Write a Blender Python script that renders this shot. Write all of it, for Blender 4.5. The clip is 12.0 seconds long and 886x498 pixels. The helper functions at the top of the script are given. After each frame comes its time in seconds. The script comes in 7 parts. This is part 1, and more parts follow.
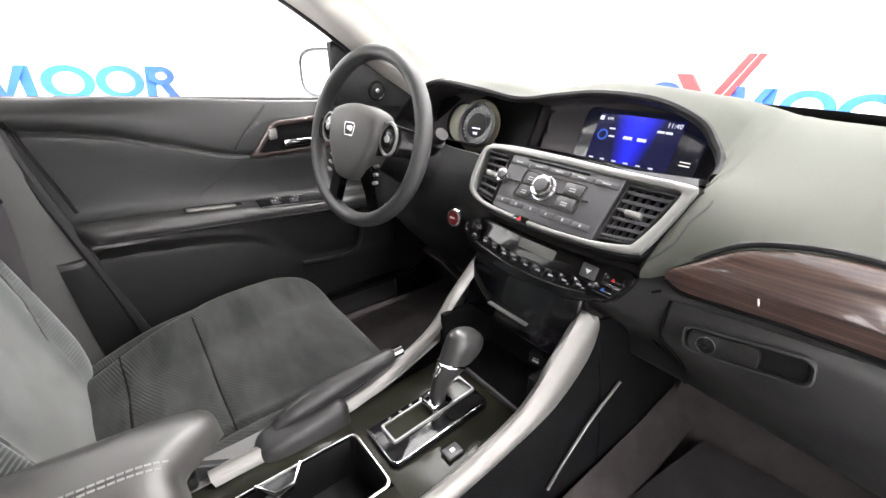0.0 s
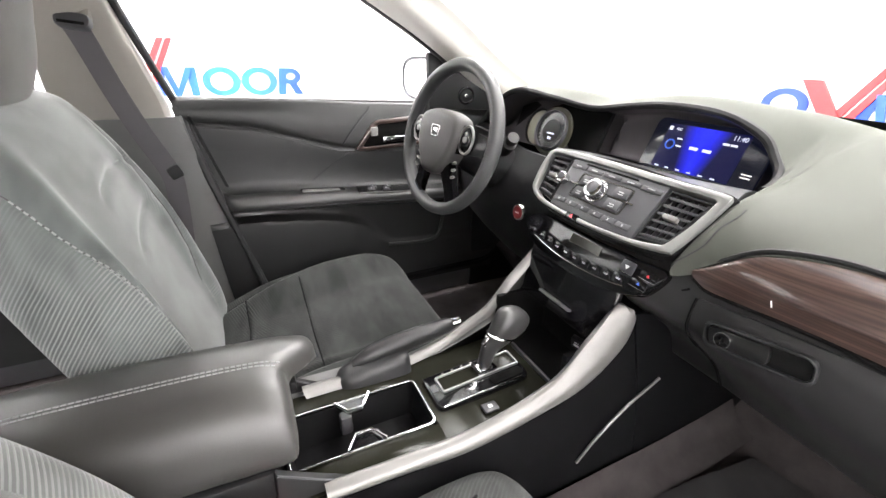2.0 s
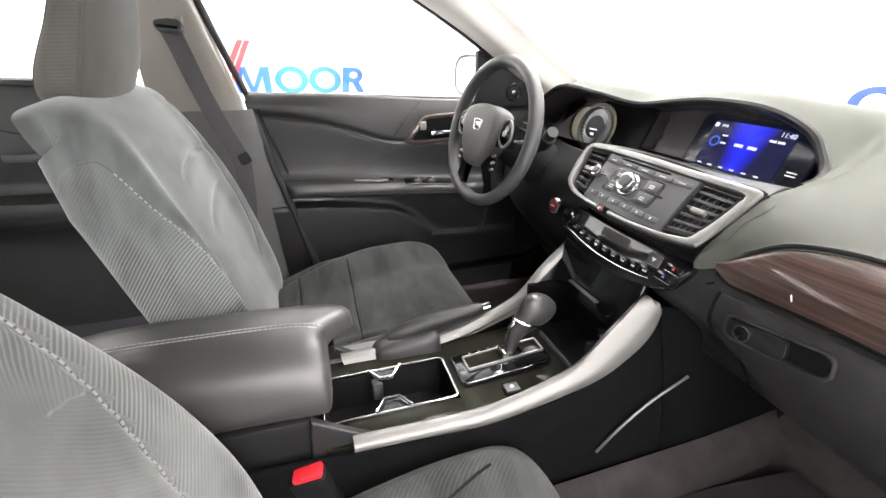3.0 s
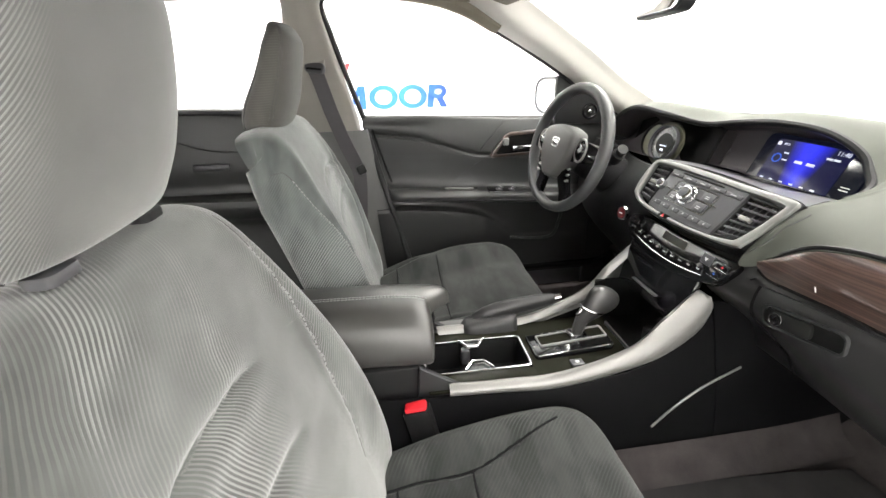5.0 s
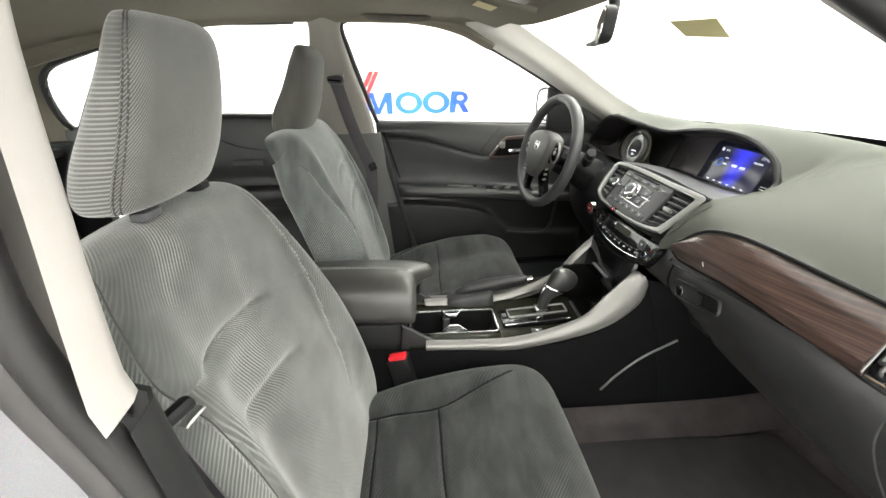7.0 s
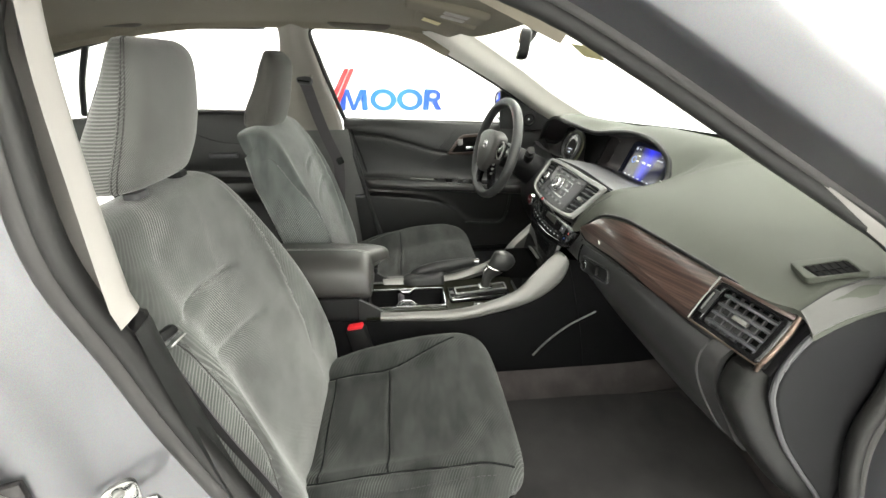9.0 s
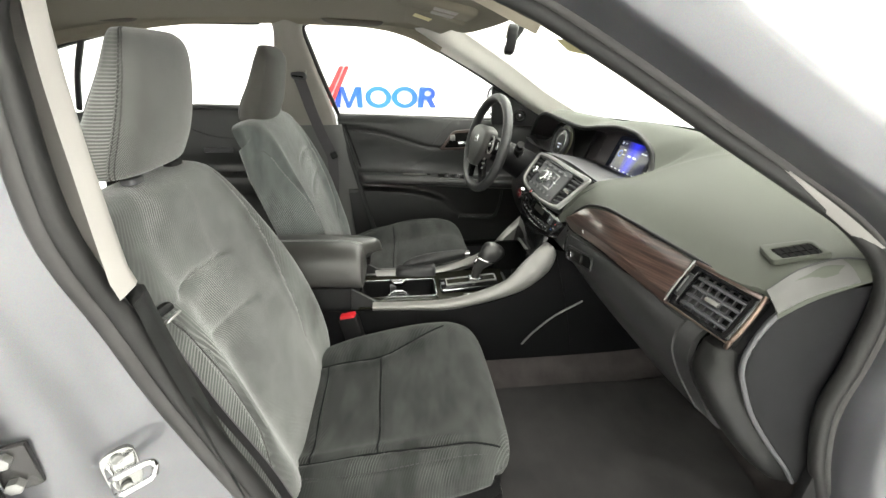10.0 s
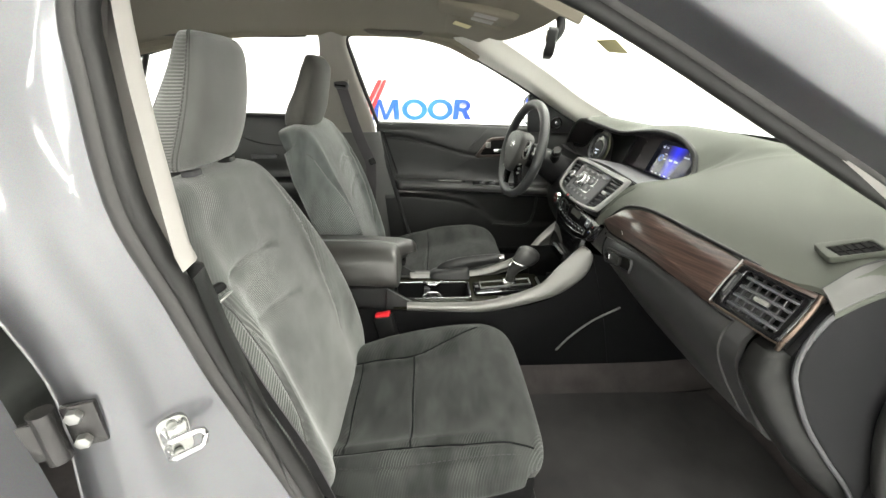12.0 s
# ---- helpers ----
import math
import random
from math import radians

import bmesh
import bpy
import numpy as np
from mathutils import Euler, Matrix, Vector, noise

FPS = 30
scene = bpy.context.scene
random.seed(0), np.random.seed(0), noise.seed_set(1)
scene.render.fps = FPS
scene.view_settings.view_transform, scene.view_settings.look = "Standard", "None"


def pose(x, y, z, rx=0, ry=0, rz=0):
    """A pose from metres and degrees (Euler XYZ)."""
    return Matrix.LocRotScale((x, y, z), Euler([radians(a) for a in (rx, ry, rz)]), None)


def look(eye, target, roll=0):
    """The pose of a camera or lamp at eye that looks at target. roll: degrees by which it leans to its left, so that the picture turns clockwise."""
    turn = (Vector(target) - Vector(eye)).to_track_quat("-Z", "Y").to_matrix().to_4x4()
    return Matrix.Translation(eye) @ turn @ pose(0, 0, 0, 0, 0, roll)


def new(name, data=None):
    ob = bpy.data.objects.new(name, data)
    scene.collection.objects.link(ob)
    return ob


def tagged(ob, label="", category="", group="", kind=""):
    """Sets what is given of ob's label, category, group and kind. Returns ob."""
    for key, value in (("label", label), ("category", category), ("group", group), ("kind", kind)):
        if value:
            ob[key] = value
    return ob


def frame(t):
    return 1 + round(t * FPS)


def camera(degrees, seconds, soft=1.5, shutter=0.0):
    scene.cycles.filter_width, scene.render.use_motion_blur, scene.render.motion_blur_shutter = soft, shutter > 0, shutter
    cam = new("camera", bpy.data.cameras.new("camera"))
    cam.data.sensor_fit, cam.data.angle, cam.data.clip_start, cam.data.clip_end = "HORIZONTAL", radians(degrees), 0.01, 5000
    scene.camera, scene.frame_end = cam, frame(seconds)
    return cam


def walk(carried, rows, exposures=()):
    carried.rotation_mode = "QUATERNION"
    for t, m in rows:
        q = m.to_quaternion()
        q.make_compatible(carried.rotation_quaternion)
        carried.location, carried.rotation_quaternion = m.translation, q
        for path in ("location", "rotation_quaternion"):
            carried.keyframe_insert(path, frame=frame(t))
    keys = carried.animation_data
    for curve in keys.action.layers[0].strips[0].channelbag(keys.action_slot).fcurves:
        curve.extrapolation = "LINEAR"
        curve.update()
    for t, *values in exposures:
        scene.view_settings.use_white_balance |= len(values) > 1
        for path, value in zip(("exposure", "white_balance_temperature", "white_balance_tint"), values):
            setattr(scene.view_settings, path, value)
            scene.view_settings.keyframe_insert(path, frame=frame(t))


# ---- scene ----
cam = camera(94.0, 12.0)
PATH = [
    (0, (0.3976, 0.0599, 1.0913), (-1.0026, 1.2144, 0.2508), 1.54),
    (0.5, (0.4250, 0.0506, 1.1008), (-1.0265, 1.1371, 0.2566), 1.77),
    (1, (0.4594, 0.0350, 1.1127), (-1.0471, 1.0413, 0.2654), 1.86),
    (1.5, (0.4913, 0.0313, 1.1189), (-1.0722, 0.9430, 0.2678), 1.76),
    (2, (0.5250, 0.0315, 1.1202), (-1.0961, 0.8322, 0.2654), 1.47),
    (2.5, (0.5573, 0.0395, 1.1198), (-1.1136, 0.7241, 0.2599), 1.25),
    (3, (0.5921, 0.0464, 1.1166), (-1.1225, 0.6105, 0.2552), 0.94),
    (5, (0.7687, -0.0380, 1.1727), (-1.0362, 0.2074, 0.3467), -1.11),
    (5.5, (0.8007, -0.0371, 1.1774), (-1.0179, 0.1424, 0.3646), -1.34),
    (6, (0.8493, -0.0199, 1.1826), (-0.9755, 0.1068, 0.3739), -1.25),
    (6.5, (0.9139, 0.0113, 1.1859), (-0.9148, 0.1075, 0.3819), -1.13),
    (7, (0.9816, 0.0588, 1.1981), (-0.8460, 0.1603, 0.3922), -0.91),
    (9, (1.1487, 0.1373, 1.2292), (-0.6644, 0.3221, 0.4054), 0.29),
    (9.5, (1.1718, 0.1468, 1.2246), (-0.6393, 0.3418, 0.3988), 0.53),
    (10, (1.1869, 0.1505, 1.2178), (-0.6233, 0.3533, 0.3919), 0.58),
    (10.5, (1.2022, 0.1540, 1.2145), (-0.6113, 0.3635, 0.3975), 0.48),
    (11, (1.2089, 0.1581, 1.2078), (-0.6110, 0.3554, 0.4021), 0.13),
    (11.5, (1.2174, 0.1643, 1.2001), (-0.6154, 0.3101, 0.4130), -0.11),
    (12, (1.2101, 0.1363, 1.1882), (-0.6369, 0.1923, 0.4230), -0.07),
]
EXPOSURES = [(0, 0.70, 6500, 15), (3, 0.68, 6550, 14), (5.5, 0.38, 6700, 9), (7, 0.16, 6720, 6), (9, 0.0, 6780, 4), (12, 0.0, 6780, 4)]
walk(cam, [(t, look(eye, target, roll)) for t, eye, target, roll in PATH], EXPOSURES)

# ---- world and light ----
world = bpy.data.worlds.new("studio_world")
scene.world = world
world.use_nodes = True
world.node_tree.nodes["Background"].inputs[0].default_value = (1.0, 0.985, 0.96, 1)
world.node_tree.nodes["Background"].inputs[1].default_value = 0.2


def area_lamp(name, at, to, w, h, watts, colour):
    d = bpy.data.lights.new(name, "AREA")
    d.shape, d.size, d.size_y, d.energy, d.color = "RECTANGLE", w, h, watts, colour
    o = new(name, d)
    o.matrix_world = look(at, to)
    return o


COOL = (1.0, 0.985, 0.955)
# unseen washers added along all four walls as fill, and a few panels overhead
for k in (-2.6, -0.6, 1.4):
    area_lamp("added_wall_fill_lamp", (-1.75, k, 3.05), (-3.0, k, 0.9), 0.5, 1.7, 120, COOL)
    # east row: added side light for the seats through the open door
    area_lamp("added_wall_fill_lamp", (3.2, k, 3.05), (4.6, k, 0.9), 0.5, 1.7, 115, COOL)
for k in (-1.6, 0.6, 2.8):
    area_lamp("added_wall_fill_lamp", (k, 1.75, 3.05), (k, 3.0, 0.9), 1.7, 0.5, 70, COOL)
# south pair: added so that the centre pillar's paint reflects a bright wall
for k in (0.6, 3.0):
    area_lamp("added_wall_fill_lamp", (k, -3.6, 3.05), (k, -5.0, 0.9), 1.7, 0.5, 110, COOL)
for k in (-2.4, 0.6):
    area_lamp("ceiling_panel_lamp", (2.4, k, 3.12), (2.4, k, 0), 1.2, 1.2, 45, COOL)
area_lamp("ceiling_panel_lamp", (-0.3, 1.2, 3.12), (-0.3, 1.2, 0), 1.2, 1.2, 30, COOL)

# ---- small tools ----


def arr(*p):
    return np.array(p, float)


def cr(points, n):
    """A smooth open curve through points, n places at even steps."""
    p = np.array(points, float)
    if len(p) == 2:
        k = np.linspace(0, 1, n)[:, None]
        return p[0] * (1 - k) + p[1] * k
    q = np.vstack([2 * p[0] - p[1], p, 2 * p[-1] - p[-2]])
    out = []
    for t in np.linspace(0, len(p) - 1, n * 8):
        i = min(int(t), len(p) - 2)
        f = t - i
        a, b, c, d = q[i : i + 4]
        out.append(0.5 * (2 * b + (c - a) * f + (2 * a - 5 * b + 4 * c - d) * f * f + (3 * b - a - 3 * c + d) * f**3))
    out = np.array(out)
    run = np.r_[0, np.cumsum(np.linalg.norm(np.diff(out, axis=0), axis=1))]
    want = np.linspace(0, run[-1], n)
    return np.stack([np.interp(want, run, out[:, k]) for k in range(out.shape[1])], 1)


def surf(rows, nu, nv):
    """A smooth grid through rows of control points: nu along a row, nv across the rows."""
    across = np.array([cr(r, nu) for r in rows])
    return np.array([cr(across[:, k], nv) for k in range(nu)]).transpose(1, 0, 2)


def grid_bm(g, wrap=False, caps=False, flip=False):
    """A mesh from a grid of places. wrap: each row is a closed ring."""
    bm = bmesh.new()
    vs = [[bm.verts.new(p) for p in row] for row in g]
    m = len(g[0])
    for a, b in zip(vs, vs[1:]):
        for k in range(m if wrap else m - 1):
            q = (a[k], a[(k + 1) % m], b[(k + 1) % m], b[k])
            bm.faces.new(q[::-1] if flip else q)
    if caps:
        bm.faces.new(vs[0][::-1] if not flip else vs[0])
        bm.faces.new(vs[-1] if not flip else vs[-1][::-1])
    bmesh.ops.recalc_face_normals(bm, faces=bm.faces) if wrap else None
    return bm


def shell(g, thick, way=None):
    """A sheet with thickness from a grid: the back lies thick behind the front along way, or along the sheet's own normals."""
    g = np.array(g, float)
    if way is None:
        du, dv = np.gradient(g, axis=1), np.gradient(g, axis=0)
        nrm = np.cross(du, dv)
        nrm /= np.linalg.norm(nrm, axis=2, keepdims=True) + 1e-9
    else:
        nrm = np.broadcast_to(np.array(way, float) / np.linalg.norm(way), g.shape)
    back = g - nrm * thick
    bm = bmesh.new()
    f = [[bm.verts.new(p) for p in r] for r in g]
    b = [[bm.verts.new(p) for p in r] for r in back]
    nr, nc = len(g), len(g[0])
    for i in range(nr - 1):
        for j in range(nc - 1):
            bm.faces.new((f[i][j], f[i][j + 1], f[i + 1][j + 1], f[i + 1][j]))
            bm.faces.new((b[i][j], b[i + 1][j], b[i + 1][j + 1], b[i][j + 1]))
    for i in range(nr - 1):
        bm.faces.new((f[i][0], f[i + 1][0], b[i + 1][0], b[i][0]))
        bm.faces.new((f[i][-1], b[i][-1], b[i + 1][-1], f[i + 1][-1]))
    for j in range(nc - 1):
        bm.faces.new((f[0][j], b[0][j], b[0][j + 1], f[0][j + 1]))
        bm.faces.new((f[-1][j], f[-1][j + 1], b[-1][j + 1], b[-1][j]))
    bmesh.ops.recalc_face_normals(bm, faces=bm.faces)
    return bm


def frames_along(path, up):
    path = np.array(path, float)
    tan = np.gradient(path, axis=0)
    tan /= np.linalg.norm(tan, axis=1, keepdims=True)
    up = np.array(up, float)
    side = np.cross(tan, up)
    side /= np.linalg.norm(side, axis=1, keepdims=True)
    top = np.cross(side, tan)
    return path, side, top


def sweep(path, section, up=(0, 0, 1), closed=False, scale=None):
    """A section of (across, above) swept along a path."""
    p, side, top = frames_along(path, up)
    if closed:
        t = np.roll(p, -1, 0) - np.roll(p, 1, 0)
        t /= np.linalg.norm(t, axis=1, keepdims=True)
        side = np.cross(t, np.array(up, float))
        side /= np.linalg.norm(side, axis=1, keepdims=True)
        top = np.cross(side, t)
    sc = np.ones(len(p)) if scale is None else np.array(scale)
    g = [[p[i] + sc[i] * (a * side[i] + b * top[i]) for a, b in section] for i in range(len(p))]
    if closed:
        g.append(g[0])
    bm = grid_bm(g, wrap=True, caps=not closed)
    if closed:
        bmesh.ops.remove_doubles(bm, verts=bm.verts, dist=1e-6)
    return bm


def circle(r, n=8, sx=1.0, sy=1.0):
    return [(r * sx * math.cos(2 * math.pi * k / n), r * sy * math.sin(2 * math.pi * k / n)) for k in range(n)]


def tube(path, r, n=8, up=(0.13, 0.21, 0.97), closed=False):
    return sweep(path, circle(r, n), up, closed)


def rbox(size, r=0.004, seg=2, m=None):
    bm = bmesh.new()
    bmesh.ops.create_cube(bm, size=1)
    bmesh.ops.scale(bm, vec=size, verts=bm.verts)
    if r:
        bmesh.ops.bevel(bm, geom=bm.edges[:], offset=r, segments=seg, profile=0.5, affect="EDGES")
    if m is not None:
        bmesh.ops.transform(bm, matrix=m, verts=bm.verts)
    return bm


def prism(outline, depth, r=0.0, m=None, seg=2):
    """An outline of (a, b) raised by depth along its third axis."""
    bm = bmesh.new()
    lo = [bm.verts.new((a, b, 0)) for a, b in outline]
    hi = [bm.verts.new((a, b, depth)) for a, b in outline]
    n = len(outline)
    bm.faces.new(lo[::-1])
    top = bm.faces.new(hi)
    for k in range(n):
        bm.faces.new((lo[k], lo[(k + 1) % n], hi[(k + 1) % n], hi[k]))
    bmesh.ops.recalc_face_normals(bm, faces=bm.faces)
    if r:
        bmesh.ops.bevel(bm, geom=top.edges[:], offset=r, segments=seg, profile=0.5, affect="EDGES")
    if m is not None:
        bmesh.ops.transform(bm, matrix=m, verts=bm.verts)
    return bm


def frame_loop(outer, inner, depth, r=0.0, m=None):
    """A flat frame between two outlines of equal length."""
    bm = bmesh.new()
    n = len(outer)
    o0, i0 = [bm.verts.new((a, b, 0)) for a, b in outer], [bm.verts.new((a, b, 0)) for a, b in inner]
    o1, i1 = [bm.verts.new((a, b, depth)) for a, b in outer], [bm.verts.new((a, b, depth)) for a, b in inner]
    for k in range(n):
        j = (k + 1) % n
        bm.faces.new((o1[k], o1[j], i1[j], i1[k]))
        bm.faces.new((o0[k], i0[k], i0[j], o0[j]))
        bm.faces.new((o0[k], o0[j], o1[j], o1[k]))
        bm.faces.new((i0[k], i1[k], i1[j], i0[j]))
    bmesh.ops.recalc_face_normals(bm, faces=bm.faces)
    if r:
        e = [e for e in bm.edges if all(v in o1 or v in i1 for v in e.verts) and len({v in o1 for v in e.verts}) == 1]
        bmesh.ops.bevel(bm, geom=e, offset=r, segments=2, profile=0.5, affect="EDGES")
    if m is not None:
        bmesh.ops.transform(bm, matrix=m, verts=bm.verts)
    return bm


def rounded(w, h, r, n=5, taper=0.0):
    """A rounded rectangle; taper widens the top and narrows the foot."""
    out = []
    for cx, cy, a0 in ((w / 2 - r, h / 2 - r, 0), (-w / 2 + r, h / 2 - r, 90), (-w / 2 + r, -h / 2 + r, 180), (w / 2 - r, -h / 2 + r, 270)):
        for k in range(n):
            a = radians(a0 + 90 * k / (n - 1))
            x, y = cx + r * math.cos(a), cy + r * math.sin(a)
            out.append((x * (1 + taper * y / h), y))
    return out


def disc(r, depth, n=24, bevel=0.001, m=None):
    return prism(circle(r, n), depth, bevel, m)


def basis(at, right, up):
    """A matrix with its axes along right, up and out of the face."""
    x = Vector(right).normalized()
    z = x.cross(Vector(up)).normalized()
    y = z.cross(x)
    mm = Matrix((x, y, z)).transposed().to_4x4()
    mm.translation = at
    return mm


def join(*bms):
    out = bmesh.new()
    for b in bms:
        me = bpy.data.meshes.new("t")
        b.to_mesh(me)
        b.free()
        out.from_mesh(me)
        bpy.data.meshes.remove(me)
    return out


def part(name, bm, material, parent=None, label="", sharp=38):
    """One mesh object out of a bmesh, under a thing or part."""
    for f in bm.faces:
        f.smooth = True
    for e in bm.edges:
        if len(e.link_faces) == 2 and e.calc_face_angle(0) > radians(sharp):
            e.smooth = False
    me = bpy.data.meshes.new(name)
    bm.to_mesh(me)
    bm.free()
    me.materials.append(material)
    ob = new(name, me)
    if parent is not None:
        ob.parent = parent
        ob.matrix_parent_inverse = Matrix.Identity(4)
    if label:
        ob["label"] = label
    return ob


def thing(name, label, category, group="", at=(0, 0, 0), kind=""):
    ob = new(name)
    ob.location = at
    ob.empty_display_size = 0.05
    return tagged(ob, label, category, group, kind)


def words(text, size, m, material, parent, name="lettering", align="LEFT"):
    """Raised flat lettering in the built-in font."""
    cu = bpy.data.curves.new(name, "FONT")
    cu.body, cu.size, cu.align_x, cu.extrude = text, size, align, 0.0002
    tmp = bpy.data.objects.new("tmp", cu)
    scene.collection.objects.link(tmp)
    me = bpy.data.meshes.new_from_object(tmp.evaluated_get(bpy.context.evaluated_depsgraph_get()))
    bpy.data.objects.remove(tmp)
    bpy.data.curves.remove(cu)
    me.transform(m)
    me.materials.clear()
    me.materials.append(material)
    ob = new(name, me)
    ob.parent = parent
    return ob


# ---- materials ----


class Nodes:
    def __init__(self, name):
        self.mat = bpy.data.materials.new(name)
        self.mat.use_nodes = True
        self.t = self.mat.node_tree
        self.b = self.t.nodes["Principled BSDF"]
        self.coord = self.t.nodes.new("ShaderNodeTexCoord").outputs["Object"]

    def add(self, kind, **inputs):
        n = self.t.nodes.new("ShaderNode" + kind)
        for k, v in inputs.items():
            key = k.replace("_", " ")
            if hasattr(v, "is_linked"):
                self.t.links.new(v, n.inputs[key])
            else:
                n.inputs[key].default_value = v
        return n

    def put(self, key, v):
        if hasattr(v, "is_linked"):
            self.t.links.new(v, self.b.inputs[key])
        else:
            self.b.inputs[key].default_value = v
        return self

    def noise(self, scale, detail=3.0, vec=None, rough=0.55):
        return self.add("TexNoise", Vector=vec or self.coord, Scale=scale, Detail=detail, Roughness=rough).outputs["Fac"]

    def ramp(self, fac, *stops):
        n = self.add("ValToRGB", Fac=fac)
        e = n.color_ramp.elements
        while len(e) < len(stops):
            e.new(0.5)
        for el, (p, c) in zip(e, stops):
            el.position = p
            el.color = (*c, 1) if len(c) == 3 else c
        return n.outputs["Color"]

    def mix(self, fac, a, b):
        n = self.t.nodes.new("ShaderNodeMix")
        n.data_type = "RGBA"
        for k, v in ((0, fac), (6, a), (7, b)):
            if hasattr(v, "is_linked"):
                self.t.links.new(v, n.inputs[k])
            else:
                n.inputs[k].default_value = v if k == 0 else (*v, 1)[:4]
        return n.outputs[2]

    def maths(self, op, a, b=0.0):
        n = self.t.nodes.new("ShaderNodeMath")
        n.operation = op
        for k, v in enumerate((a, b)):
            if hasattr(v, "is_linked"):
                self.t.links.new(v, n.inputs[k])
            else:
                n.inputs[k].default_value = v
        return n.outputs[0]

    def bump(self, height, strength, dist=0.001, base=None):
        n = self.add("Bump", Height=height, Strength=strength, Distance=dist)
        if base is not None:
            self.t.links.new(base, n.inputs["Normal"])
        return n.outputs["Normal"]


def surface(name, col, rough=0.5, metal=0.0, var=0.12, patch=6.0, grain=700.0, bump=0.15, coat=0.0, spec=0.5, dist=0.0006):
    """A plain surface with mottling at two scales, uneven gloss and fine relief."""
    n = Nodes(name)
    big, small = n.noise(patch), n.noise(grain, 2)
    both = n.maths("ADD", n.maths("MULTIPLY", big, 0.65), n.maths("MULTIPLY", small, 0.35))
    lo, hi = tuple(c * (1 - var) for c in col), tuple(min(1, c * (1 + var)) for c in col)
    n.put("Base Color", n.ramp(both, (0.3, lo), (0.7, hi)))
    n.put("Roughness", n.maths("ADD", n.maths("MULTIPLY", n.maths("SUBTRACT", big, 0.5), 0.18), rough))
    n.put("Metallic", metal).put("Coat Weight", coat).put("Specular IOR Level", spec)
    n.put("Coat Roughness", 0.06)
    if bump:
        n.put("Normal", n.bump(small, bump, dist))
    return n.mat


def fabric(name, base, line, show=1.0, nap_low=0.66, nap_high=1.25, sheen=0.35):
    """Brushed cloth with raised pale ribs; the rib count and strength come with the cloth's own weave map."""
    n = Nodes(name)
    weave_map = n.t.nodes.new("ShaderNodeUVMap")
    weave_map.uv_map = "weave"
    uv = n.add("SeparateXYZ", Vector=weave_map.outputs["UV"])
    wob = n.maths("ADD", uv.outputs["X"], n.maths("MULTIPLY", n.noise(14.0, 1.0), 0.9))
    wave = n.maths("ADD", n.maths("MULTIPLY", n.maths("SINE", n.maths("MULTIPLY", wob, 2 * math.pi)), 0.5), 0.5)
    fade = n.ramp(n.noise(11.0, 1.2), (0.36, (0.25,) * 3), (0.56, (1, 1, 1)))
    rib = n.maths("MULTIPLY", n.ramp(wave, (0.48, (0, 0, 0)), (0.86, (1, 1, 1))), n.maths("MULTIPLY", uv.outputs["Y"], show))
    lit = n.maths("MULTIPLY", rib, fade)
    weave = n.noise(1600, 2)
    nap = n.add("Mapping", Vector=n.coord)
    nap.inputs["Rotation"].default_value = (0.5, 0.6, 0.7)
    nap.inputs["Scale"].default_value = (1.0, 2.6, 1.0)
    brushed = n.maths("ADD", n.maths("MULTIPLY", n.noise(8.0, 2.5, nap.outputs[0]), 0.65), n.maths("MULTIPLY", n.noise(3.0, 1.0), 0.35))
    tone = n.mix(n.ramp(brushed, (0.40, (0, 0, 0)), (0.58, (1, 1, 1))), tuple(c * nap_low for c in base), tuple(c * nap_high for c in base))
    n.put("Base Color", n.mix(n.maths("MULTIPLY", weave, 0.22), n.mix(lit, tone, line), (0.03, 0.03, 0.03)))
    n.put("Roughness", 0.9).put("Specular IOR Level", 0.2)
    n.put("Sheen Weight", sheen).put("Sheen Roughness", 0.5)
    n.put("Normal", n.bump(lit, 0.5, 0.0012, n.bump(weave, 0.4, 0.0005)))
    return n.mat


def wood_material():
    n = Nodes("dark_wood_veneer")
    m = n.add("Mapping", Vector=n.coord)
    m.inputs["Scale"].default_value = (1.2, 6.0, 14.0)
    m.inputs["Rotation"].default_value = (0.0, radians(6), 0.0)
    g = n.add("TexNoise", Vector=m.outputs[0], Scale=3.0, Detail=6.0, Roughness=0.6, Distortion=0.5).outputs["Fac"]
    w = n.add("TexWave", Vector=m.outputs[0], Scale=1.6, Distortion=5.0, Detail=3.0)
    w.bands_direction = "Z"
    both = n.maths("ADD", n.maths("MULTIPLY", g, 0.6), n.maths("MULTIPLY", w.outputs["Fac"], 0.4))
    n.put("Base Color", n.ramp(both, (0.25, (0.017, 0.0095, 0.008)), (0.5, (0.066, 0.038, 0.031)), (0.62, (0.032, 0.0185, 0.015)), (0.85, (0.130, 0.082, 0.066))))
    n.put("Roughness", 0.30).put("Coat Weight", 1.0).put("Coat Roughness", 0.06)
    n.put("Normal", n.bump(both, 0.05, 0.0004))
    return n.mat


def paint_material():
    n = Nodes("silver_car_paint")
    flake = n.add("TexVoronoi", Vector=n.coord, Scale=2500.0).outputs["Color"]
    big = n.noise(2.0)
    n.put("Base Color", n.mix(n.maths("MULTIPLY", big, 0.25), n.mix(0.05, (0.104, 0.104, 0.115), flake), (0.082, 0.082, 0.092)))
    n.put("Metallic", 0.7).put("Roughness", 0.38).put("Coat Weight", 1.0).put("Coat Roughness", 0.05)
    return n.mat


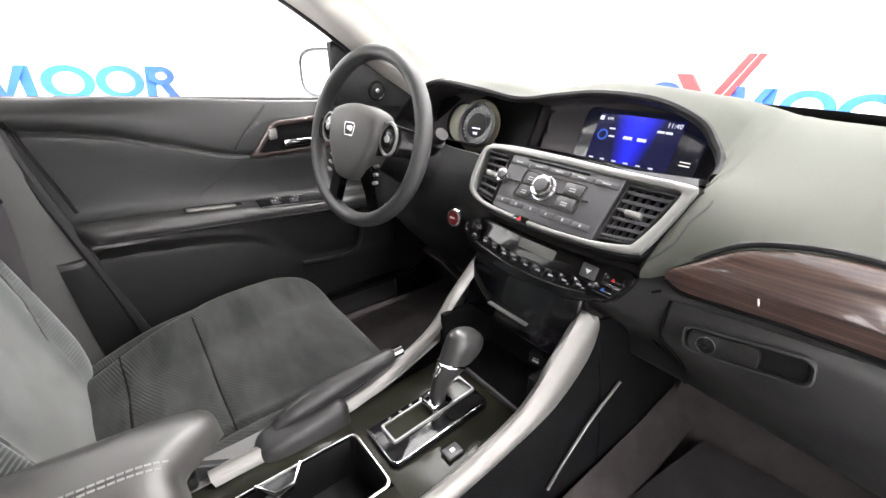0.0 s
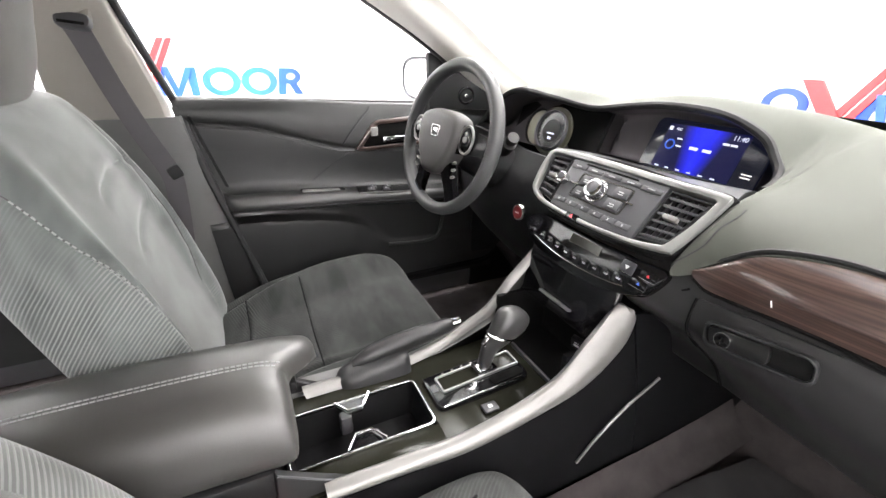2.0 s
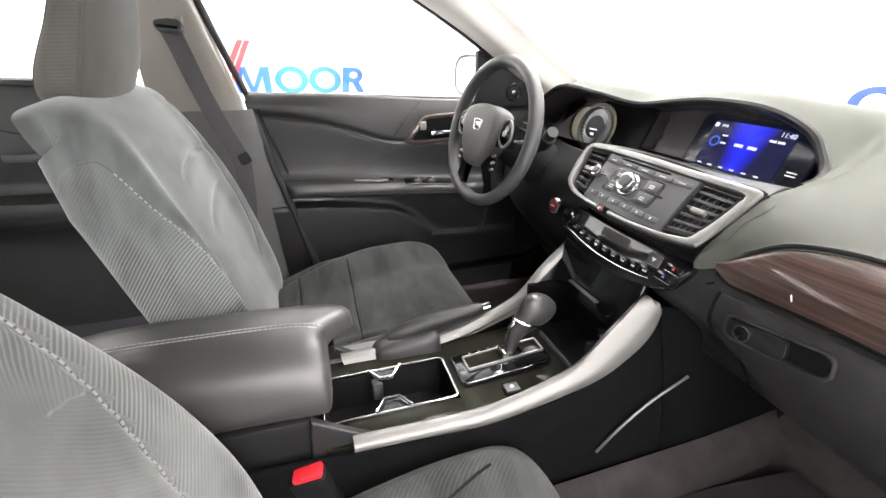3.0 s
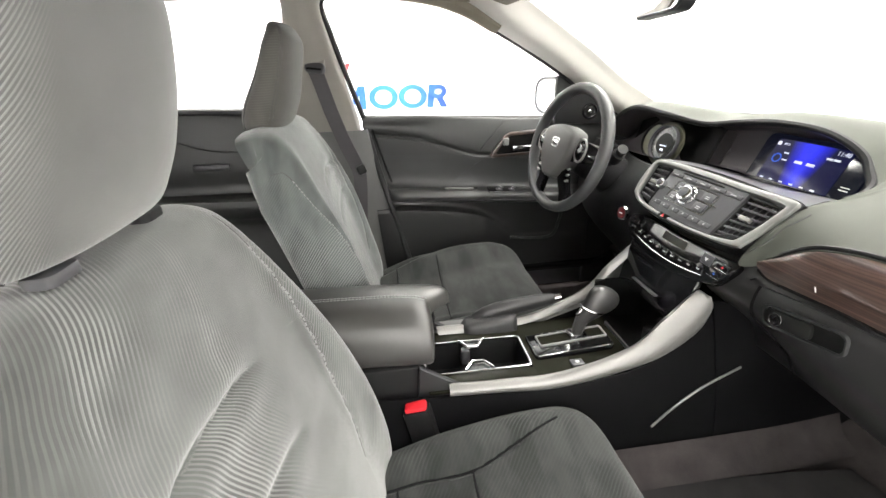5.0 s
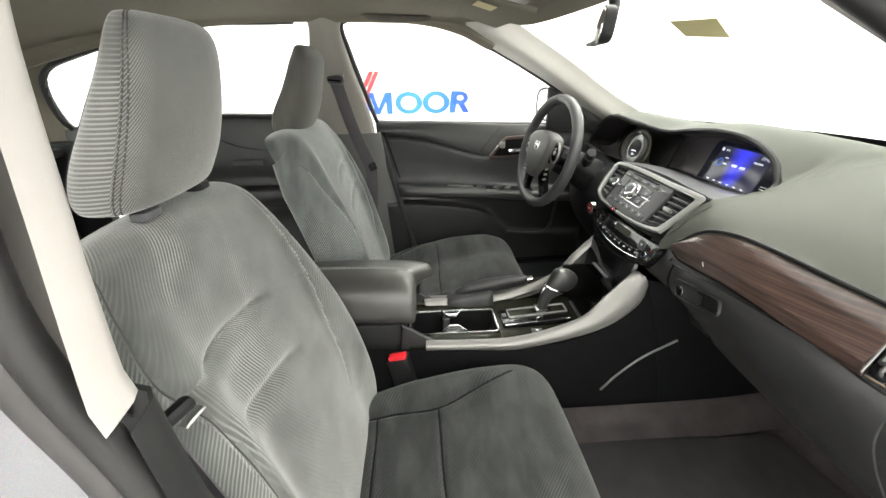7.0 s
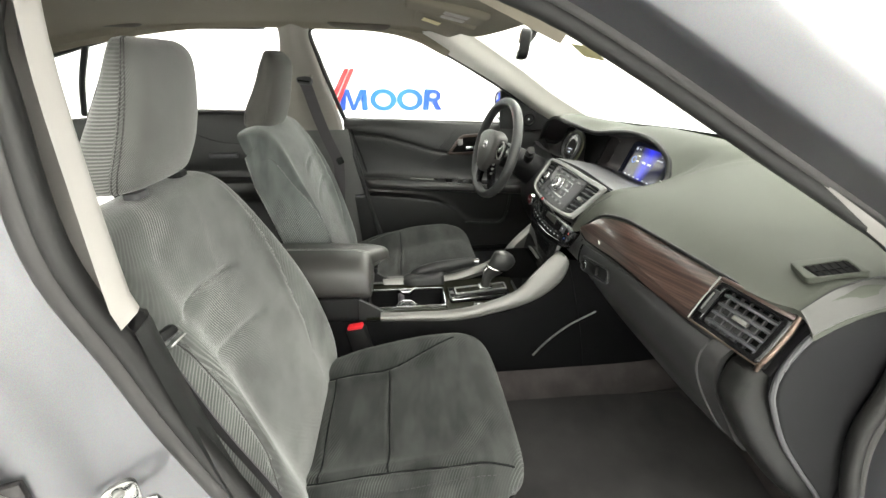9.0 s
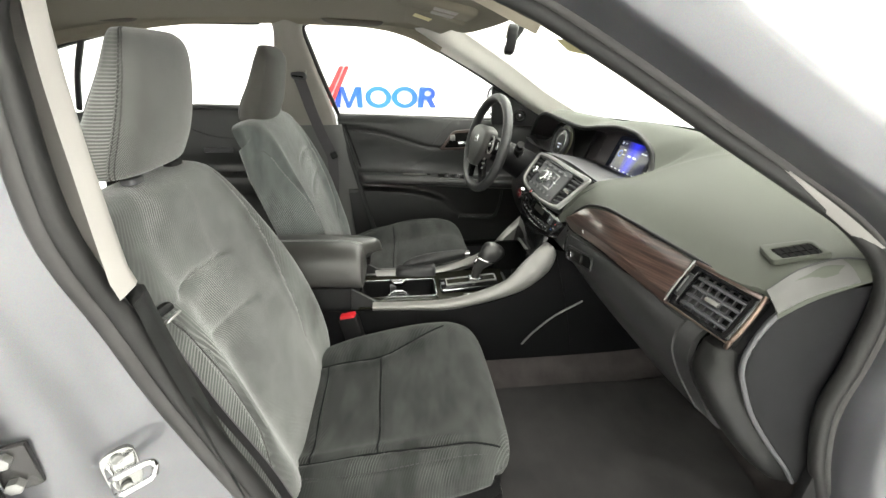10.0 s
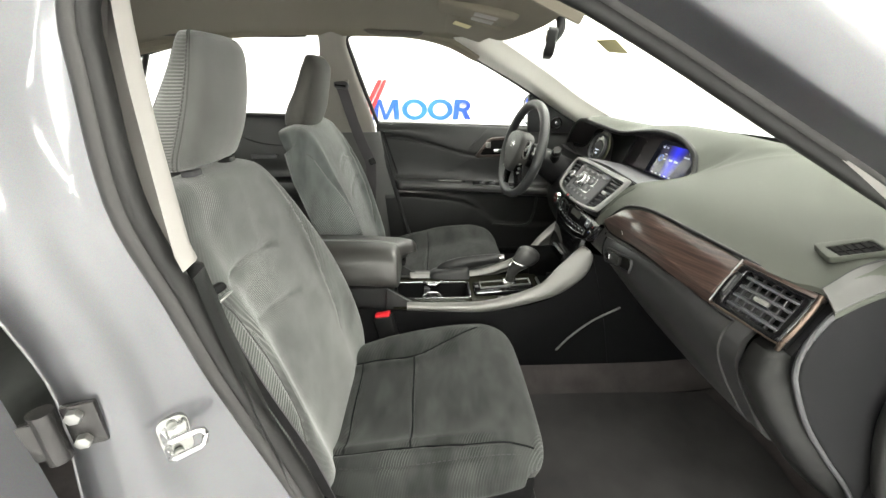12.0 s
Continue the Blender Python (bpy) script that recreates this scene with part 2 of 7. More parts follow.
def glass_material(name, tint=(1, 1, 1)):
    n = Nodes(name)
    mixer = n.t.nodes.new("ShaderNodeMixShader")
    clear, gloss = n.t.nodes.new("ShaderNodeBsdfTransparent"), n.t.nodes.new("ShaderNodeBsdfGlossy")
    clear.inputs["Color"].default_value = (*tint, 1)
    gloss.inputs["Roughness"].default_value = 0.02
    mixer.inputs[0].default_value = 0.03
    n.t.links.new(clear.outputs[0], mixer.inputs[1])
    n.t.links.new(gloss.outputs[0], mixer.inputs[2])
    n.t.links.new(mixer.outputs[0], n.t.nodes["Material Output"].inputs["Surface"])
    return n.mat


def glow(name, col, strength):
    n = Nodes(name)
    n.put("Base Color", (0.01, 0.01, 0.012, 1)).put("Roughness", 0.12)
    n.put("Emission Color", (*col, 1)).put("Emission Strength", strength)
    return n.mat


M_DASH = surface("dark_grey_soft_dash", (0.060, 0.064, 0.054), 0.66, grain=900, bump=0.35, var=0.10, spec=0.18)
M_BLACK = surface("black_grained_plastic", (0.0085, 0.0085, 0.009), 0.48, grain=900, bump=0.3, spec=0.22)
M_SIDE = surface("matt_black_panel_plastic", (0.0045, 0.0045, 0.005), 0.6, grain=900, bump=0.3, spec=0.08)
M_INSERT = surface("charcoal_vinyl_insert", (0.020, 0.0205, 0.021), 0.40, grain=650, bump=0.3, spec=0.48, patch=4)
M_BLACK_LID = surface("black_glovebox_plastic", (0.020, 0.0195, 0.020), 0.40, grain=900, bump=0.3, spec=0.45)
M_DARK = surface("charcoal_door_vinyl", (0.022, 0.0225, 0.0225), 0.38, grain=800, bump=0.3, spec=0.42)
M_GLOSS = surface("piano_black", (0.006, 0.006, 0.007), 0.12, var=0.05, bump=0.0, coat=0.45, spec=0.3)
M_SATIN = surface("satin_silver_plastic", (0.195, 0.191, 0.183), 0.36, metal=0.4, var=0.06, grain=1500, bump=0.06)
M_BEZEL = surface("satin_silver_bezel", (0.235, 0.235, 0.23), 0.36, metal=0.6, var=0.06, grain=1500, bump=0.05)
# gloss black whose olive tint paints in the headliner's reflection
M_PLATE = surface("olive_reflection_console_plate", (0.016, 0.016, 0.0115), 0.12, var=0.1, bump=0.0, spec=0.06)
M_CHROME = surface("chrome", (0.58, 0.58, 0.59), 0.10, metal=1.0, var=0.04, bump=0.0)
M_RADIO = surface("graphite_radio_face", (0.055, 0.055, 0.06), 0.42, var=0.06, bump=0.05)
M_VENT = surface("matt_black_vent", (0.016, 0.016, 0.017), 0.45, bump=0.1, spec=0.35)
# near-black that puts the shade of gaps and openings into the colour
M_VOID = surface("recess_shade_black", (0.005, 0.005, 0.005), 0.8, bump=0.0, spec=0.1)
M_LEATHER = surface("charcoal_leatherette", (0.034, 0.034, 0.034), 0.31, spec=0.6, grain=500, bump=0.35, dist=0.001)
M_LID = surface("charcoal_leatherette_lid", (0.046, 0.0445, 0.043), 0.40, spec=0.75, grain=500, bump=0.12, dist=0.001)
M_GRIP = surface("black_leather_grip", (0.020, 0.020, 0.021), 0.38, spec=0.45, grain=500, bump=0.3, dist=0.001)
M_RIM = surface("dark_grey_wheel_rubber", (0.034, 0.035, 0.036), 0.46, grain=1100, bump=0.4)
M_HUB = surface("grey_wheel_hub", (0.044, 0.042, 0.041), 0.48, grain=1000, bump=0.3)
M_CARPET = surface("charcoal_carpet", (0.058, 0.051, 0.051), 0.95, var=0.35, patch=14, grain=900, bump=0.9, spec=0.1, dist=0.003)
M_MAT = surface("dark_floor_mat", (0.040, 0.038, 0.0385), 0.95, var=0.32, patch=9, grain=1200, bump=0.9, spec=0.1, dist=0.002)
M_HEAD = surface("grey_beige_headliner", (0.185, 0.168, 0.135), 0.95, var=0.06, patch=3, grain=1400, bump=0.5, spec=0.1)
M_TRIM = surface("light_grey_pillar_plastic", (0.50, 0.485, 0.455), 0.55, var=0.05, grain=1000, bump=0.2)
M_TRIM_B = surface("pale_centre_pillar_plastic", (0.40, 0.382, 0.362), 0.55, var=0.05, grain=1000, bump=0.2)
# beige darkened so the handles carry the shade of their recess
M_GRAB = surface("shaded_beige_grab_plastic", (0.085, 0.078, 0.066), 0.6, var=0.06, grain=1000, bump=0.2, spec=0.3)
# centre pillar plastic darkened for the driver's side shade; also on small roof parts
M_TAUPE = surface("shaded_taupe_pillar_plastic", (0.25, 0.235, 0.215), 0.6, var=0.06, grain=1000, bump=0.2, spec=0.3)
M_SEAL = surface("black_rubber_seal", (0.015, 0.015, 0.016), 0.55, bump=0.2)
M_WEB = surface("dark_seat_belt_webbing", (0.085, 0.080, 0.086), 0.8, grain=1800, bump=0.6)
M_RED = surface("red_buckle_button", (0.60, 0.02, 0.03), 0.35, var=0.05, bump=0.0)
M_THREAD = surface("grey_stitching", (0.27, 0.27, 0.27), 0.8, grain=2500, bump=0.4)
M_SEAM = surface("dark_seam_cord", (0.03, 0.03, 0.032), 0.85, grain=2500, bump=0.4)
M_CORD = surface("black_seam_cord", (0.010, 0.010, 0.011), 0.9, grain=2500, bump=0.4, spec=0.1)
M_WHITE = surface("white_marking", (0.75, 0.75, 0.75), 0.5, var=0.02, bump=0.0)
M_MARK = surface("pale_grey_key_marking", (0.34, 0.34, 0.35), 0.5, var=0.02, bump=0.0)
M_YELLOW = surface("yellow_paper_label", (0.62, 0.56, 0.30), 0.8, var=0.06, bump=0.0)
M_MIRROR = surface("mirror_glass", (0.9, 0.9, 0.9), 0.02, metal=1.0, var=0.0, bump=0.0)
M_WALL = surface("white_studio_wall", (0.86, 0.86, 0.86), 0.8, var=0.015, patch=0.8, grain=120, bump=0.05)
M_FLOOR = surface("pale_studio_floor", (0.72, 0.72, 0.73), 0.35, var=0.04, patch=1.2, grain=90, bump=0.04)
M_PAINT = paint_material()
M_WOOD = wood_material()
M_GLASS = glass_material("clear_car_glass", (0.97, 0.985, 0.975))
M_CLOTH = fabric("dark_grey_cushion_cloth", (0.027, 0.029, 0.0275), (0.080, 0.084, 0.080), nap_low=0.55, nap_high=1.35, sheen=0.12)
M_CLOTH_B = fabric("grey_ribbed_back_cloth", (0.100, 0.1055, 0.101), (0.255, 0.264, 0.253), nap_low=0.66, nap_high=1.28, sheen=0.48)
M_CLOTH_H = fabric("grey_ribbed_headrest_cloth", (0.104, 0.105, 0.099), (0.27, 0.274, 0.262), nap_low=0.8, nap_high=1.12, sheen=0.5)
# driver's copy of the back cloth, its base darkened for shade
M_CLOTH_D = fabric("shaded_driver_back_cloth", (0.088, 0.098, 0.095), (0.24, 0.254, 0.247), nap_low=0.66, nap_high=1.38, sheen=0.55)
# darker copy of the pillar plastic, with the passenger side's shade in its colour
M_TRIM_W = surface("shaded_windscreen_pillar_plastic", (0.24, 0.23, 0.22), 0.55, var=0.05, grain=1000, bump=0.2)
M_ZINC = surface("zinc_plated_steel", (0.30, 0.30, 0.29), 0.3, metal=0.9, var=0.15, patch=40)
M_CAP = surface("matt_black_end_cap", (0.009, 0.009, 0.010), 0.62, grain=900, bump=0.3, spec=0.12)
# darker than the door vinyl, to carry the shade low in the footwell
M_LOWER = surface("black_lower_door_plastic", (0.016, 0.016, 0.0165), 0.48, grain=800, bump=0.35, spec=0.35)
M_CAVE = surface("purplish_grey_hood_lining", (0.050, 0.045, 0.049), 0.55, grain=900, bump=0.25, spec=0.3)
M_CORNER = surface("dark_grey_corner_plastic", (0.011, 0.011, 0.0108), 0.42, grain=900, bump=0.3, spec=0.24)
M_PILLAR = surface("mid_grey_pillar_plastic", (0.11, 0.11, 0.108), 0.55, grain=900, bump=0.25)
# driver's copy of the headrest cloth, darkened for shade
M_CLOTH_K = fabric("shaded_taupe_headrest_cloth", (0.080, 0.077, 0.070), (0.15, 0.146, 0.135), nap_low=0.85, nap_high=1.12, sheen=0.2)
M_CLOTH_R = surface("dark_grey_rear_seat_cloth", (0.045, 0.047, 0.045), 0.9, grain=900, bump=0.4, spec=0.2, var=0.25, patch=9)
M_BRONZE = surface("bronze_tinted_metal", (0.135, 0.100, 0.082), 0.35, metal=0.9, var=0.1, bump=0.0)
M_SCREEN = glow("display_glass", (0.004, 0.005, 0.012), 0.6)
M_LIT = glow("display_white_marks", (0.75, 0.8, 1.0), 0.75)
M_DIM = glow("dim_gauge_marks", (0.5, 0.5, 0.45), 0.25)
M_GAUGE = glow("gauge_face", (0.012, 0.012, 0.011), 0.4)

# ---- studio ----


def slab(name, lo, hi, material, label, category, **k):
    lo, hi = arr(*lo), arr(*hi)
    bm = rbox(tuple(hi - lo), 0, m=Matrix.Translation(tuple((lo + hi) / 2)))
    return tagged(part(name, bm, material), label, category, kind="structure")


XL, YF, XR, YB, ZC = -3.01, 3.02, 4.6, -5.0, 3.2
slab("ground", (XL - 0.2, YB - 0.2, -0.1), (XR + 0.2, YF + 0.2, 0), M_FLOOR, "pale glossy studio floor", "floor")
slab("wall_west", (XL - 0.15, YB, 0), (XL, YF, ZC), M_WALL, "plain white studio wall with a painted sign", "wall")
slab("wall_north", (XL - 0.15, YF, 0), (XR, YF + 0.15, ZC), M_WALL, "plain white studio wall with a painted sign", "wall")
slab("wall_east", (XR, YB, 0), (XR + 0.15, YF + 0.15, ZC), M_WALL, "plain white studio wall", "wall")
slab("wall_south", (XL - 0.15, YB - 0.15, 0), (XR + 0.15, YB, ZC), M_WALL, "plain white studio wall", "wall")
slab("ceiling", (XL - 0.15, YB - 0.15, ZC), (XR + 0.15, YF + 0.15, ZC + 0.1), M_WALL, "white studio ceiling", "ceiling")


def sign_paint(name, c0, c1, span):
    n = Nodes(name)
    x = n.add("SeparateXYZ", Vector=n.coord).outputs["X"]
    k = n.maths("DIVIDE", x, span)
    wob = n.maths("ADD", k, n.maths("MULTIPLY", n.noise(3.0), 0.04))
    n.put("Base Color", n.ramp(wob, (0.0, c0), (0.42, c1), (0.62, c1), (1.0, c0))).put("Roughness", 0.5)
    return n.mat


S_BLUE = sign_paint("blue_to_cyan_sign_paint", (0.010, 0.040, 0.36), (0.025, 0.15, 0.42), 1.0)
S_RED = surface("red_sign_paint", (0.45, 0.025, 0.03), 0.5, var=0.05, bump=0.0)


def wall_sign(m):
    """A dealership sign as plain shapes: a red tick with two stripes, blue bars and rings. Its foot line starts at m, one unit is one metre."""
    sign = thing("wall_sign", "painted wall sign of blue rings, bars and red stripes", "sign")
    sign.matrix_world = m @ Matrix.Diagonal((0.975, 1, 1, 1))
    h, count = 0.185, [0]

    def flat(name, outline, mat):
        count[0] += 1
        part(name, prism(outline, 0.004 + 0.0013 * count[0]), mat, sign)

    def ring(name, cx, wx):
        o = [(cx + wx * a, h / 2 + h / 2 * 1.04 * b) for a, b in circle(1, 40)]
        i = [(cx + (wx - 0.052) * a, h / 2 + (h / 2 - 0.032) * b) for a, b in circle(1, 40)]
        count[0] += 1
        part(name, frame_loop(o, i, 0.004 + 0.0013 * count[0]), S_BLUE, sign)

    sl = 0.02
    for a, b in ((0.0, sl), (0.215, 0.205)):
        flat("blue_bar", [(a, 0), (a + 0.052, 0), (b + 0.06, h), (b + 0.005, h)], S_BLUE)
    part("blue_bar", prism([(0.06, h), (0.115, 0), (0.15, 0), (0.10, h)], 0.0215), S_BLUE, sign)
    part("blue_bar", prism([(0.205, h), (0.25, h), (0.15, 0), (0.115, 0)], 0.0225), S_BLUE, sign)
    ring("blue_ring", 0.42, 0.125)
    ring("blue_ring", 0.675, 0.125)
    flat("blue_bar", [(0.80, 0), (0.855, 0), (0.875, h), (0.82, h)], S_BLUE)
    o = [(0.90 + 0.075 * a, h * 0.69 + 0.31 * h * b) for a, b in circle(1, 24)]
    i = [(0.90 + 0.035 * a, h * 0.69 + 0.13 * h * b) for a, b in circle(1, 24)]
    part("blue_ring", frame_loop(o, i, 0.0205), S_BLUE, sign)
    flat("blue_bar", [(0.885, h * 0.42), (0.94, h * 0.42), (0.985, 0), (0.925, 0)], S_BLUE)
    ring("blue_ring", -0.36, 0.13)
    flat("red_stripe", [(-0.14, 0.0), (-0.09, 0.0), (0.115, 0.36), (0.075, 0.36)], S_RED)
    flat("red_stripe", [(-0.07, 0.0), (-0.03, 0.0), (0.165, 0.36), (0.128, 0.36)], S_RED)
    part("red_arm", prism([(-0.30, 0.24), (-0.20, 0.24), (-0.02, 0.0), (-0.12, 0.0)], 0.024), S_RED, sign)
    return sign


wall_sign(basis((XL + 0.004, -0.42, 0.813), (0, 1, 0), (0, 0, 1)))
wall_sign(basis((-0.592, YF - 0.004, 0.797), (1, 0, 0), (0, 0, 1)))

# ---- car body ----
car = thing("car_body", "silver four-door saloon body shell with its front passenger door open", "car")


def tumble(z):
    """Half width of the cabin's side at a height."""
    return float(np.interp(z, [0.3, 0.6, 1.0, 1.15, 1.27, 1.345], [0.74, 0.75, 0.74, 0.675, 0.63, 0.60]))


# headliner and roof skin
rows = []
for y, zc, zs in ((0.43, 1.325, 1.30), (0.3, 1.365, 1.325), (0.0, 1.395, 1.35), (-0.4, 1.40, 1.355), (-0.8, 1.385, 1.335), (-1.15, 1.335, 1.28), (-1.45, 1.25, 1.2)):
    hw = 0.60 if y < 0.2 else 0.585
    rake = 0.09 if y > 0.4 else 0.05 if y > 0.2 else 0.0
    rows.append([(k * hw, y - rake * k * k, z + 0.35 * rake * k * k) for k, z in ((-1, zs), (-0.93, zs + 0.022), (-0.6, zc - 0.012), (0, zc), (0.6, zc - 0.012), (0.93, zs + 0.022), (1, zs))])
g = surf(rows, 41, 41)
tagged(part("ceiling_lining", shell(g, -0.02), M_HEAD), "grey-beige felt headliner of the car", "headliner", kind="structure")
gr = surf([[(x * 1.12, y, z + 0.05) for x, y, z in r] for r in rows], 31, 31)
part("roof_skin", shell(gr, -0.01), M_PAINT, car)


# side pillars of the far (driver's) side, and the roof rail over its windows
def a_pillar(s):
    win = cr([(0.615 - 0.02, 0.20, 1.335), (0.63, 0.304, 1.272), (0.66, 0.522, 1.158), (0.70, 0.712, 1.045), (0.715, 0.84, 0.96)], 25)
    ws = cr([(0.545, 0.36, 1.352), (0.552, 0.40, 1.335), (0.59, 0.622, 1.207), (0.63, 0.789, 1.104), (0.665, 0.985, 1.005)], 25)
    rows = []
    for a, b in zip(win, ws):
        mid = (a + b) / 2 + arr(-0.018, -0.02, -0.012) * (1.0 if s < 0 else 0.25)
        rows.append([(s * p[0], p[1], p[2]) for p in (a + arr(0.03 if s < 0 else 0.014, 0.004, 0.006), a, a * 0.72 + mid * 0.28 + arr(-0.004, 0, 0), mid, b * 0.72 + mid * 0.28, b, b + arr(0.03, 0.01, 0.012))])
    gg = surf(rows, 19, 33)
    # same trim on both sides; the passenger's is coloured darker for shade
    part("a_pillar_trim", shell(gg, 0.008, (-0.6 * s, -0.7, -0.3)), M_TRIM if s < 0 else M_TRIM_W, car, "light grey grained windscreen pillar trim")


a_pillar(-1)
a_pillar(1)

# centre pillar trims
def b_pillar(s):
    rows, back, ahead = [], -0.034 if s > 0 else 0.0, 0.03 if s < 0 else 0.0
    for z, yf, yr in ((0.955, -0.12, -0.335), (1.0, -0.125, -0.335), (1.1, -0.148, -0.325), (1.22, -0.175, -0.31), (1.32, -0.195, -0.29), (1.36, -0.17, -0.30)):
        yf -= 0.012 * math.exp(-(((z - 1.17) / 0.09) ** 2)) if s > 0 else 0
        x, yf = tumble(z) - 0.022, yf + back
        z = z + 0.028 if s > 0 and z < 0.96 else z
        rows.append([(s * (x + 0.05), yf + 0.006, z), (s * (x + 0.012), yf, z), (s * x, yf - 0.03, z), (s * (x - 0.006), (yf + yr) / 2, z), (s * x, yr + 0.03, z), (s * (x + 0.012), yr, z), (s * (x + 0.05), yr - 0.006, z)])
    gg = surf(rows, 21, 21)
    # one trim in two tones: pale where lit, taupe where the far side is shaded
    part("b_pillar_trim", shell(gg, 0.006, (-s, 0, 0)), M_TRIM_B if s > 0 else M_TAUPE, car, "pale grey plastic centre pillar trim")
    low = []
    for z, yf, yr, dx in ((0.34, 0.02, -0.34, 0.0), (0.5, -0.02, -0.35, 0.0), (0.7, -0.065, -0.345, 0.0), (0.88, -0.105, -0.34, -0.004), (0.965, -0.125, -0.335, -0.012)):
        x, yf = tumble(z) - 0.03 + dx, yf + back + ahead
        low.append([(s * (x + 0.05), yf + 0.008, z), (s * (x + 0.012), yf, z), (s * x, yf - 0.03, z), (s * (x - 0.008), (yf + yr) / 2, z), (s * x, yr + 0.03, z), (s * (x + 0.05), yr, z)])
    gg = surf(low, 17, 21)
    # the driver's lower trim gets a lighter grey for the light on it
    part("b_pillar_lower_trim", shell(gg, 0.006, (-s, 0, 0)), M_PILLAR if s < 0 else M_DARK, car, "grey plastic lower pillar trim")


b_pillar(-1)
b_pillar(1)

# roof rails, belt rails, rear corner of the cabin
for s in (-1, 1):
    path = cr([(s * 0.60, -1.28, 1.215), (s * 0.60, -0.95, 1.293), (s * 0.60, -0.6, 1.345), (s * 0.60, -0.2, 1.356), (s * 0.60, 0.05, 1.345), (s * 0.605, 0.2, 1.318), (s * 0.63, 0.33, 1.262)], 50)
    part("roof_rail_trim", sweep(path, [(-0.014, -0.012), (0.014, -0.014), (0.03, 0.0), (0.03, 0.05), (-0.03, 0.05), (-0.024, 0.0)]), M_HEAD, car)
    # rear quarter panel behind the rear side window
    q = surf([[(s * 0.60, -1.12, 1.26), (s * 0.58, -1.3, 1.24), (s * 0.5, -1.5, 1.2)], [(s * 0.655, -1.23, 1.19), (s * 0.62, -1.36, 1.16), (s * 0.53, -1.55, 1.12)], [(s * 0.72, -1.28, 1.05), (s * 0.66, -1.42, 1.05), (s * 0.56, -1.62, 1.03)], [(s * 0.73, -1.26, 0.93), (s * 0.68, -1.42, 0.93), (s * 0.6, -1.66, 0.93)]], 13, 13)
    part("rear_quarter_trim", shell(q, 0.012, (-s, 0.3, 0)), M_HEAD, car)
    # narrow pillar between rear door glass and quarter glass
    part("quarter_glass_bar", tube(cr([(s * 0.61, -0.965, 1.285), (s * 0.66, -1.05, 1.16), (s * 0.73, -1.13, 1.03)], 12), 0.011), M_SEAL, car)
    # black rubber round the rear side glass
    part("rear_window_seal", tube(cr([(s * 0.745, -0.36, 1.026), (s * 0.745, -0.8, 1.034), (s * 0.74, -1.2, 1.0), (s * 0.715, -1.262, 1.03), (s * 0.66, -1.235, 1.19), (s * 0.62, -1.05, 1.262), (s * 0.608, -0.7, 1.338), (s * 0.606, -0.34, 1.348)], 60), 0.013), M_SEAL, car)

# door glasses and windscreen
def pane(name, rows, label):
    o = part(name, shell(surf(rows, 15, 15), 0.004), M_GLASS)
    o.visible_shadow = False
    return tagged(o, label, "car window", kind="structure")


pane("window_1", [[(-0.78, -0.09, 0.98), (-0.775, 0.35, 0.96), (-0.755, 0.78, 0.96)], [(-0.70, -0.16, 1.18), (-0.69, 0.15, 1.18), (-0.70, 0.5, 1.17)], [(-0.63, -0.2, 1.35), (-0.63, 0.0, 1.345), (-0.635, 0.2, 1.33)]], "clear raised driver's door window glass")
pane("window_2", [[(-0.78, -0.34, 1.0), (-0.77, -0.8, 1.01), (-0.75, -1.24, 1.0)], [(-0.70, -0.33, 1.2), (-0.69, -0.75, 1.2), (-0.69, -1.22, 1.16)], [(-0.625, -0.31, 1.355), (-0.625, -0.65, 1.34), (-0.63, -1.02, 1.275)]], "clear raised rear door window glass")
pane("windscreen", [[(-0.69, 0.97, 1.0), (-0.35, 1.2, 0.985), (0, 1.28, 0.98), (0.35, 1.2, 0.985), (0.69, 0.97, 1.0)], [(-0.62, 0.68, 1.19), (-0.3, 0.83, 1.21), (0, 0.88, 1.215), (0.3, 0.83, 1.21), (0.62, 0.68, 1.19)], [(-0.565, 0.37, 1.36), (-0.3, 0.43, 1.385), (0, 0.45, 1.39), (0.3, 0.43, 1.385), (0.565, 0.37, 1.36)]], "clear curved windscreen glass")
pane("rear_window", [[(-0.5, -1.75, 1.02), (0, -1.8, 1.02), (0.5, -1.75, 1.02)], [(-0.48, -1.42, 1.22), (0, -1.45, 1.28), (0.48, -1.42, 1.22)]], "sloping rear screen glass")

# black band along the foot of the windscreen
foot = cr([(-0.68, 0.945, 1.012), (-0.5, 1.075, 1.008), (-0.31, 1.160, 1.012), (0, 1.213, 1.016), (0.28, 1.167, 1.016), (0.5, 1.08, 1.012), (0.68, 0.95, 1.015)], 60)
part("windscreen_band", shell(np.array([[p, p + arr(0, 0.02, -0.012), p + arr(0, 0.045, -0.03)] for p in foot]), 0.003, (0, -0.5, 0.8)), M_SEAL, car, "black ceramic band at the windscreen foot")
# cowl, bonnet
part("bonnet", shell(surf([[(-0.75, 1.32, 0.90), (0, 1.5, 0.925), (0.75, 1.32, 0.90)], [(-0.74, 1.8, 0.83), (0, 1.9, 0.865), (0.74, 1.8, 0.83)], [(-0.66, 2.25, 0.72), (0, 2.35, 0.78), (0.66, 2.25, 0.72)]], 15, 15), 0.01, (0, 0, 1)), M_PAINT, car)
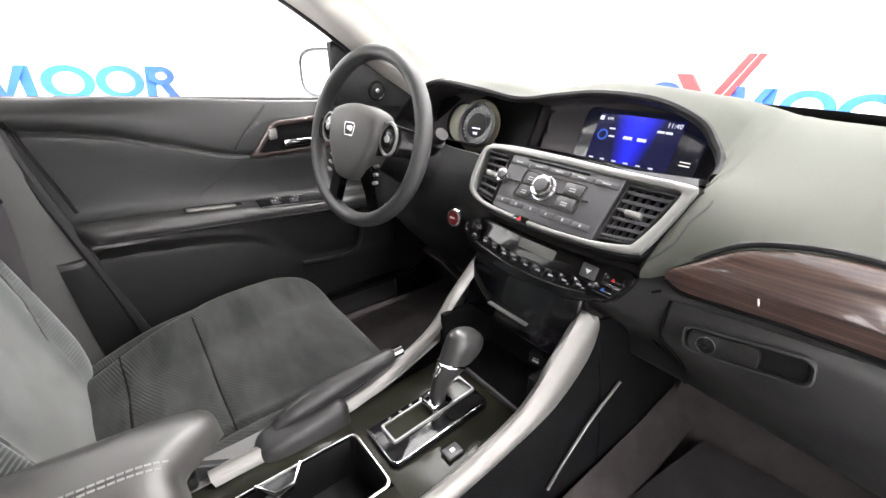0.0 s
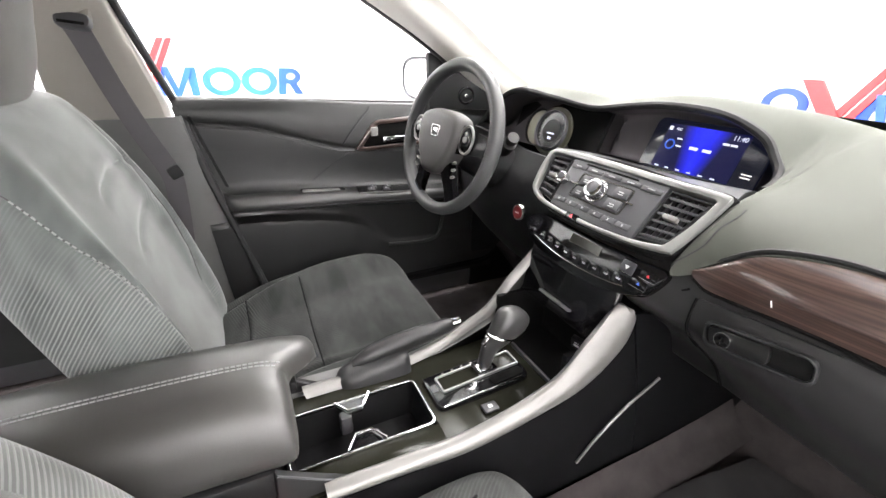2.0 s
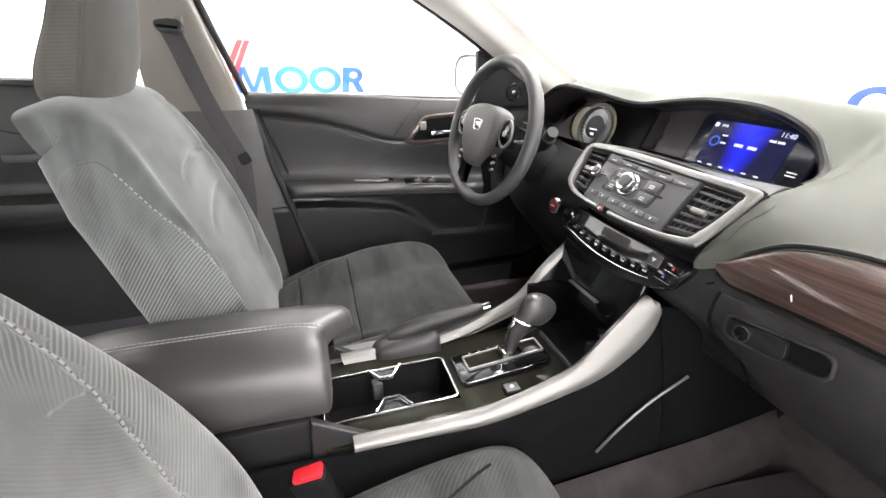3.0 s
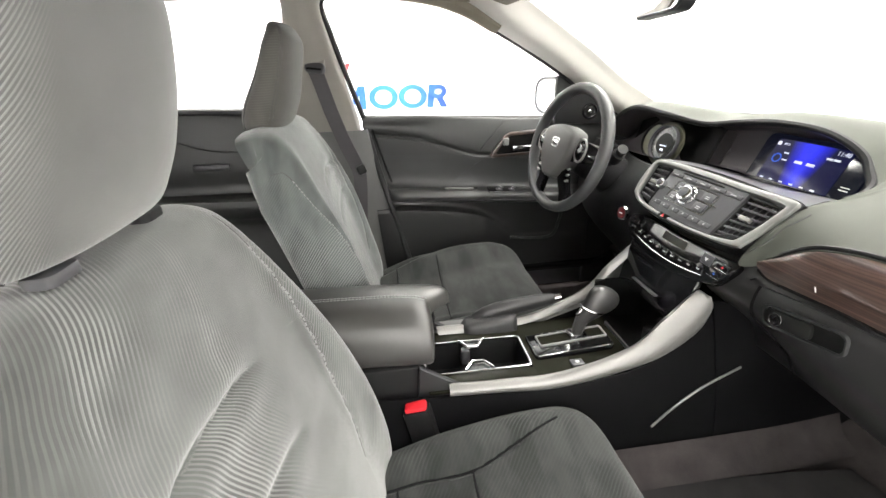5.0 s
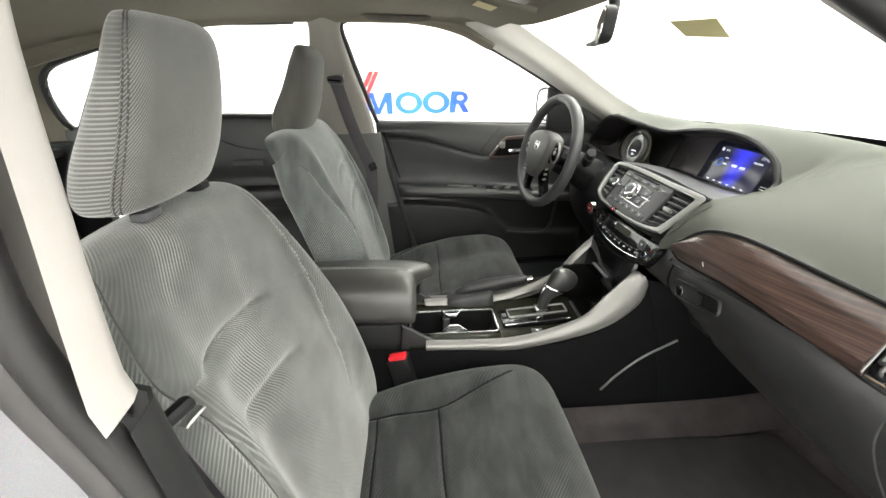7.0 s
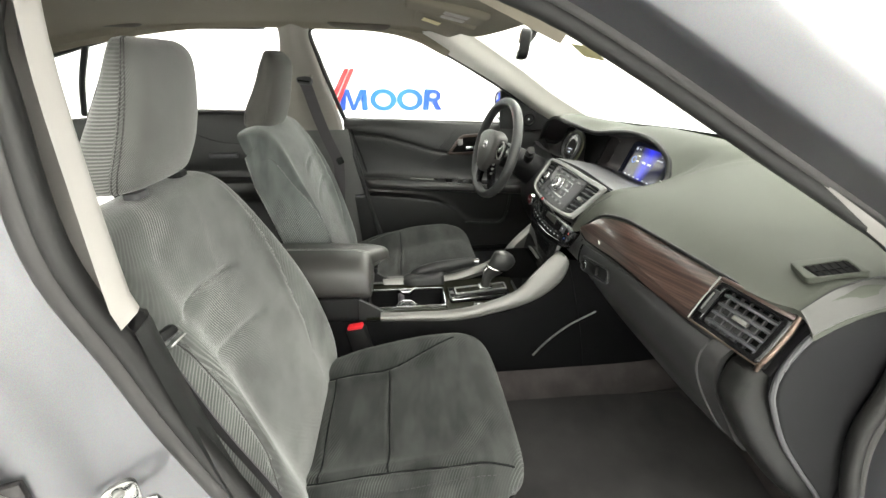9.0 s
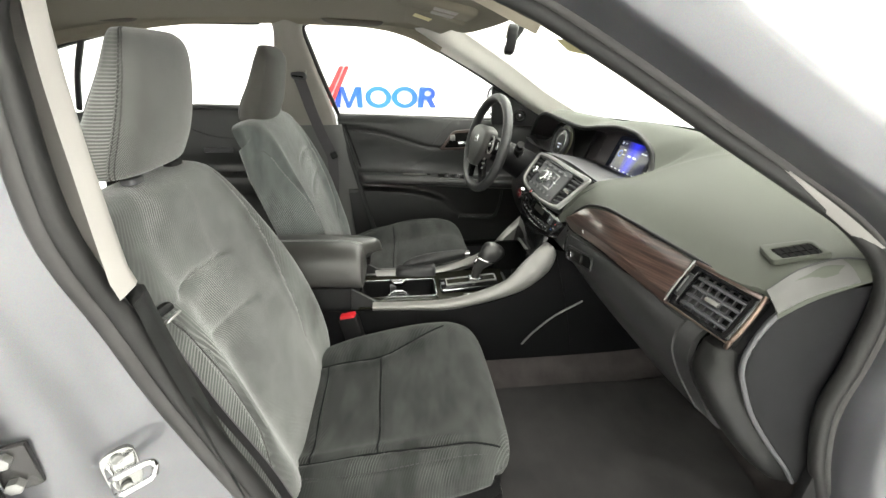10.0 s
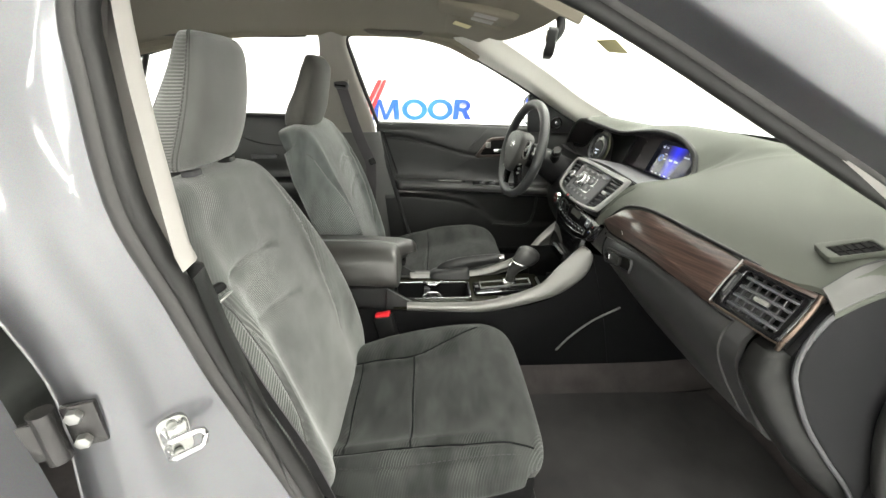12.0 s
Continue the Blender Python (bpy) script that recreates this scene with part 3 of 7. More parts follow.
part("cowl", shell(surf([[(-0.76, 1.0, 0.965), (-0.35, 1.24, 0.962), (0, 1.31, 0.96), (0.35, 1.24, 0.962), (0.76, 1.0, 0.965)], [(-0.76, 1.3, 0.92), (-0.35, 1.45, 0.93), (0, 1.52, 0.935), (0.35, 1.45, 0.93), (0.76, 1.3, 0.92)]], 21, 5), 0.02, (0, 0, 1)), M_BLACK, car)

# floor pan, tunnel and bulkheads
g = surf([[(-0.74, -1.7, 0.3), (0, -1.7, 0.3), (0.74, -1.7, 0.3)], [(-0.74, -0.4, 0.28), (0, -0.4, 0.28), (0.74, -0.4, 0.28)], [(-0.74, 0.8, 0.28), (0, 0.8, 0.28), (0.74, 0.8, 0.28)], [(-0.74, 1.0, 0.30), (0, 1.0, 0.30), (0.74, 1.0, 0.30)], [(-0.74, 1.2, 0.5), (0, 1.2, 0.5), (0.74, 1.2, 0.5)], [(-0.74, 1.3, 0.9), (0, 1.3, 0.9), (0.74, 1.3, 0.9)]], 21, 61)
tagged(part("floor", shell(g, 0.03), M_CARPET), "charcoal carpet of the car's footwells", "carpet", kind="structure")
for s in (-1, 1):
    part("kick_panel", rbox((0.02, 0.5 if s > 0 else 0.62, 0.66), 0.004, m=Matrix.Translation((s * 0.735, 1.14 if s > 0 else 1.08, 0.58))), M_BLACK, car)
part("sill_left", rbox((0.14, 2.4, 0.2), 0.02, m=Matrix.Translation((-0.81, -0.3, 0.27))), M_PAINT, car)
for s in (-1, 1):
    part("rear_side_trim", rbox((0.05, 0.62, 0.66), 0.01, m=Matrix.Translation((s * 0.705, -1.50, 0.63))), M_BLACK, car)
part("rear_bulkhead", rbox((1.4, 0.04, 0.75), 0.01, m=Matrix.Translation((0, -1.72, 0.65))), M_BLACK, car)
part("parcel_shelf", rbox((1.3, 0.5, 0.03), 0.01, m=Matrix.Translation((0, -1.5, 0.93))), M_BLACK, car)

# ---- door opening of the passenger side ----
LOOP = [(0.76, -0.02, 0.50), (0.76, -0.059, 0.63), (0.76, -0.125, 0.823), (0.76, -0.157, 0.945), (0.754, -0.192, 1.06), (0.707, -0.222, 1.19), (0.677, -0.232, 1.27), (0.64, -0.2, 1.325),
        (0.625, -0.05, 1.342), (0.63, 0.12, 1.33), (0.65, 0.271, 1.287), (0.665, 0.404, 1.222), (0.685, 0.566, 1.13), (0.70, 0.70, 1.055), (0.712, 0.79, 1.0), (0.735, 0.845, 0.93),
        (0.745, 0.845, 0.80), (0.745, 0.84, 0.69), (0.745, 0.88, 0.56), (0.745, 0.93, 0.45), (0.75, 0.9, 0.385), (0.76, 0.7, 0.365), (0.76, 0.3, 0.365), (0.76, 0.06, 0.38)]


def closed_curve(points, n):
    p = points[-3:] + points + points[:3]
    c = cr(p, 600)
    a = min(range(20, 200), key=lambda k: np.linalg.norm(c[k] - arr(*points[0])))
    b = min(range(400, 590), key=lambda k: np.linalg.norm(c[k] - arr(*points[0])))
    c = c[a:b]
    run = np.linspace(0, len(c), n, endpoint=False)
    return np.stack([np.interp(run, range(len(c)), c[:, k]) for k in range(3)], 1)


loop = closed_curve(LOOP, 140)
tn = np.roll(loop, -1, 0) - np.roll(loop, 1, 0)
tn[:, 0] = 0
tn /= np.linalg.norm(tn, axis=1, keepdims=True)
outw = np.stack([np.zeros(len(loop)), -tn[:, 2], tn[:, 1]], 1)
mid = loop.mean(0)
if ((loop - mid) * outw).sum() < 0:
    outw = -outw
for _ in range(3):
    outw = (np.roll(outw, 1, 0) + outw + np.roll(outw, -1, 0)) / 3


def around(section):
    """A strip round the door opening; section: (to the outside, away from the opening)."""
    g = [[p + arr(a, 0, 0) + b * o for a, b in section] for p, o in zip(loop, outw)]
    g.append(g[0])
    return np.array(g)


FRONT = cr([(0.0, 0.020), (0.022, 0.024), (0.045, 0.029), (0.068, 0.036), (0.080, 0.05), (0.087, 0.066), (0.087, 0.079), (0.075, 0.092), (0.04, 0.104)], 40)
REAR = cr([(0.0, 0.026), (0.003, 0.034), (0.007, 0.044), (0.016, 0.060), (0.034, 0.078), (0.050, 0.088), (0.062, 0.096), (0.070, 0.108), (0.074, 0.13), (0.074, 0.16), (0.055, 0.178), (0.02, 0.182)], 40)
LOW = cr([(0.0, 0.018), (0.022, 0.02), (0.045, 0.026), (0.07, 0.034), (0.085, 0.05), (0.094, 0.075), (0.097, 0.10), (0.09, 0.13)], 40)


def ease(v, a, b):
    k = min(1.0, max(0.0, (v - a) / (b - a)))
    return k * k * (3 - 2 * k)


def jamb_at(p):
    """The painted section at a place of the opening: wide at the centre pillar, slim along the windscreen pillar."""
    r, w = ease(-p[1], -0.10, 0.06), 0.85 + 0.45 * ease(-p[2], -0.92, -0.70)
    wide = REAR * arr(1.0 + 0.25 * ease(-p[2], -0.92, -0.70), w)
    rest = FRONT + (LOW - FRONT) * ease(-p[2], -0.95, -0.80)
    return wide * r + rest * (1 - r)


gj = [[p + arr(a, 0, 0) + b * o for a, b in jamb_at(p)] for p, o in zip(loop, outw)]
gj = np.array(gj)
for _ in range(2):
    gj = (np.roll(gj, 1, 0) + 2 * gj + np.roll(gj, -1, 0)) / 4
part("door_jamb", shell(np.concatenate([gj, gj[:1]]), 0.004), M_PAINT, car, "silver painted door jamb")
for k, r in ((12, 0.0022), (24, 0.0026)):
    part("jamb_crease", tube(np.concatenate([gj[:, k], gj[:1, k]]) + arr(0.0012, 0, 0), r, 8, (1, 0.1, 0.05)), M_PAINT, car)
part("jamb_flange", shell(around(cr([(0.0, 0.028), (-0.015, 0.02), (-0.02, 0.025), (-0.02, 0.04)], 6)), 0.003), M_PAINT, car)


def ring_strip(name, a0, b0, ra, rb, material, label=""):
    bm = grid_bm([[p + arr(a0 + ra * math.cos(a), 0, 0) + o * (b0 + rb * math.sin(a)) for a in np.linspace(0, 2 * math.pi, 12, endpoint=False)] for p, o in zip(list(loop) + [loop[0]], list(outw) + [outw[0]])], wrap=True)
    return part(name, bm, material, car, label)


ring_strip("door_seal", -0.004, 0.006, 0.014, 0.012, surface("dark_grey_door_rubber", (0.015, 0.0145, 0.0145), 0.45, bump=0.15, spec=0.3), "black hollow rubber door seal")
ring_strip("seal_lip", 0.006, 0.020, 0.008, 0.011, surface("grey_rubber_seal_lip", (0.036, 0.0345, 0.034), 0.45, bump=0.1, spec=0.35), "dark grey outer lip of the door seal")
# painted skin outside the jamb: centre pillar, front wing, sill
g = surf([[(0.84, 0.80, 1.10), (0.84, 1.0, 0.98), (0.86, 1.3, 0.92)], [(0.85, 0.95, 0.9), (0.87, 1.15, 0.86), (0.885, 1.5, 0.85)], [(0.85, 1.0, 0.6), (0.88, 1.15, 0.6), (0.9, 1.5, 0.6)], [(0.85, 1.04, 0.4), (0.87, 1.15, 0.38), (0.88, 1.5, 0.38)]], 11, 15)
part("front_wing", shell(g, 0.006), M_PAINT, car)
part("sill_right", rbox((0.12, 1.15, 0.12), 0.02, m=Matrix.Translation((0.82, 0.4, 0.29))), M_PAINT, car)

# striker loop, hinges and bolts
striker = thing("door_striker", "bright steel door striker loop on the painted pillar", "striker")
SM = basis((0.803, -0.195, 0.766), (-0.62, 0.75, -0.02), (0.1, -0.3, 1)) @ Matrix.Scale(0.74, 4)
part("plate", prism(rounded(0.050, 0.080, 0.018), 0.012, 0.003, SM @ Matrix.Translation((0, 0, -0.006))), surface("zinc_striker_plate", (0.34, 0.34, 0.33), 0.18, metal=0.95), striker)
part("loop", tube([(SM @ Vector(q))[:] for q in ((-0.014, 0.016, 0.004), (-0.013, 0.016, 0.034), (-0.008, 0.0165, 0.039), (0.030, 0.018, 0.041), (0.038, 0.014, 0.041), (0.041, 0.006, 0.040), (0.037, -0.010, 0.040), (0.030, -0.016, 0.040), (-0.008, -0.0165, 0.039), (-0.013, -0.016, 0.034), (-0.014, -0.016, 0.004))], 0.0042, 10), M_CHROME, striker, "polished square striker loop")
for b in (0.028, -0.028):
    part("bolt", disc(0.008, 0.007, 12, 0.001, SM @ Matrix.Translation((0.0, b, 0.008))), M_ZINC, striker)

# rear passenger door, standing open
rd = thing("rear_door", "open silver rear door with black inner trim", "car door")
RM = Matrix.Translation((0.87, -0.31, 0)) @ pose(0, 0, 0, 0, 0, 74)
outer = surf([[(0, 0, 0.34), (0.02, -0.5, 0.34), (0.0, -0.95, 0.4)], [(0.03, 0, 0.65), (0.05, -0.5, 0.65), (0.03, -1.0, 0.7)], [(0.01, 0, 0.95), (0.02, -0.5, 0.97), (0.0, -1.0, 0.99)], [(-0.02, 0.0, 1.0), (-0.01, -0.5, 1.015), (-0.02, -1.0, 1.03)]], 15, 15)
bm = shell(outer, 0.03, (1, 0, 0))
bmesh.ops.transform(bm, matrix=RM, verts=bm.verts)
part("outer_skin", bm, M_PAINT, rd)
for hz in (0.845, 0.50):
    HM = basis((0.846, -0.252, hz - 0.012), (-0.3, 0.95, 0), (0, 0, 1)) @ Matrix.Scale(0.82, 4)
    hinge = part("hinge", join(rbox((0.04, 0.07, 0.012), 0.004, m=HM), tube([(HM @ Vector((-0.034, -0.04, 0.012)))[:], (HM @ Vector((-0.034, 0.04, 0.012)))[:]], 0.012, 12), rbox((0.05, 0.06, 0.012), 0.003, m=HM @ Matrix.Translation((-0.055, 0, 0.018)))), surface("dark_steel_hinge_%d" % (hz * 100), (0.05, 0.048, 0.048), 0.25, metal=0.6), rd, "dark steel hinge bolted to the pillar")
    for b in (0.021, -0.021):
        part("bolt", disc(0.010, 0.012, 6, 0.002, HM @ Matrix.Translation((-0.004, b, 0.005))), M_ZINC, hinge)
inner = surf([[(-0.05, -0.02, 0.36), (-0.08, -0.5, 0.36), (-0.05, -0.93, 0.42)], [(-0.09, -0.02, 0.68), (-0.14, -0.5, 0.7), (-0.09, -0.95, 0.72)], [(-0.06, -0.02, 0.99), (-0.07, -0.5, 1.01), (-0.06, -0.95, 1.03)]], 15, 15)
bm = shell(inner, -0.03, (1, 0, 0))
bmesh.ops.transform(bm, matrix=RM, verts=bm.verts)
part("inner_trim", bm, M_BLACK, rd)
fr = tube(cr([(RM @ Vector(p))[:] for p in ((-0.03, -0.005, 0.98), (-0.06, -0.01, 1.15), (-0.13, -0.03, 1.34), (-0.14, -0.3, 1.37), (-0.13, -0.65, 1.32), (-0.08, -0.9, 1.15), (-0.03, -0.98, 1.03))], 40), 0.02)
part("window_frame", fr, M_SEAL, rd)

# ---- driver's door ----
door = thing("driver_door", "closed charcoal vinyl driver's door with armrest", "car door")
SILL = [(-0.14, 1.003), (0.1, 0.998), (0.41, 0.98), (0.86, 0.965)]
SEAM = [(-0.10, 0.946), (0.0, 0.937), (0.086, 0.922), (0.143, 0.903), (0.19, 0.891), (0.24, 0.874), (0.295, 0.859), (0.36, 0.853), (0.45, 0.850), (0.60, 0.846), (0.86, 0.842)]
ARM_TOP = [(-0.10, 0.750), (0.05, 0.748), (0.17, 0.740), (0.34, 0.732), (0.46, 0.722), (0.86, 0.700)]
POCKET = [(-0.10, 0.672), (0.04, 0.664), (0.19, 0.650), (0.30, 0.632), (0.36, 0.602), (0.42, 0.545), (0.46, 0.515), (0.58, 0.508), (0.70, 0.505), (0.86, 0.505)]


def height_of(line, y):
    return float(np.interp(y, [q[0] for q in line], [q[1] for q in line]))


rows = []
for y in np.linspace(-0.105, 0.86, 50):
    si, se, ar, po = (height_of(line, y) for line in (SILL, SEAM, ARM_TOP, POCKET))
    k = min(1.0, max(0.0, (y + 0.075) / 0.06))
    k = k * k * (3 - 2 * k)
    out = lambda v: 0.738 + (v - 0.738) * k
    bulge = 0.030 if y < 0.33 else 0.030 * max(0.3, 1 - (y - 0.33) / 0.12)
    row = [(0.766, si - 0.004), (0.752, si + 0.003), (0.740, si - 0.008), (0.729, si * 0.55 + se * 0.45), (0.731, se + 0.012), (0.738, se + 0.002), (0.738, se - 0.004), (0.7345, se - 0.014), (0.741, se * 0.5 + ar * 0.5), (0.742, ar + 0.034), (out(0.737), ar + 0.012),
           (out(0.724), ar + 0.002), (out(0.704), ar), (out(0.687), ar - 0.003), (out(0.677), ar - 0.012), (out(0.675), ar - 0.024), (out(0.680), ar - 0.038), (out(0.700), ar - 0.047), (out(0.730), ar - 0.050), (0.740, min(ar - 0.056, po + 0.030)), (0.738, po + 0.012), (0.738 - bulge * 0.7, po + 0.001), (0.738 - bulge, po - 0.014), (0.736 - bulge, po * 0.5 + 0.2), (0.722 - bulge * 0.3, 0.36)]
    shear = max(0.0, (0.30 - y) / 0.405) * 0.078
    rows.append([(-x, y + shear * max(0.0, 0.98 - z), z) for x, z in row])
g = surf(rows, 120, 70)
arms = g[35]
k_seam = int(np.argmin(abs(arms[:60, 2] - height_of(SEAM, arms[30, 1]))))
k_arm = next(k for k in range(k_seam + 4, 119) if arms[k, 2] < height_of(ARM_TOP, arms[k, 1]) + 0.006)
k_low = next(k for k in range(k_arm + 4, 119) if arms[k, 2] < height_of(ARM_TOP, arms[k, 1]) - 0.051)
part("upper_panel", shell(g[:, : k_seam + 1], 0.012, (1, 0, 0)), M_DARK, door, "charcoal grained upper roll of the door")
part("door_insert", shell(g[:, k_seam : k_arm + 1], 0.012, (1, 0, 0)), M_INSERT, door, "soft charcoal vinyl insert")
part("door_armrest", shell(g[:, k_arm : k_low + 1], 0.012, (1, 0, 0.3)), M_LEATHER, door, "black padded armrest")
# split from the upper door so that footwell shade can darken its colour
part("lower_panel", shell(g[:, k_low:], 0.012, (1, 0, 0)), M_LOWER, door, "grained lower panel with a moulded pocket, darkened for footwell shade")


def on_door(y, z, proud=0.002):
    """The place on the inner face of the driver's door at y, z."""
    d = (g[:, :, 1] - y) ** 2 + (g[:, :, 2] - z) ** 2
    i, j = np.unravel_index(d.argmin(), d.shape)
    return arr(g[i, j, 0] + proud, y, z)


part("armrest_piping", tube([on_door(y, z, 0.001) for y, z in cr([(0.0, 0.713), (0.2, 0.706), (0.45, 0.693), (0.62, 0.684)], 40)], 0.0018), M_SEAM, door)
part("belt_strip", tube(cr([(-0.765, -0.1, 0.998), (-0.762, 0.3, 0.985), (-0.755, 0.75, 0.97)], 20), 0.009), M_SEAL, door)
part("trim_seam", tube([on_door(y, z, 0.0) for y, z in cr(SEAM[:-2], 60)], 0.0022), M_SEAM, door)
part("trim_seam", tube([on_door(y, z - 0.010, 0.0) for y, z in cr(SEAM[:-2], 60)], 0.0016), M_SEAM, door)
part("insert_crease", tube([on_door(y, z, -0.0005) for y, z in cr([(0.335, 0.848), (0.27, 0.805), (0.212, 0.764)], 20)], 0.0018), M_SEAM, door)
part("edge_bead", tube([on_door(y, z, 0.0) for y, z in cr([(-0.075, 0.965), (-0.05, 0.87), (-0.02, 0.77)], 20)], 0.004), M_BLACK, door)
# inner handle in its wood-rimmed bezel
HB = basis((-0.728, 0.455, 0.893), (0, 1, 0.02), (0.04, 0, 1))
shape = [(-0.11, -0.037), (-0.055, 0.034), (-0.035, 0.043), (0.10, 0.05), (0.12, 0.045), (0.12, -0.035), (0.10, -0.04), (-0.10, -0.045)]
ins = [(-0.088, -0.030), (-0.046, 0.024), (-0.032, 0.031), (0.095, 0.037), (0.108, 0.034), (0.108, -0.025), (0.09, -0.03), (-0.08, -0.035)]
part("handle_bezel", frame_loop(shape, ins, 0.012, 0.003, HB), M_WOOD, door, "dark wood-look handle surround")
part("handle_recess", prism(ins, 0.002, 0, HB @ Matrix.Translation((0, 0, 0.001))), M_VOID, door)
part("door_handle", rbox((0.12, 0.02, 0.012), 0.005, m=HB @ Matrix.Translation((0.03, -0.012, 0.02))), M_CHROME, door, "chrome inner door handle")
part("lock_knob", rbox((0.022, 0.026, 0.012), 0.004, m=HB @ Matrix.Translation((-0.052, 0.012, 0.012))), M_SATIN, door)
part("upper_crease", tube([on_door(y, z, 0.0) for y, z in cr([(0.305, 0.862), (0.345, 0.915), (0.40, 0.972)], 14)], 0.003), M_SEAM, door)
# grab slot and window switches on the armrest
part("grab_slot", rbox((0.012, 0.11, 0.007), 0.003, m=Matrix.Translation((-0.704, 0.228, 0.742)) @ pose(0, 0, 0, -4, 12, 0)), M_SATIN, door, "pale rim of the grab slot")
part("slot_well", rbox((0.020, 0.13, 0.004), 0.0015, m=Matrix.Translation((-0.719, 0.236, 0.7395)) @ pose(0, 0, 0, -4, 4, 0)), M_VOID, door)
part("switch_panel", rbox((0.046, 0.20, 0.006), 0.0025, m=Matrix.Translation((-0.702, 0.435, 0.7255)) @ pose(0, 0, 0, -4, 10, 0)), M_GLOSS, door)
part("switch_edge", tube([(-0.679, 0.338, 0.729), (-0.679, 0.44, 0.7215), (-0.679, 0.532, 0.715)], 0.0016, 6), M_BEZEL, door)
for k in range(4):
    sw_k = part("window_switch", rbox((0.018, 0.024, 0.010), 0.003, m=Matrix.Translation((-0.694 - 0.022 * (k % 2), 0.378 + 0.048 * (k // 2) + 0.012 * (k % 2), 0.7305 - 0.0032 * (k // 2))) @ pose(0, 0, 0, -10, 10, 0)), M_RADIO, door)
    part("switch_mark", rbox((0.006, 0.003, 0.0006), 0, m=Matrix.Translation((-0.694 - 0.022 * (k % 2), 0.378 + 0.048 * (k // 2) + 0.012 * (k % 2), 0.7362 - 0.0032 * (k // 2))) @ pose(0, 0, 0, -10, 10, 0)), M_WHITE, sw_k)
part("rear_edge_seal", tube(cr([(-0.742, -0.098, 0.985), (-0.728, -0.072, 0.86), (-0.715, -0.035, 0.72), (-0.712, 0.0, 0.58), (-0.70, 0.04, 0.42)], 24), 0.011), M_SEAL, door)
# map pocket lip and speaker ring low on the door
part("pocket_lip", tube(cr([(-0.722, 0.44, 0.520), (-0.722, 0.52, 0.512), (-0.722, 0.59, 0.511), (-0.722, 0.625, 0.53), (-0.724, 0.644, 0.595), (-0.728, 0.652, 0.66)], 30), 0.006), M_DARK, door)
part("sill_lip", tube(cr([(-0.72, 0.30, 0.381), (-0.72, 0.511, 0.382), (-0.72, 0.667, 0.385), (-0.72, 0.815, 0.387), (-0.72, 0.879, 0.415), (-0.72, 0.917, 0.46)], 30), 0.012), M_SIDE, car, "black sill trim edge")
part("footrest", rbox((0.13, 0.03, 0.22), 0.01, 3, m=Matrix.Translation((-0.62, 0.93, 0.385)) @ pose(0, 0, 0, 38, 0, 0)), M_CARPET, car, "carpeted driver footrest")
# sail panel with tweeter
sail = prism([(0.575, 0.962), (0.86, 0.955), (0.80, 1.01), (0.715, 1.052), (0.65, 1.088), (0.585, 1.125), (0.57, 1.12)], 0.02, 0.004, basis((-0.715, 0, 0), (0, 1, 0), (0, 0, 1)))
part("sail_panel", sail, M_BLACK, door)
TWM = basis((-0.694, 0.700, 1.002), (0.15, 1, 0), (0.1, 0, 1))
part("tweeter", frame_loop(circle(0.027, 28), circle(0.02, 28), 0.006, 0.002, TWM), M_GLOSS, door, "round gloss black tweeter ring")
part("tweeter_mesh", disc(0.02, 0.004, 24, 0.001, TWM), M_BLACK, door)
part("tweeter_cap", disc(0.007, 0.008, 16, 0.002, TWM), M_CHROME, door)
# window frame bars
part("window_seal", tube(cr([(-0.758, -0.098, 0.99), (-0.715, -0.13, 1.1), (-0.655, -0.17, 1.25), (-0.62, -0.185, 1.335), (-0.612, -0.12, 1.352), (-0.614, 0.043, 1.343), (-0.62, 0.171, 1.322), (-0.64, 0.304, 1.273), (-0.668, 0.522, 1.16), (-0.708, 0.702, 1.053)], 60), 0.009), M_SEAL, door)
part("quarter_bar", tube([(-0.735, 0.59, 0.98), (-0.705, 0.575, 1.07)], 0.007), M_SEAL, door)

# rear door panel on the driver's side
rl = thing("rear_door_panel", "closed charcoal rear door trim on the driver's side", "car door")
g = surf([[(-0.765, -0.34, 1.02), (-0.745, -0.7, 1.032), (-0.74, -1.25, 1.01)], [(-0.735, -0.34, 1.0), (-0.73, -0.7, 1.012), (-0.72, -1.28, 0.99)], [(-0.73, -0.34, 0.85), (-0.725, -0.7, 0.86), (-0.70, -1.25, 0.86)], [(-0.74, -0.34, 0.765), (-0.735, -0.7, 0.77), (-0.72, -1.2, 0.78)], [(-0.69, -0.36, 0.745), (-0.68, -0.7, 0.75), (-0.69, -1.1, 0.76)], [(-0.69, -0.36, 0.69), (-0.685, -0.7, 0.69), (-0.69, -1.1, 0.7)], [(-0.73, -0.36, 0.62), (-0.725, -0.7, 0.62), (-0.73, -1.1, 0.62)], [(-0.72, -0.36, 0.36), (-0.715, -0.7, 0.36), (-0.72, -1.1, 0.4)]], 25, 40)
part("door_panel", shell(g, 0.012, (1, 0, 0.1)), M_DARK, rl)
part("trim_seam", tube(cr([(-0.728, -0.36, 0.9), (-0.725, -0.6, 0.91), (-0.72, -0.72, 0.95), (-0.735, -0.80, 1.0)], 20), 0.003), M_SEAM, rl)
part("handle", rbox((0.012, 0.12, 0.02), 0.005, m=Matrix.Translation((-0.715, -0.62, 0.86))), M_RADIO, rl)

# exterior mirror outside the driver's window
wm = thing("door_mirror", "white-reflecting silver door mirror outside the window", "door mirror")
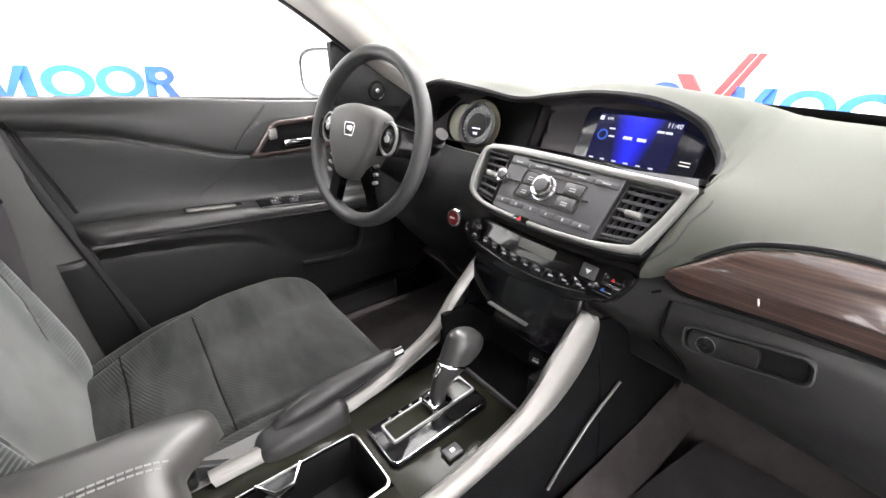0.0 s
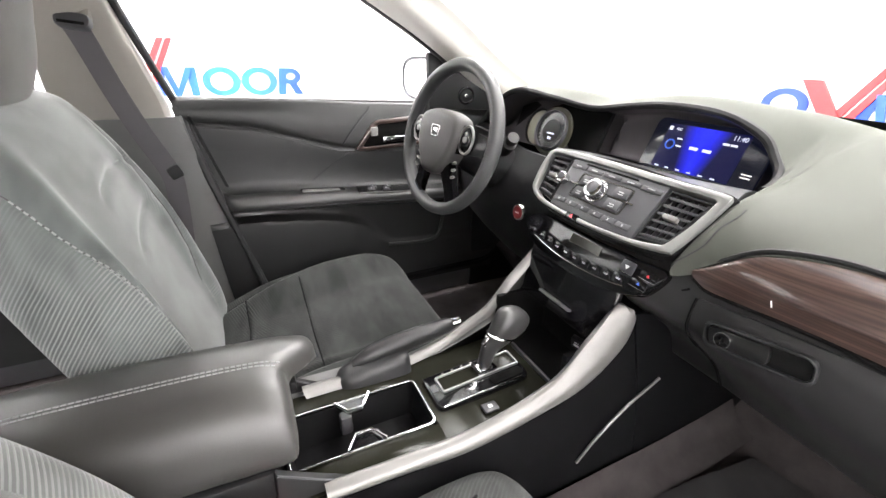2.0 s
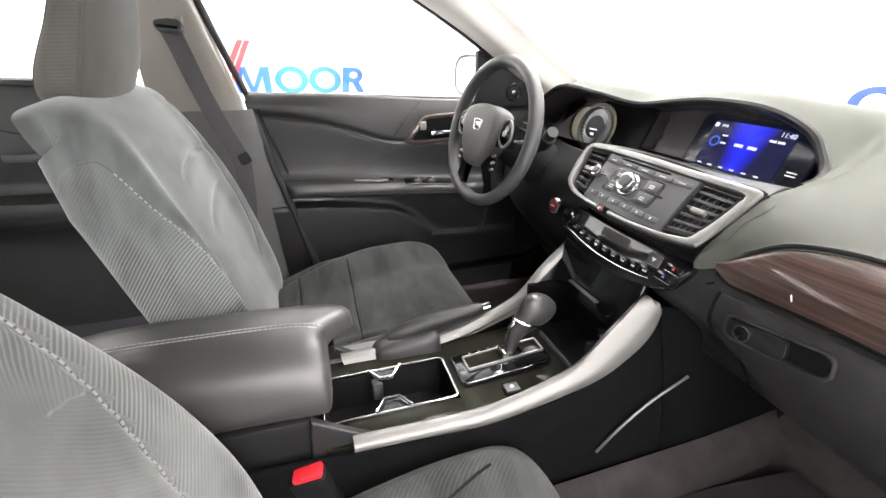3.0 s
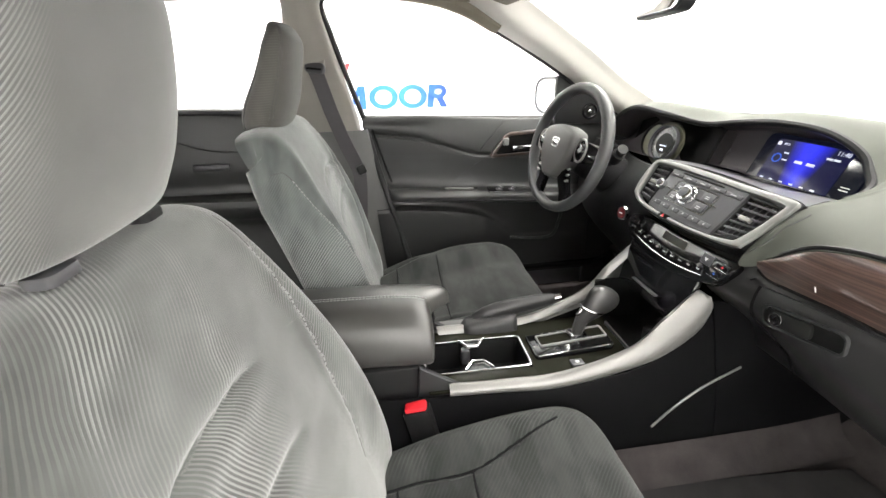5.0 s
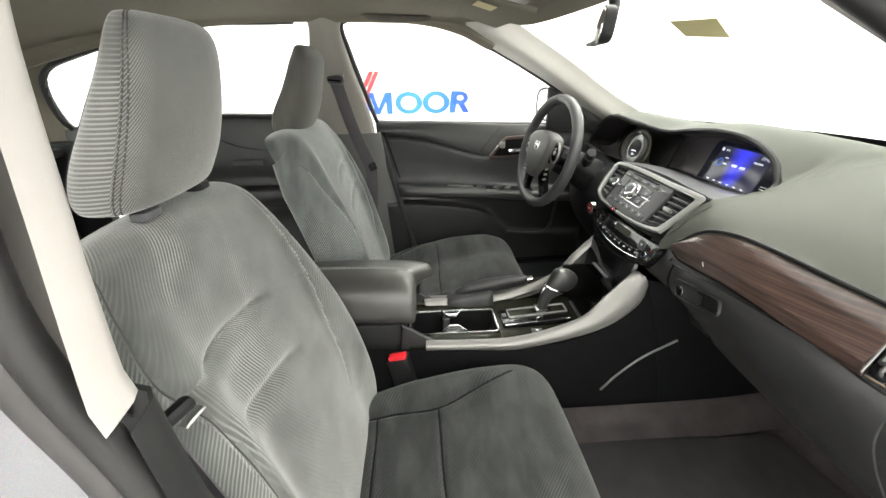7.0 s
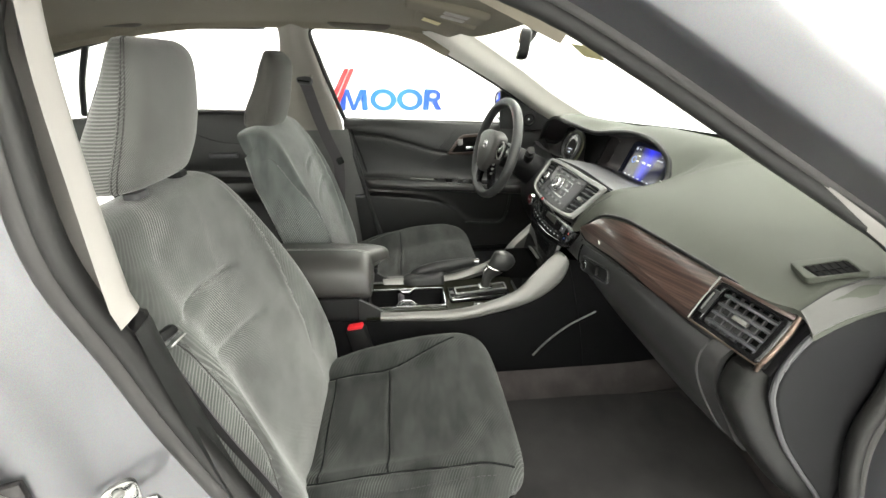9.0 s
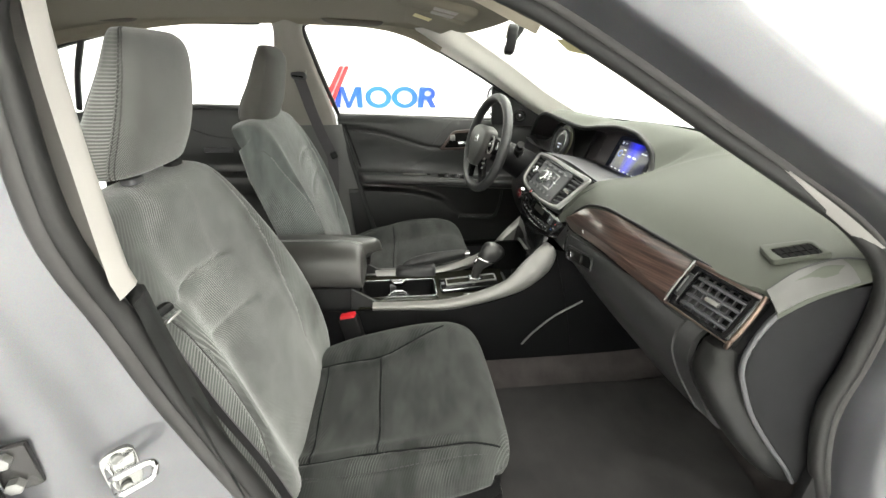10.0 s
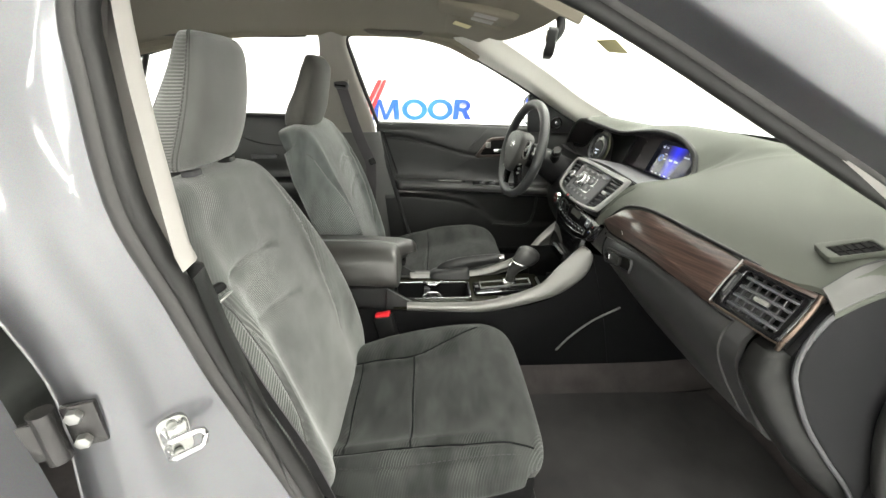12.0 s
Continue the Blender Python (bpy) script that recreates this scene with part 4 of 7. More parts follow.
WM = Matrix.Translation((-0.945, 0.70, 1.036)) @ pose(0, 0, 0, 0, 0, 12) @ Matrix.Scale(1.12, 4, (1, 0, 0))
ms = [[(WM @ Vector((0.115 * sx * math.copysign(abs(math.cos(a)) ** 0.6, math.cos(a)), yy, 0.075 * sx * math.copysign(abs(math.sin(a)) ** 0.6, math.sin(a)))))[:] for a in np.linspace(0, 2 * math.pi, 28, endpoint=False)] for yy, sx in ((-0.04, 0.93), (-0.05, 1.0), (0.0, 1.02), (0.05, 0.9), (0.09, 0.6), (0.1, 0.2))]
part("housing", grid_bm(ms, wrap=True, caps=True), M_PAINT, wm)
part("mirror_glass", prism([(0.105 * math.copysign(abs(math.cos(a)) ** 0.6, math.cos(a)), 0.064 * math.copysign(abs(math.sin(a)) ** 0.6, math.sin(a))) for a in np.linspace(0, 2 * math.pi, 28, endpoint=False)], 0.003, 0, WM @ basis((0, -0.043, 0), (1, 0, 0), (0, 0, 1))), M_MIRROR, wm)
part("stalk", tube([(WM @ Vector(p))[:] for p in ((0.08, 0.02, -0.03), (0.15, 0.0, -0.055), (0.2, -0.02, -0.06))], 0.022), M_PAINT, wm)

# ---- seats ----


def ring_shape(n_exp, nu):
    """A closed squarish ring of (across, out of the face), nu places at even steps, from one edge over the face to the other."""
    a = np.linspace(0, 2 * math.pi, 4001)
    c, q = np.cos(a), np.sin(a)
    p = np.stack([np.sign(c) * abs(c) ** (2 / n_exp), np.sign(q) * abs(q) ** (2 / n_exp) * 0.55], 1)
    run = np.r_[0, np.cumsum(np.linalg.norm(np.diff(p, axis=0), axis=1))]
    want = np.linspace(0, run[-1], nu, endpoint=False)
    return np.stack([np.interp(want, run, p[:, 0]), np.interp(want, run, p[:, 1]) / 0.55], 1)


def from_line(u, f, line, wide, high):
    """How far places (u, f) of a pad lie from a drawn line, in metres, and how far along it (0..1)."""
    shape = np.broadcast(u, f).shape
    d, along = np.full(shape, 9.0), np.zeros(shape)
    for k, ((a0, b0), (a1, b1)) in enumerate(zip(line, line[1:])):
        ax, ay, bx, by = a0 * wide, b0 * high, a1 * wide, b1 * high
        px, py = u * wide, f * high
        t = np.clip(((px - ax) * (bx - ax) + (py - ay) * (by - ay)) / ((bx - ax) ** 2 + (by - ay) ** 2 + 1e-12), 0, 1)
        e = np.hypot(px - ax - t * (bx - ax), py - ay - t * (by - ay))
        along = np.where(e < d, (k + t) / (len(line) - 1), along)
        d = np.minimum(d, e)
    return d, along


class Pad:
    """An upholstered pad: a closed ring carried along a side view path (y, z), with seams pressed into its face."""

    def __init__(self, path, wid, front, back, bolster, seams=(), n_exp=3.4, nu=220, nv=200, bcen=0.78, bwid=0.2, wide=0.26):
        c = cr(path, nv)
        tan = np.gradient(c, axis=0)
        tan /= np.linalg.norm(tan, axis=1, keepdims=True)
        nrm = np.stack([-tan[:, 1], tan[:, 0]], 1)
        self.high = float(np.linalg.norm(np.diff(c, axis=0), axis=1).sum())
        self.wide, self.shape = wide, ring_shape(n_exp, nu)
        f = np.linspace(0, 1, nv)[:, None]
        u, d = self.shape[:, 0][None], self.shape[:, 1][None]
        w, tf, tb, bo = (np.array([fn(k) for k in f[:, 0]])[:, None] for fn in (wid, front, back, bolster))
        off = np.where(d >= 0, -tf + tf * d, -tf + tb * d)
        face = np.clip(d, 0, 1)
        off = off + bo * np.exp(-(((abs(u) - bcen) / bwid) ** 2)) * face
        for line, depth, width in seams:
            line = [tuple(q) for q in cr(line, 24)]
            gap, along = from_line(u, f, line, wide, self.high)
            depth = depth * np.clip(np.minimum(along, 1 - along) / 0.22, 0.05, 1)
            off = off - depth * np.exp(-((gap / width) ** 2)) * (face > 0.02)
            off = off + depth * 0.25 * np.exp(-(((gap - 3.0 * width) / (1.8 * width)) ** 2)) * face
        x = np.broadcast_to(w * u, off.shape)
        self.g = np.stack([x, c[:, :1] + nrm[:, :1] * off, c[:, 1:] + nrm[:, 1:] * off], 2)
        half = nu // 2
        self.fu = self.shape[: half + 1, 0][::-1]
        self.fj = np.arange(half + 1)[::-1]

    def at(self, u, f, proud=0.0):
        """The place on the face at u across (-1..1) and f along (0..1)."""
        j, i = float(np.interp(u, self.fu, self.fj)), f * (len(self.g) - 1)
        i0, j0 = min(int(i), len(self.g) - 2), min(int(j), len(self.g[0]) - 2)
        fi, fj, g = i - i0, j - j0, self.g
        return (g[i0, j0] * (1 - fj) + g[i0, j0 + 1] * fj) * (1 - fi) + (g[i0 + 1, j0] * (1 - fj) + g[i0 + 1, j0 + 1] * fj) * fi

    def line(self, points, n=60):
        return np.array([self.at(u, f) for u, f in cr(points, n)])


def woven(name, g, phase, show, material, parent, label):
    """A closed pad whose cloth carries its rib count (phase) and rib strength (show) from thread to thread."""
    bm = grid_bm(g, wrap=True, caps=True)
    lay = bm.loops.layers.uv.new("weave")
    bm.verts.ensure_lookup_table()
    ph, sh = np.array(phase).ravel(), np.array(show).ravel()
    m = len(g[0])
    for face in bm.faces:
        ks = [l.vert.index for l in face.loops]
        for l, k in zip(face.loops, ks):
            l[lay].uv = (ph[k], sh[k]) if len(ks) == 4 else (0, 0)
    bm.verts.index_update()
    return part(name, bm, material, parent, label)


def lerp(xs, ys):
    return lambda f: float(np.interp(f, xs, ys))


def smooth_lerp(xs, ys):
    c = cr(list(zip(xs, ys)), 60)
    return lambda f: float(np.interp(f, c[:, 0], c[:, 1]))


def soft_step(v, a, b):
    k = np.clip((v - a) / (b - a), 0, 1)
    return k * k * (3 - 2 * k)


def stitches(name, path, r, dash, gap, material, parent, label=""):
    """A row of separate thread stitches along a seam."""
    run = np.r_[0, np.cumsum(np.linalg.norm(np.diff(path, axis=0), axis=1))]
    pos = lambda v: np.stack([np.interp(v, run, path[:, k]) for k in range(3)], 1)
    bms = [tube(pos(np.linspace(v, v + dash, 3)), r, 5) for v in np.arange(0.002, run[-1] - dash, dash + gap)]
    return part(name, join(*bms), material, parent, label)


def build_seat(cx, label, dy=0.0, dz=0.0, lean=0.0, back_cloth=None, head_cloth=None, driver=False):
    seat = thing("front_seat", label, "car seat", "front seats", (cx, dy, dz))
    o = 1 if cx > 0 else -1  # towards the outside of the car

    def side(line):
        return [(u * o, f) for u, f in line]

    # cushion
    cpath = [(-0.20, 0.405), (-0.12, 0.418), (-0.02, 0.433), (0.1, 0.455), (0.22, 0.478), (0.31, 0.489), (0.352, 0.482), (0.376, 0.455), (0.382, 0.42), (0.374, 0.375)]
    cross = [side([(-0.555, 0.207), (0.1, 0.203), (0.705, 0.212)]), side([(-0.545, 0.425), (0.0, 0.424), (0.72, 0.432)])]
    inner = side([(-0.57, 0.04), (-0.575, 0.257), (-0.55, 0.42), (-0.645, 0.57), (-0.75, 0.70)])
    outer = side([(0.70, 0.04), (0.705, 0.28), (0.725, 0.43), (0.77, 0.60), (0.79, 0.72), (0.85, 0.82)])
    if driver:
        outer = side([(0.70, 0.03), (0.76, 0.22), (0.83, 0.40), (0.90, 0.52), (0.95, 0.60)])
    welt = side([(0.80, 0.06), (0.85, 0.32), (0.865, 0.5), (0.875, 0.65), (0.90, 0.78)])
    cu = Pad(cpath, smooth_lerp([0, 0.2, 0.5, 0.72, 0.86, 1], [0.235, 0.25, 0.258, 0.25, 0.236, 0.21]), lerp([0, 0.8, 1], [0.07, 0.06, 0.05]), lerp([0, 0.7, 1], [0.05, 0.06, 0.03]),
             smooth_lerp([0, 0.2, 0.5, 0.7, 0.8, 1], [0.02, 0.03, 0.032, 0.02, 0.006, 0.0]),
             [(cross[0], 0.008, 0.0042), (cross[1], 0.008, 0.0042), (inner, 0.010, 0.006), (outer, 0.012 if driver else 0.009, 0.008 if driver else 0.006)] + ([] if driver else [(welt, 0.005, 0.004)]))
    f, u = np.linspace(0, 1, len(cu.g))[:, None], cu.shape[:, 0][None]
    cu.g[:, :, 2] += (0.034 if driver else 0.026) * soft_step(-u, 0.45, 0.85) * soft_step(f, 0.0, 0.35) * (1 - (0.55 if driver else 1.0) * soft_step(f, 0.70, 0.92)) * np.clip(cu.shape[:, 1][None] + 0.4, 0, 1)  # the higher thigh bolster
    if driver:
        cu.g[:, :, 0] *= np.where(u < 0, 1.0 + 0.16 * soft_step(-u, 0.0, 1.0), 1.0)
        cu.g[:, :, 1] += 0.022 * soft_step(f, 0.6, 0.95) + 0 * u
    x, y = cu.g[:, :, 0] * o, cu.g[:, :, 1]
    f, u = np.linspace(0, 1, len(cu.g))[:, None], cu.shape[:, 0][None] * o
    phase = (0.55 * x + 0.83 * y + 0.9 * (y - 0.1) * x) / 0.0062
    show = 0.16 + 0.75 * soft_step(u + 0.25 * np.sin(9 * f), 0.25, 0.72) * soft_step(np.sin(26 * f + 5 * u), -0.1, 0.7) + 0.25 * soft_step(-u, 0.55, 0.8)
    woven("seat_cushion", cu.g, phase, np.broadcast_to(show, phase.shape), M_CLOTH, seat, "dark grey brushed cloth cushion with stitched seams")
    for line in cross + [inner, outer]:
        part("cushion_seam", tube(cu.line(line), 0.0019 if driver else 0.0024, 6), M_CORD, seat)
    if not driver:
        stitches("cushion_stitching", cu.line(welt, 90) + arr(0, 0, 0.0005), 0.0011, 0.007, 0.004, M_SEAM, seat)

    def tip(points):
        """Leans a side view path back about the seat's hip joint."""
        c, s = math.cos(radians(lean)), math.sin(radians(lean))
        return [(-0.12 + (y + 0.12) * c - (z - 0.42) * s, 0.42 + (y + 0.12) * s + (z - 0.42) * c) for y, z in points]

    # backrest
    bpath = [(-0.075, 0.385), (-0.085, 0.44), (-0.10, 0.51), (-0.128, 0.61), (-0.16, 0.71), (-0.193, 0.81), (-0.225, 0.905), (-0.25, 0.972), (-0.275, 1.008), (-0.315, 1.022), (-0.36, 1.012)]
    near_seam = [(0.97, 0.10), (0.93, 0.20), (0.92, 0.30), (0.88, 0.37), (0.86, 0.46), (0.85, 0.56), (0.85, 0.67), (0.88, 0.74), (0.92, 0.82)]
    if driver:
        inb = [(-u, f) for u, f in [(1.0, 0.21), (0.97, 0.25), (0.94, 0.30), (0.91, 0.365), (0.87, 0.43), (0.83, 0.51), (0.80, 0.62), (0.80, 0.75)]]
        outb = [(0.80, 0.16), (0.77, 0.30), (0.76, 0.44), (0.76, 0.55), (0.74, 0.67), (0.66, 0.78)]
        widths = [0.196, 0.203, 0.209, 0.218, 0.244, 0.268, 0.277, 0.265, 0.235]
    else:
        inb = [(-0.80, 0.14), (-0.78, 0.22), (-0.75, 0.32), (-0.70, 0.44), (-0.64, 0.57), (-0.58, 0.70), (-0.47, 0.78)]
        outb, widths = near_seam, [0.140, 0.164, 0.184, 0.210, 0.244, 0.268, 0.277, 0.265, 0.235]
    inb, outb = side(inb), side(outb)
    arch = side([(0.84, 0.337), (0.66, 0.328), (0.45, 0.321), (0.25, 0.330), (0.05, 0.340), (-0.15, 0.358)])
    arch_low = side([(0.81, 0.472), (0.68, 0.457), (0.45, 0.466), (0.15, 0.488), (-0.15, 0.52)])
    bk = Pad(tip(bpath[::-1]), smooth_lerp([0, 0.06, 0.12, 0.2, 0.35, 0.55, 0.74, 0.88, 1], widths), lerp([0, 0.15, 0.3, 1], [0.03, 0.045, 0.07, 0.07]), smooth_lerp([0, 0.06, 0.15, 0.4, 1], [0.065, 0.075, 0.078, 0.060, 0.045] if driver else [0.012, 0.030, 0.058, 0.085, 0.075]),
             smooth_lerp([0, 0.15, 0.3, 0.55, 0.85, 1], [0.0, 0.004, 0.024, 0.046, 0.040, 0.015]),
             [(inb, 0.006, 0.0045), (outb, 0.006, 0.0045), (arch, 0.007 if driver else 0.012, 0.008), (arch_low, 0.004 if driver else 0.008, 0.009)], n_exp=4.2, bcen=0.85, bwid=0.16)
    f, u = np.linspace(0, 1, len(bk.g))[:, None], bk.shape[:, 0][None] * o
    swell = np.where(u > 0, 1.07 + (0.0 if driver else 0.11 * np.exp(-(((f - 0.2) / 0.138) ** 2))), 1.0)
    bk.g[:, :, 0] *= swell
    if driver:
        bk.g[:, :, 1] -= 0.040 * soft_step(f, 0.20, 0.80) * (0.45 + 0.55 * soft_step(u, -0.7, 0.4))
    x, s = u * bk.wide + 0 * f, f * bk.high + 0 * u
    deep = bk.shape[:, 1][None] + 0 * f
    below = soft_step(f - 0.315 - 0.05 * (0.6 - u) ** 2, 0.0, 0.012)
    flow = (0.75 * x - 0.62 * s + 0.9 * x * s) / 0.0056
    leaf = (0.93 * x + 0.30 * s - 1.1 * (x - 0.1) * (s - 0.25)) / 0.0046
    across = bk.g[:, :, 0] * o * 0.5 - bk.g[:, :, 1] * 0.9
    ribs = (0.60 * s - 0.75 * across) / 0.0056 if driver else (0.40 * s - 0.95 * across) / 0.0050
    edge_in, edge_out = (np.array([np.interp(f[:, 0], [q[1] for q in ln], [abs(q[0]) for q in ln])]).T for ln in (inb, outb))
    bol = np.where(u > 0, soft_step(u - edge_out, -0.004, 0.004), soft_step(-u - edge_in, -0.004, 0.004))
    phase = np.where(bol > 0.5, ribs, np.where(below > 0.5, leaf, flow))
    leafy = soft_step(np.sin(0.115 * flow * 2 + 3.0 * f), -0.35, 0.35)
    flat = (0.25 + 0.75 * leafy) * soft_step(u + 0.9 * (0.15 - f), -0.35, 0.30) + 0.30 * soft_step(-u, 0.45, 0.66)
    low = 0.85 * soft_step(u - 0.4 * (f - 0.4), -0.1, 0.35) * (1 - soft_step(f, 0.44, 0.56)) + 0.10
    # the driver's ribs are faded as well, as they would be in shade
    side_show = np.where(u > 0, 0.95, 0.55) if not driver else np.where(u > 0, 0.3, 0.15 + 0.85 * soft_step(f, 0.30, 0.50))
    show = np.where(bol > 0.5, side_show, np.where(below > 0.5, low, flat * (0.2 if driver else 1.0)))
    show = show * np.where(deep < -0.55, 0.15, 1.0) * (0.45 if driver else 1.0) ** (bol < 0.5)
    woven("backrest", bk.g, phase, show, back_cloth or M_CLOTH_B, seat, "grey woven cloth backrest with ribbed side bolsters")
    stitches("bolster_stitching", bk.line(inb[1:-1], 160), 0.0014, 0.006, 0.003, M_THREAD, seat, "pale thread stitching along the bolster")
    part("bolster_seam", tube(bk.line(outb), 0.0012, 6), M_HUB, seat)
    part("bolster_seam", tube(bk.line(inb), 0.0009, 6), M_HUB, seat)
    # plastic skirt and rails
    part("seat_skirt", grid_bm([[(0.25 * sx * u, y, z) for u, z in ((1, 0.40), (1, 0.335), (0.9, 0.325), (-0.9, 0.325), (-1, 0.335), (-1, 0.40), (-0.9, 0.405), (0.9, 0.405))] for y, sx in ((-0.2, 0.93), (-0.1, 0.98), (0.2, 0.98), (0.31, 0.94), (0.35, 0.85))], wrap=True, caps=True), M_BLACK, seat)
    for s in (-1, 1):
        part("seat_rail", rbox((0.045, 0.62, 0.06 + dz), 0.006, m=Matrix.Translation((s * 0.19, 0.05, 0.305 - dz / 2))), M_BLACK, seat)
    # head restraint: upright front, back raked forward to the top
    hd, phase, show = [], [], []
    up = -0.028 if driver else 0.0
    shape = ring_shape(2.6, 160)
    for z, yc, hw, hdp in cr([(1.036, -0.326, 0.104, 0.050), (1.043, -0.325, 0.120, 0.062), (1.065, -0.319, 0.127, 0.069), (1.10, -0.304, 0.1275, 0.070), (1.15, -0.281, 0.1245, 0.060), (1.20, -0.261, 0.119, 0.046), (1.230, -0.253, 0.112, 0.038), (1.248, -0.252, 0.100, 0.032), (1.258, -0.255, 0.084, 0.023), (1.262, -0.258, 0.060, 0.012)][::-1], 110):
        if driver:
            hdp += max(0.0, 0.060 - hdp) * 0.55 * soft_step(1.262 - z, 0.004, 0.05)
        ring = [(hw * c, *tip([(yc + (hdp - 0.012 * min(1.0, hdp / 0.04)) * q, z + up)])[0]) for c, q in shape]
        if driver:
            ring = [(a, b + 0.004, c) for a, b, c in ring]
        hd.append(ring)
        run = np.array([hw * (1 - abs(c)) + 0.5 * hdp * max(q - 0.3, 0.0) for c, q in shape])  # from the side seam on to the face
        onface = shape[:, 1] > 0.40
        phase.append(np.where(onface, z - 0.9 * run - 7.0 * run**2, z) / 0.0052)
        show.append(np.where(onface, 0.85 - 0.85 * soft_step(run, 0.012, 0.060), 1.0) * np.where(shape[:, 1] < -0.85, 0.3, 1.0))
    hd = np.array(hd)
    woven("headrest", hd, phase, np.array(show) * (0.25 if driver else 1.0), head_cloth or M_CLOTH_H, seat, "grey ribbed cloth headrest with double stitched seams")
    for s in (-1, 1):
        for q in (0.38, 0.52):
            js = [k for k in range(160) if shape[k, 0] * s > 0.5]
            k = min(js, key=lambda k: abs(shape[k, 1] - q))
            stitches("headrest_stitching", hd[3:-3, k] + arr(s * 0.0004, 0, 0), 0.0011, 0.005, 0.002, M_HUB, seat)
        k = min((k for k in range(160) if shape[k, 0] * s > 0.3), key=lambda k: abs(shape[k, 1] + 0.62))
        part("headrest_seam", tube(hd[12:-4, k], 0.0012, 6), M_SEAM, seat)
        c0, c1 = tip([(-0.315, 0.98), (-0.305, 1.065)])
        part("headrest_post", tube([(s * 0.07, *c0), (s * 0.07, *c1)], 0.006, 12), M_CHROME, seat)
        k = tip([(-0.30, 1.024)])[0]
        # the outboard collar is coloured lighter to stand for its highlight
        part("post_collar", prism(rounded(0.040, 0.026, 0.010), 0.010, 0.003, Matrix.Translation((s * 0.07, *k))), M_RADIO if s == o else M_BLACK, seat)
    return seat


build_seat(0.375, "grey ribbed cloth front passenger seat with headrest")
build_seat(-0.37, "grey cloth driver's seat behind the steering wheel, darkened for shade", 0.035, 0.035, 3.0, M_CLOTH_D, M_CLOTH_K, True)


def pad(path, wid, front, back, bolster, n_exp=3.4):
    return Pad(path, wid, front, back, bolster, (), n_exp, 64, 60).g


# rear bench
rs = thing("rear_bench", "dark grey cloth rear bench seat", "car seat")
part("bench_cushion", grid_bm(pad([(-1.35, 0.47), (-1.15, 0.49), (-0.95, 0.51), (-0.85, 0.5), (-0.81, 0.45), (-0.815, 0.36)], lerp([0, 1], [0.66, 0.64]), lerp([0, 1], [0.06, 0.05]), lerp([0, 1], [0.08, 0.06]), lerp([0, 1], [0, 0]), n_exp=8), wrap=True, caps=True), M_CLOTH_R, rs)
part("bench_back", grid_bm(pad([(-1.5, 1.0), (-1.42, 0.99), (-1.38, 0.9), (-1.3, 0.65), (-1.25, 0.45)], lerp([0, 1], [0.62, 0.66]), lerp([0, 1], [0.04, 0.06]), lerp([0, 1], [0.04, 0.06]), lerp([0, 1], [0, 0]), n_exp=8), wrap=True, caps=True), M_CLOTH_R, rs)

# ---- dashboard ----
dash = thing("dashboard", "dark grey soft-touch dashboard with wood trim and display", "dashboard")
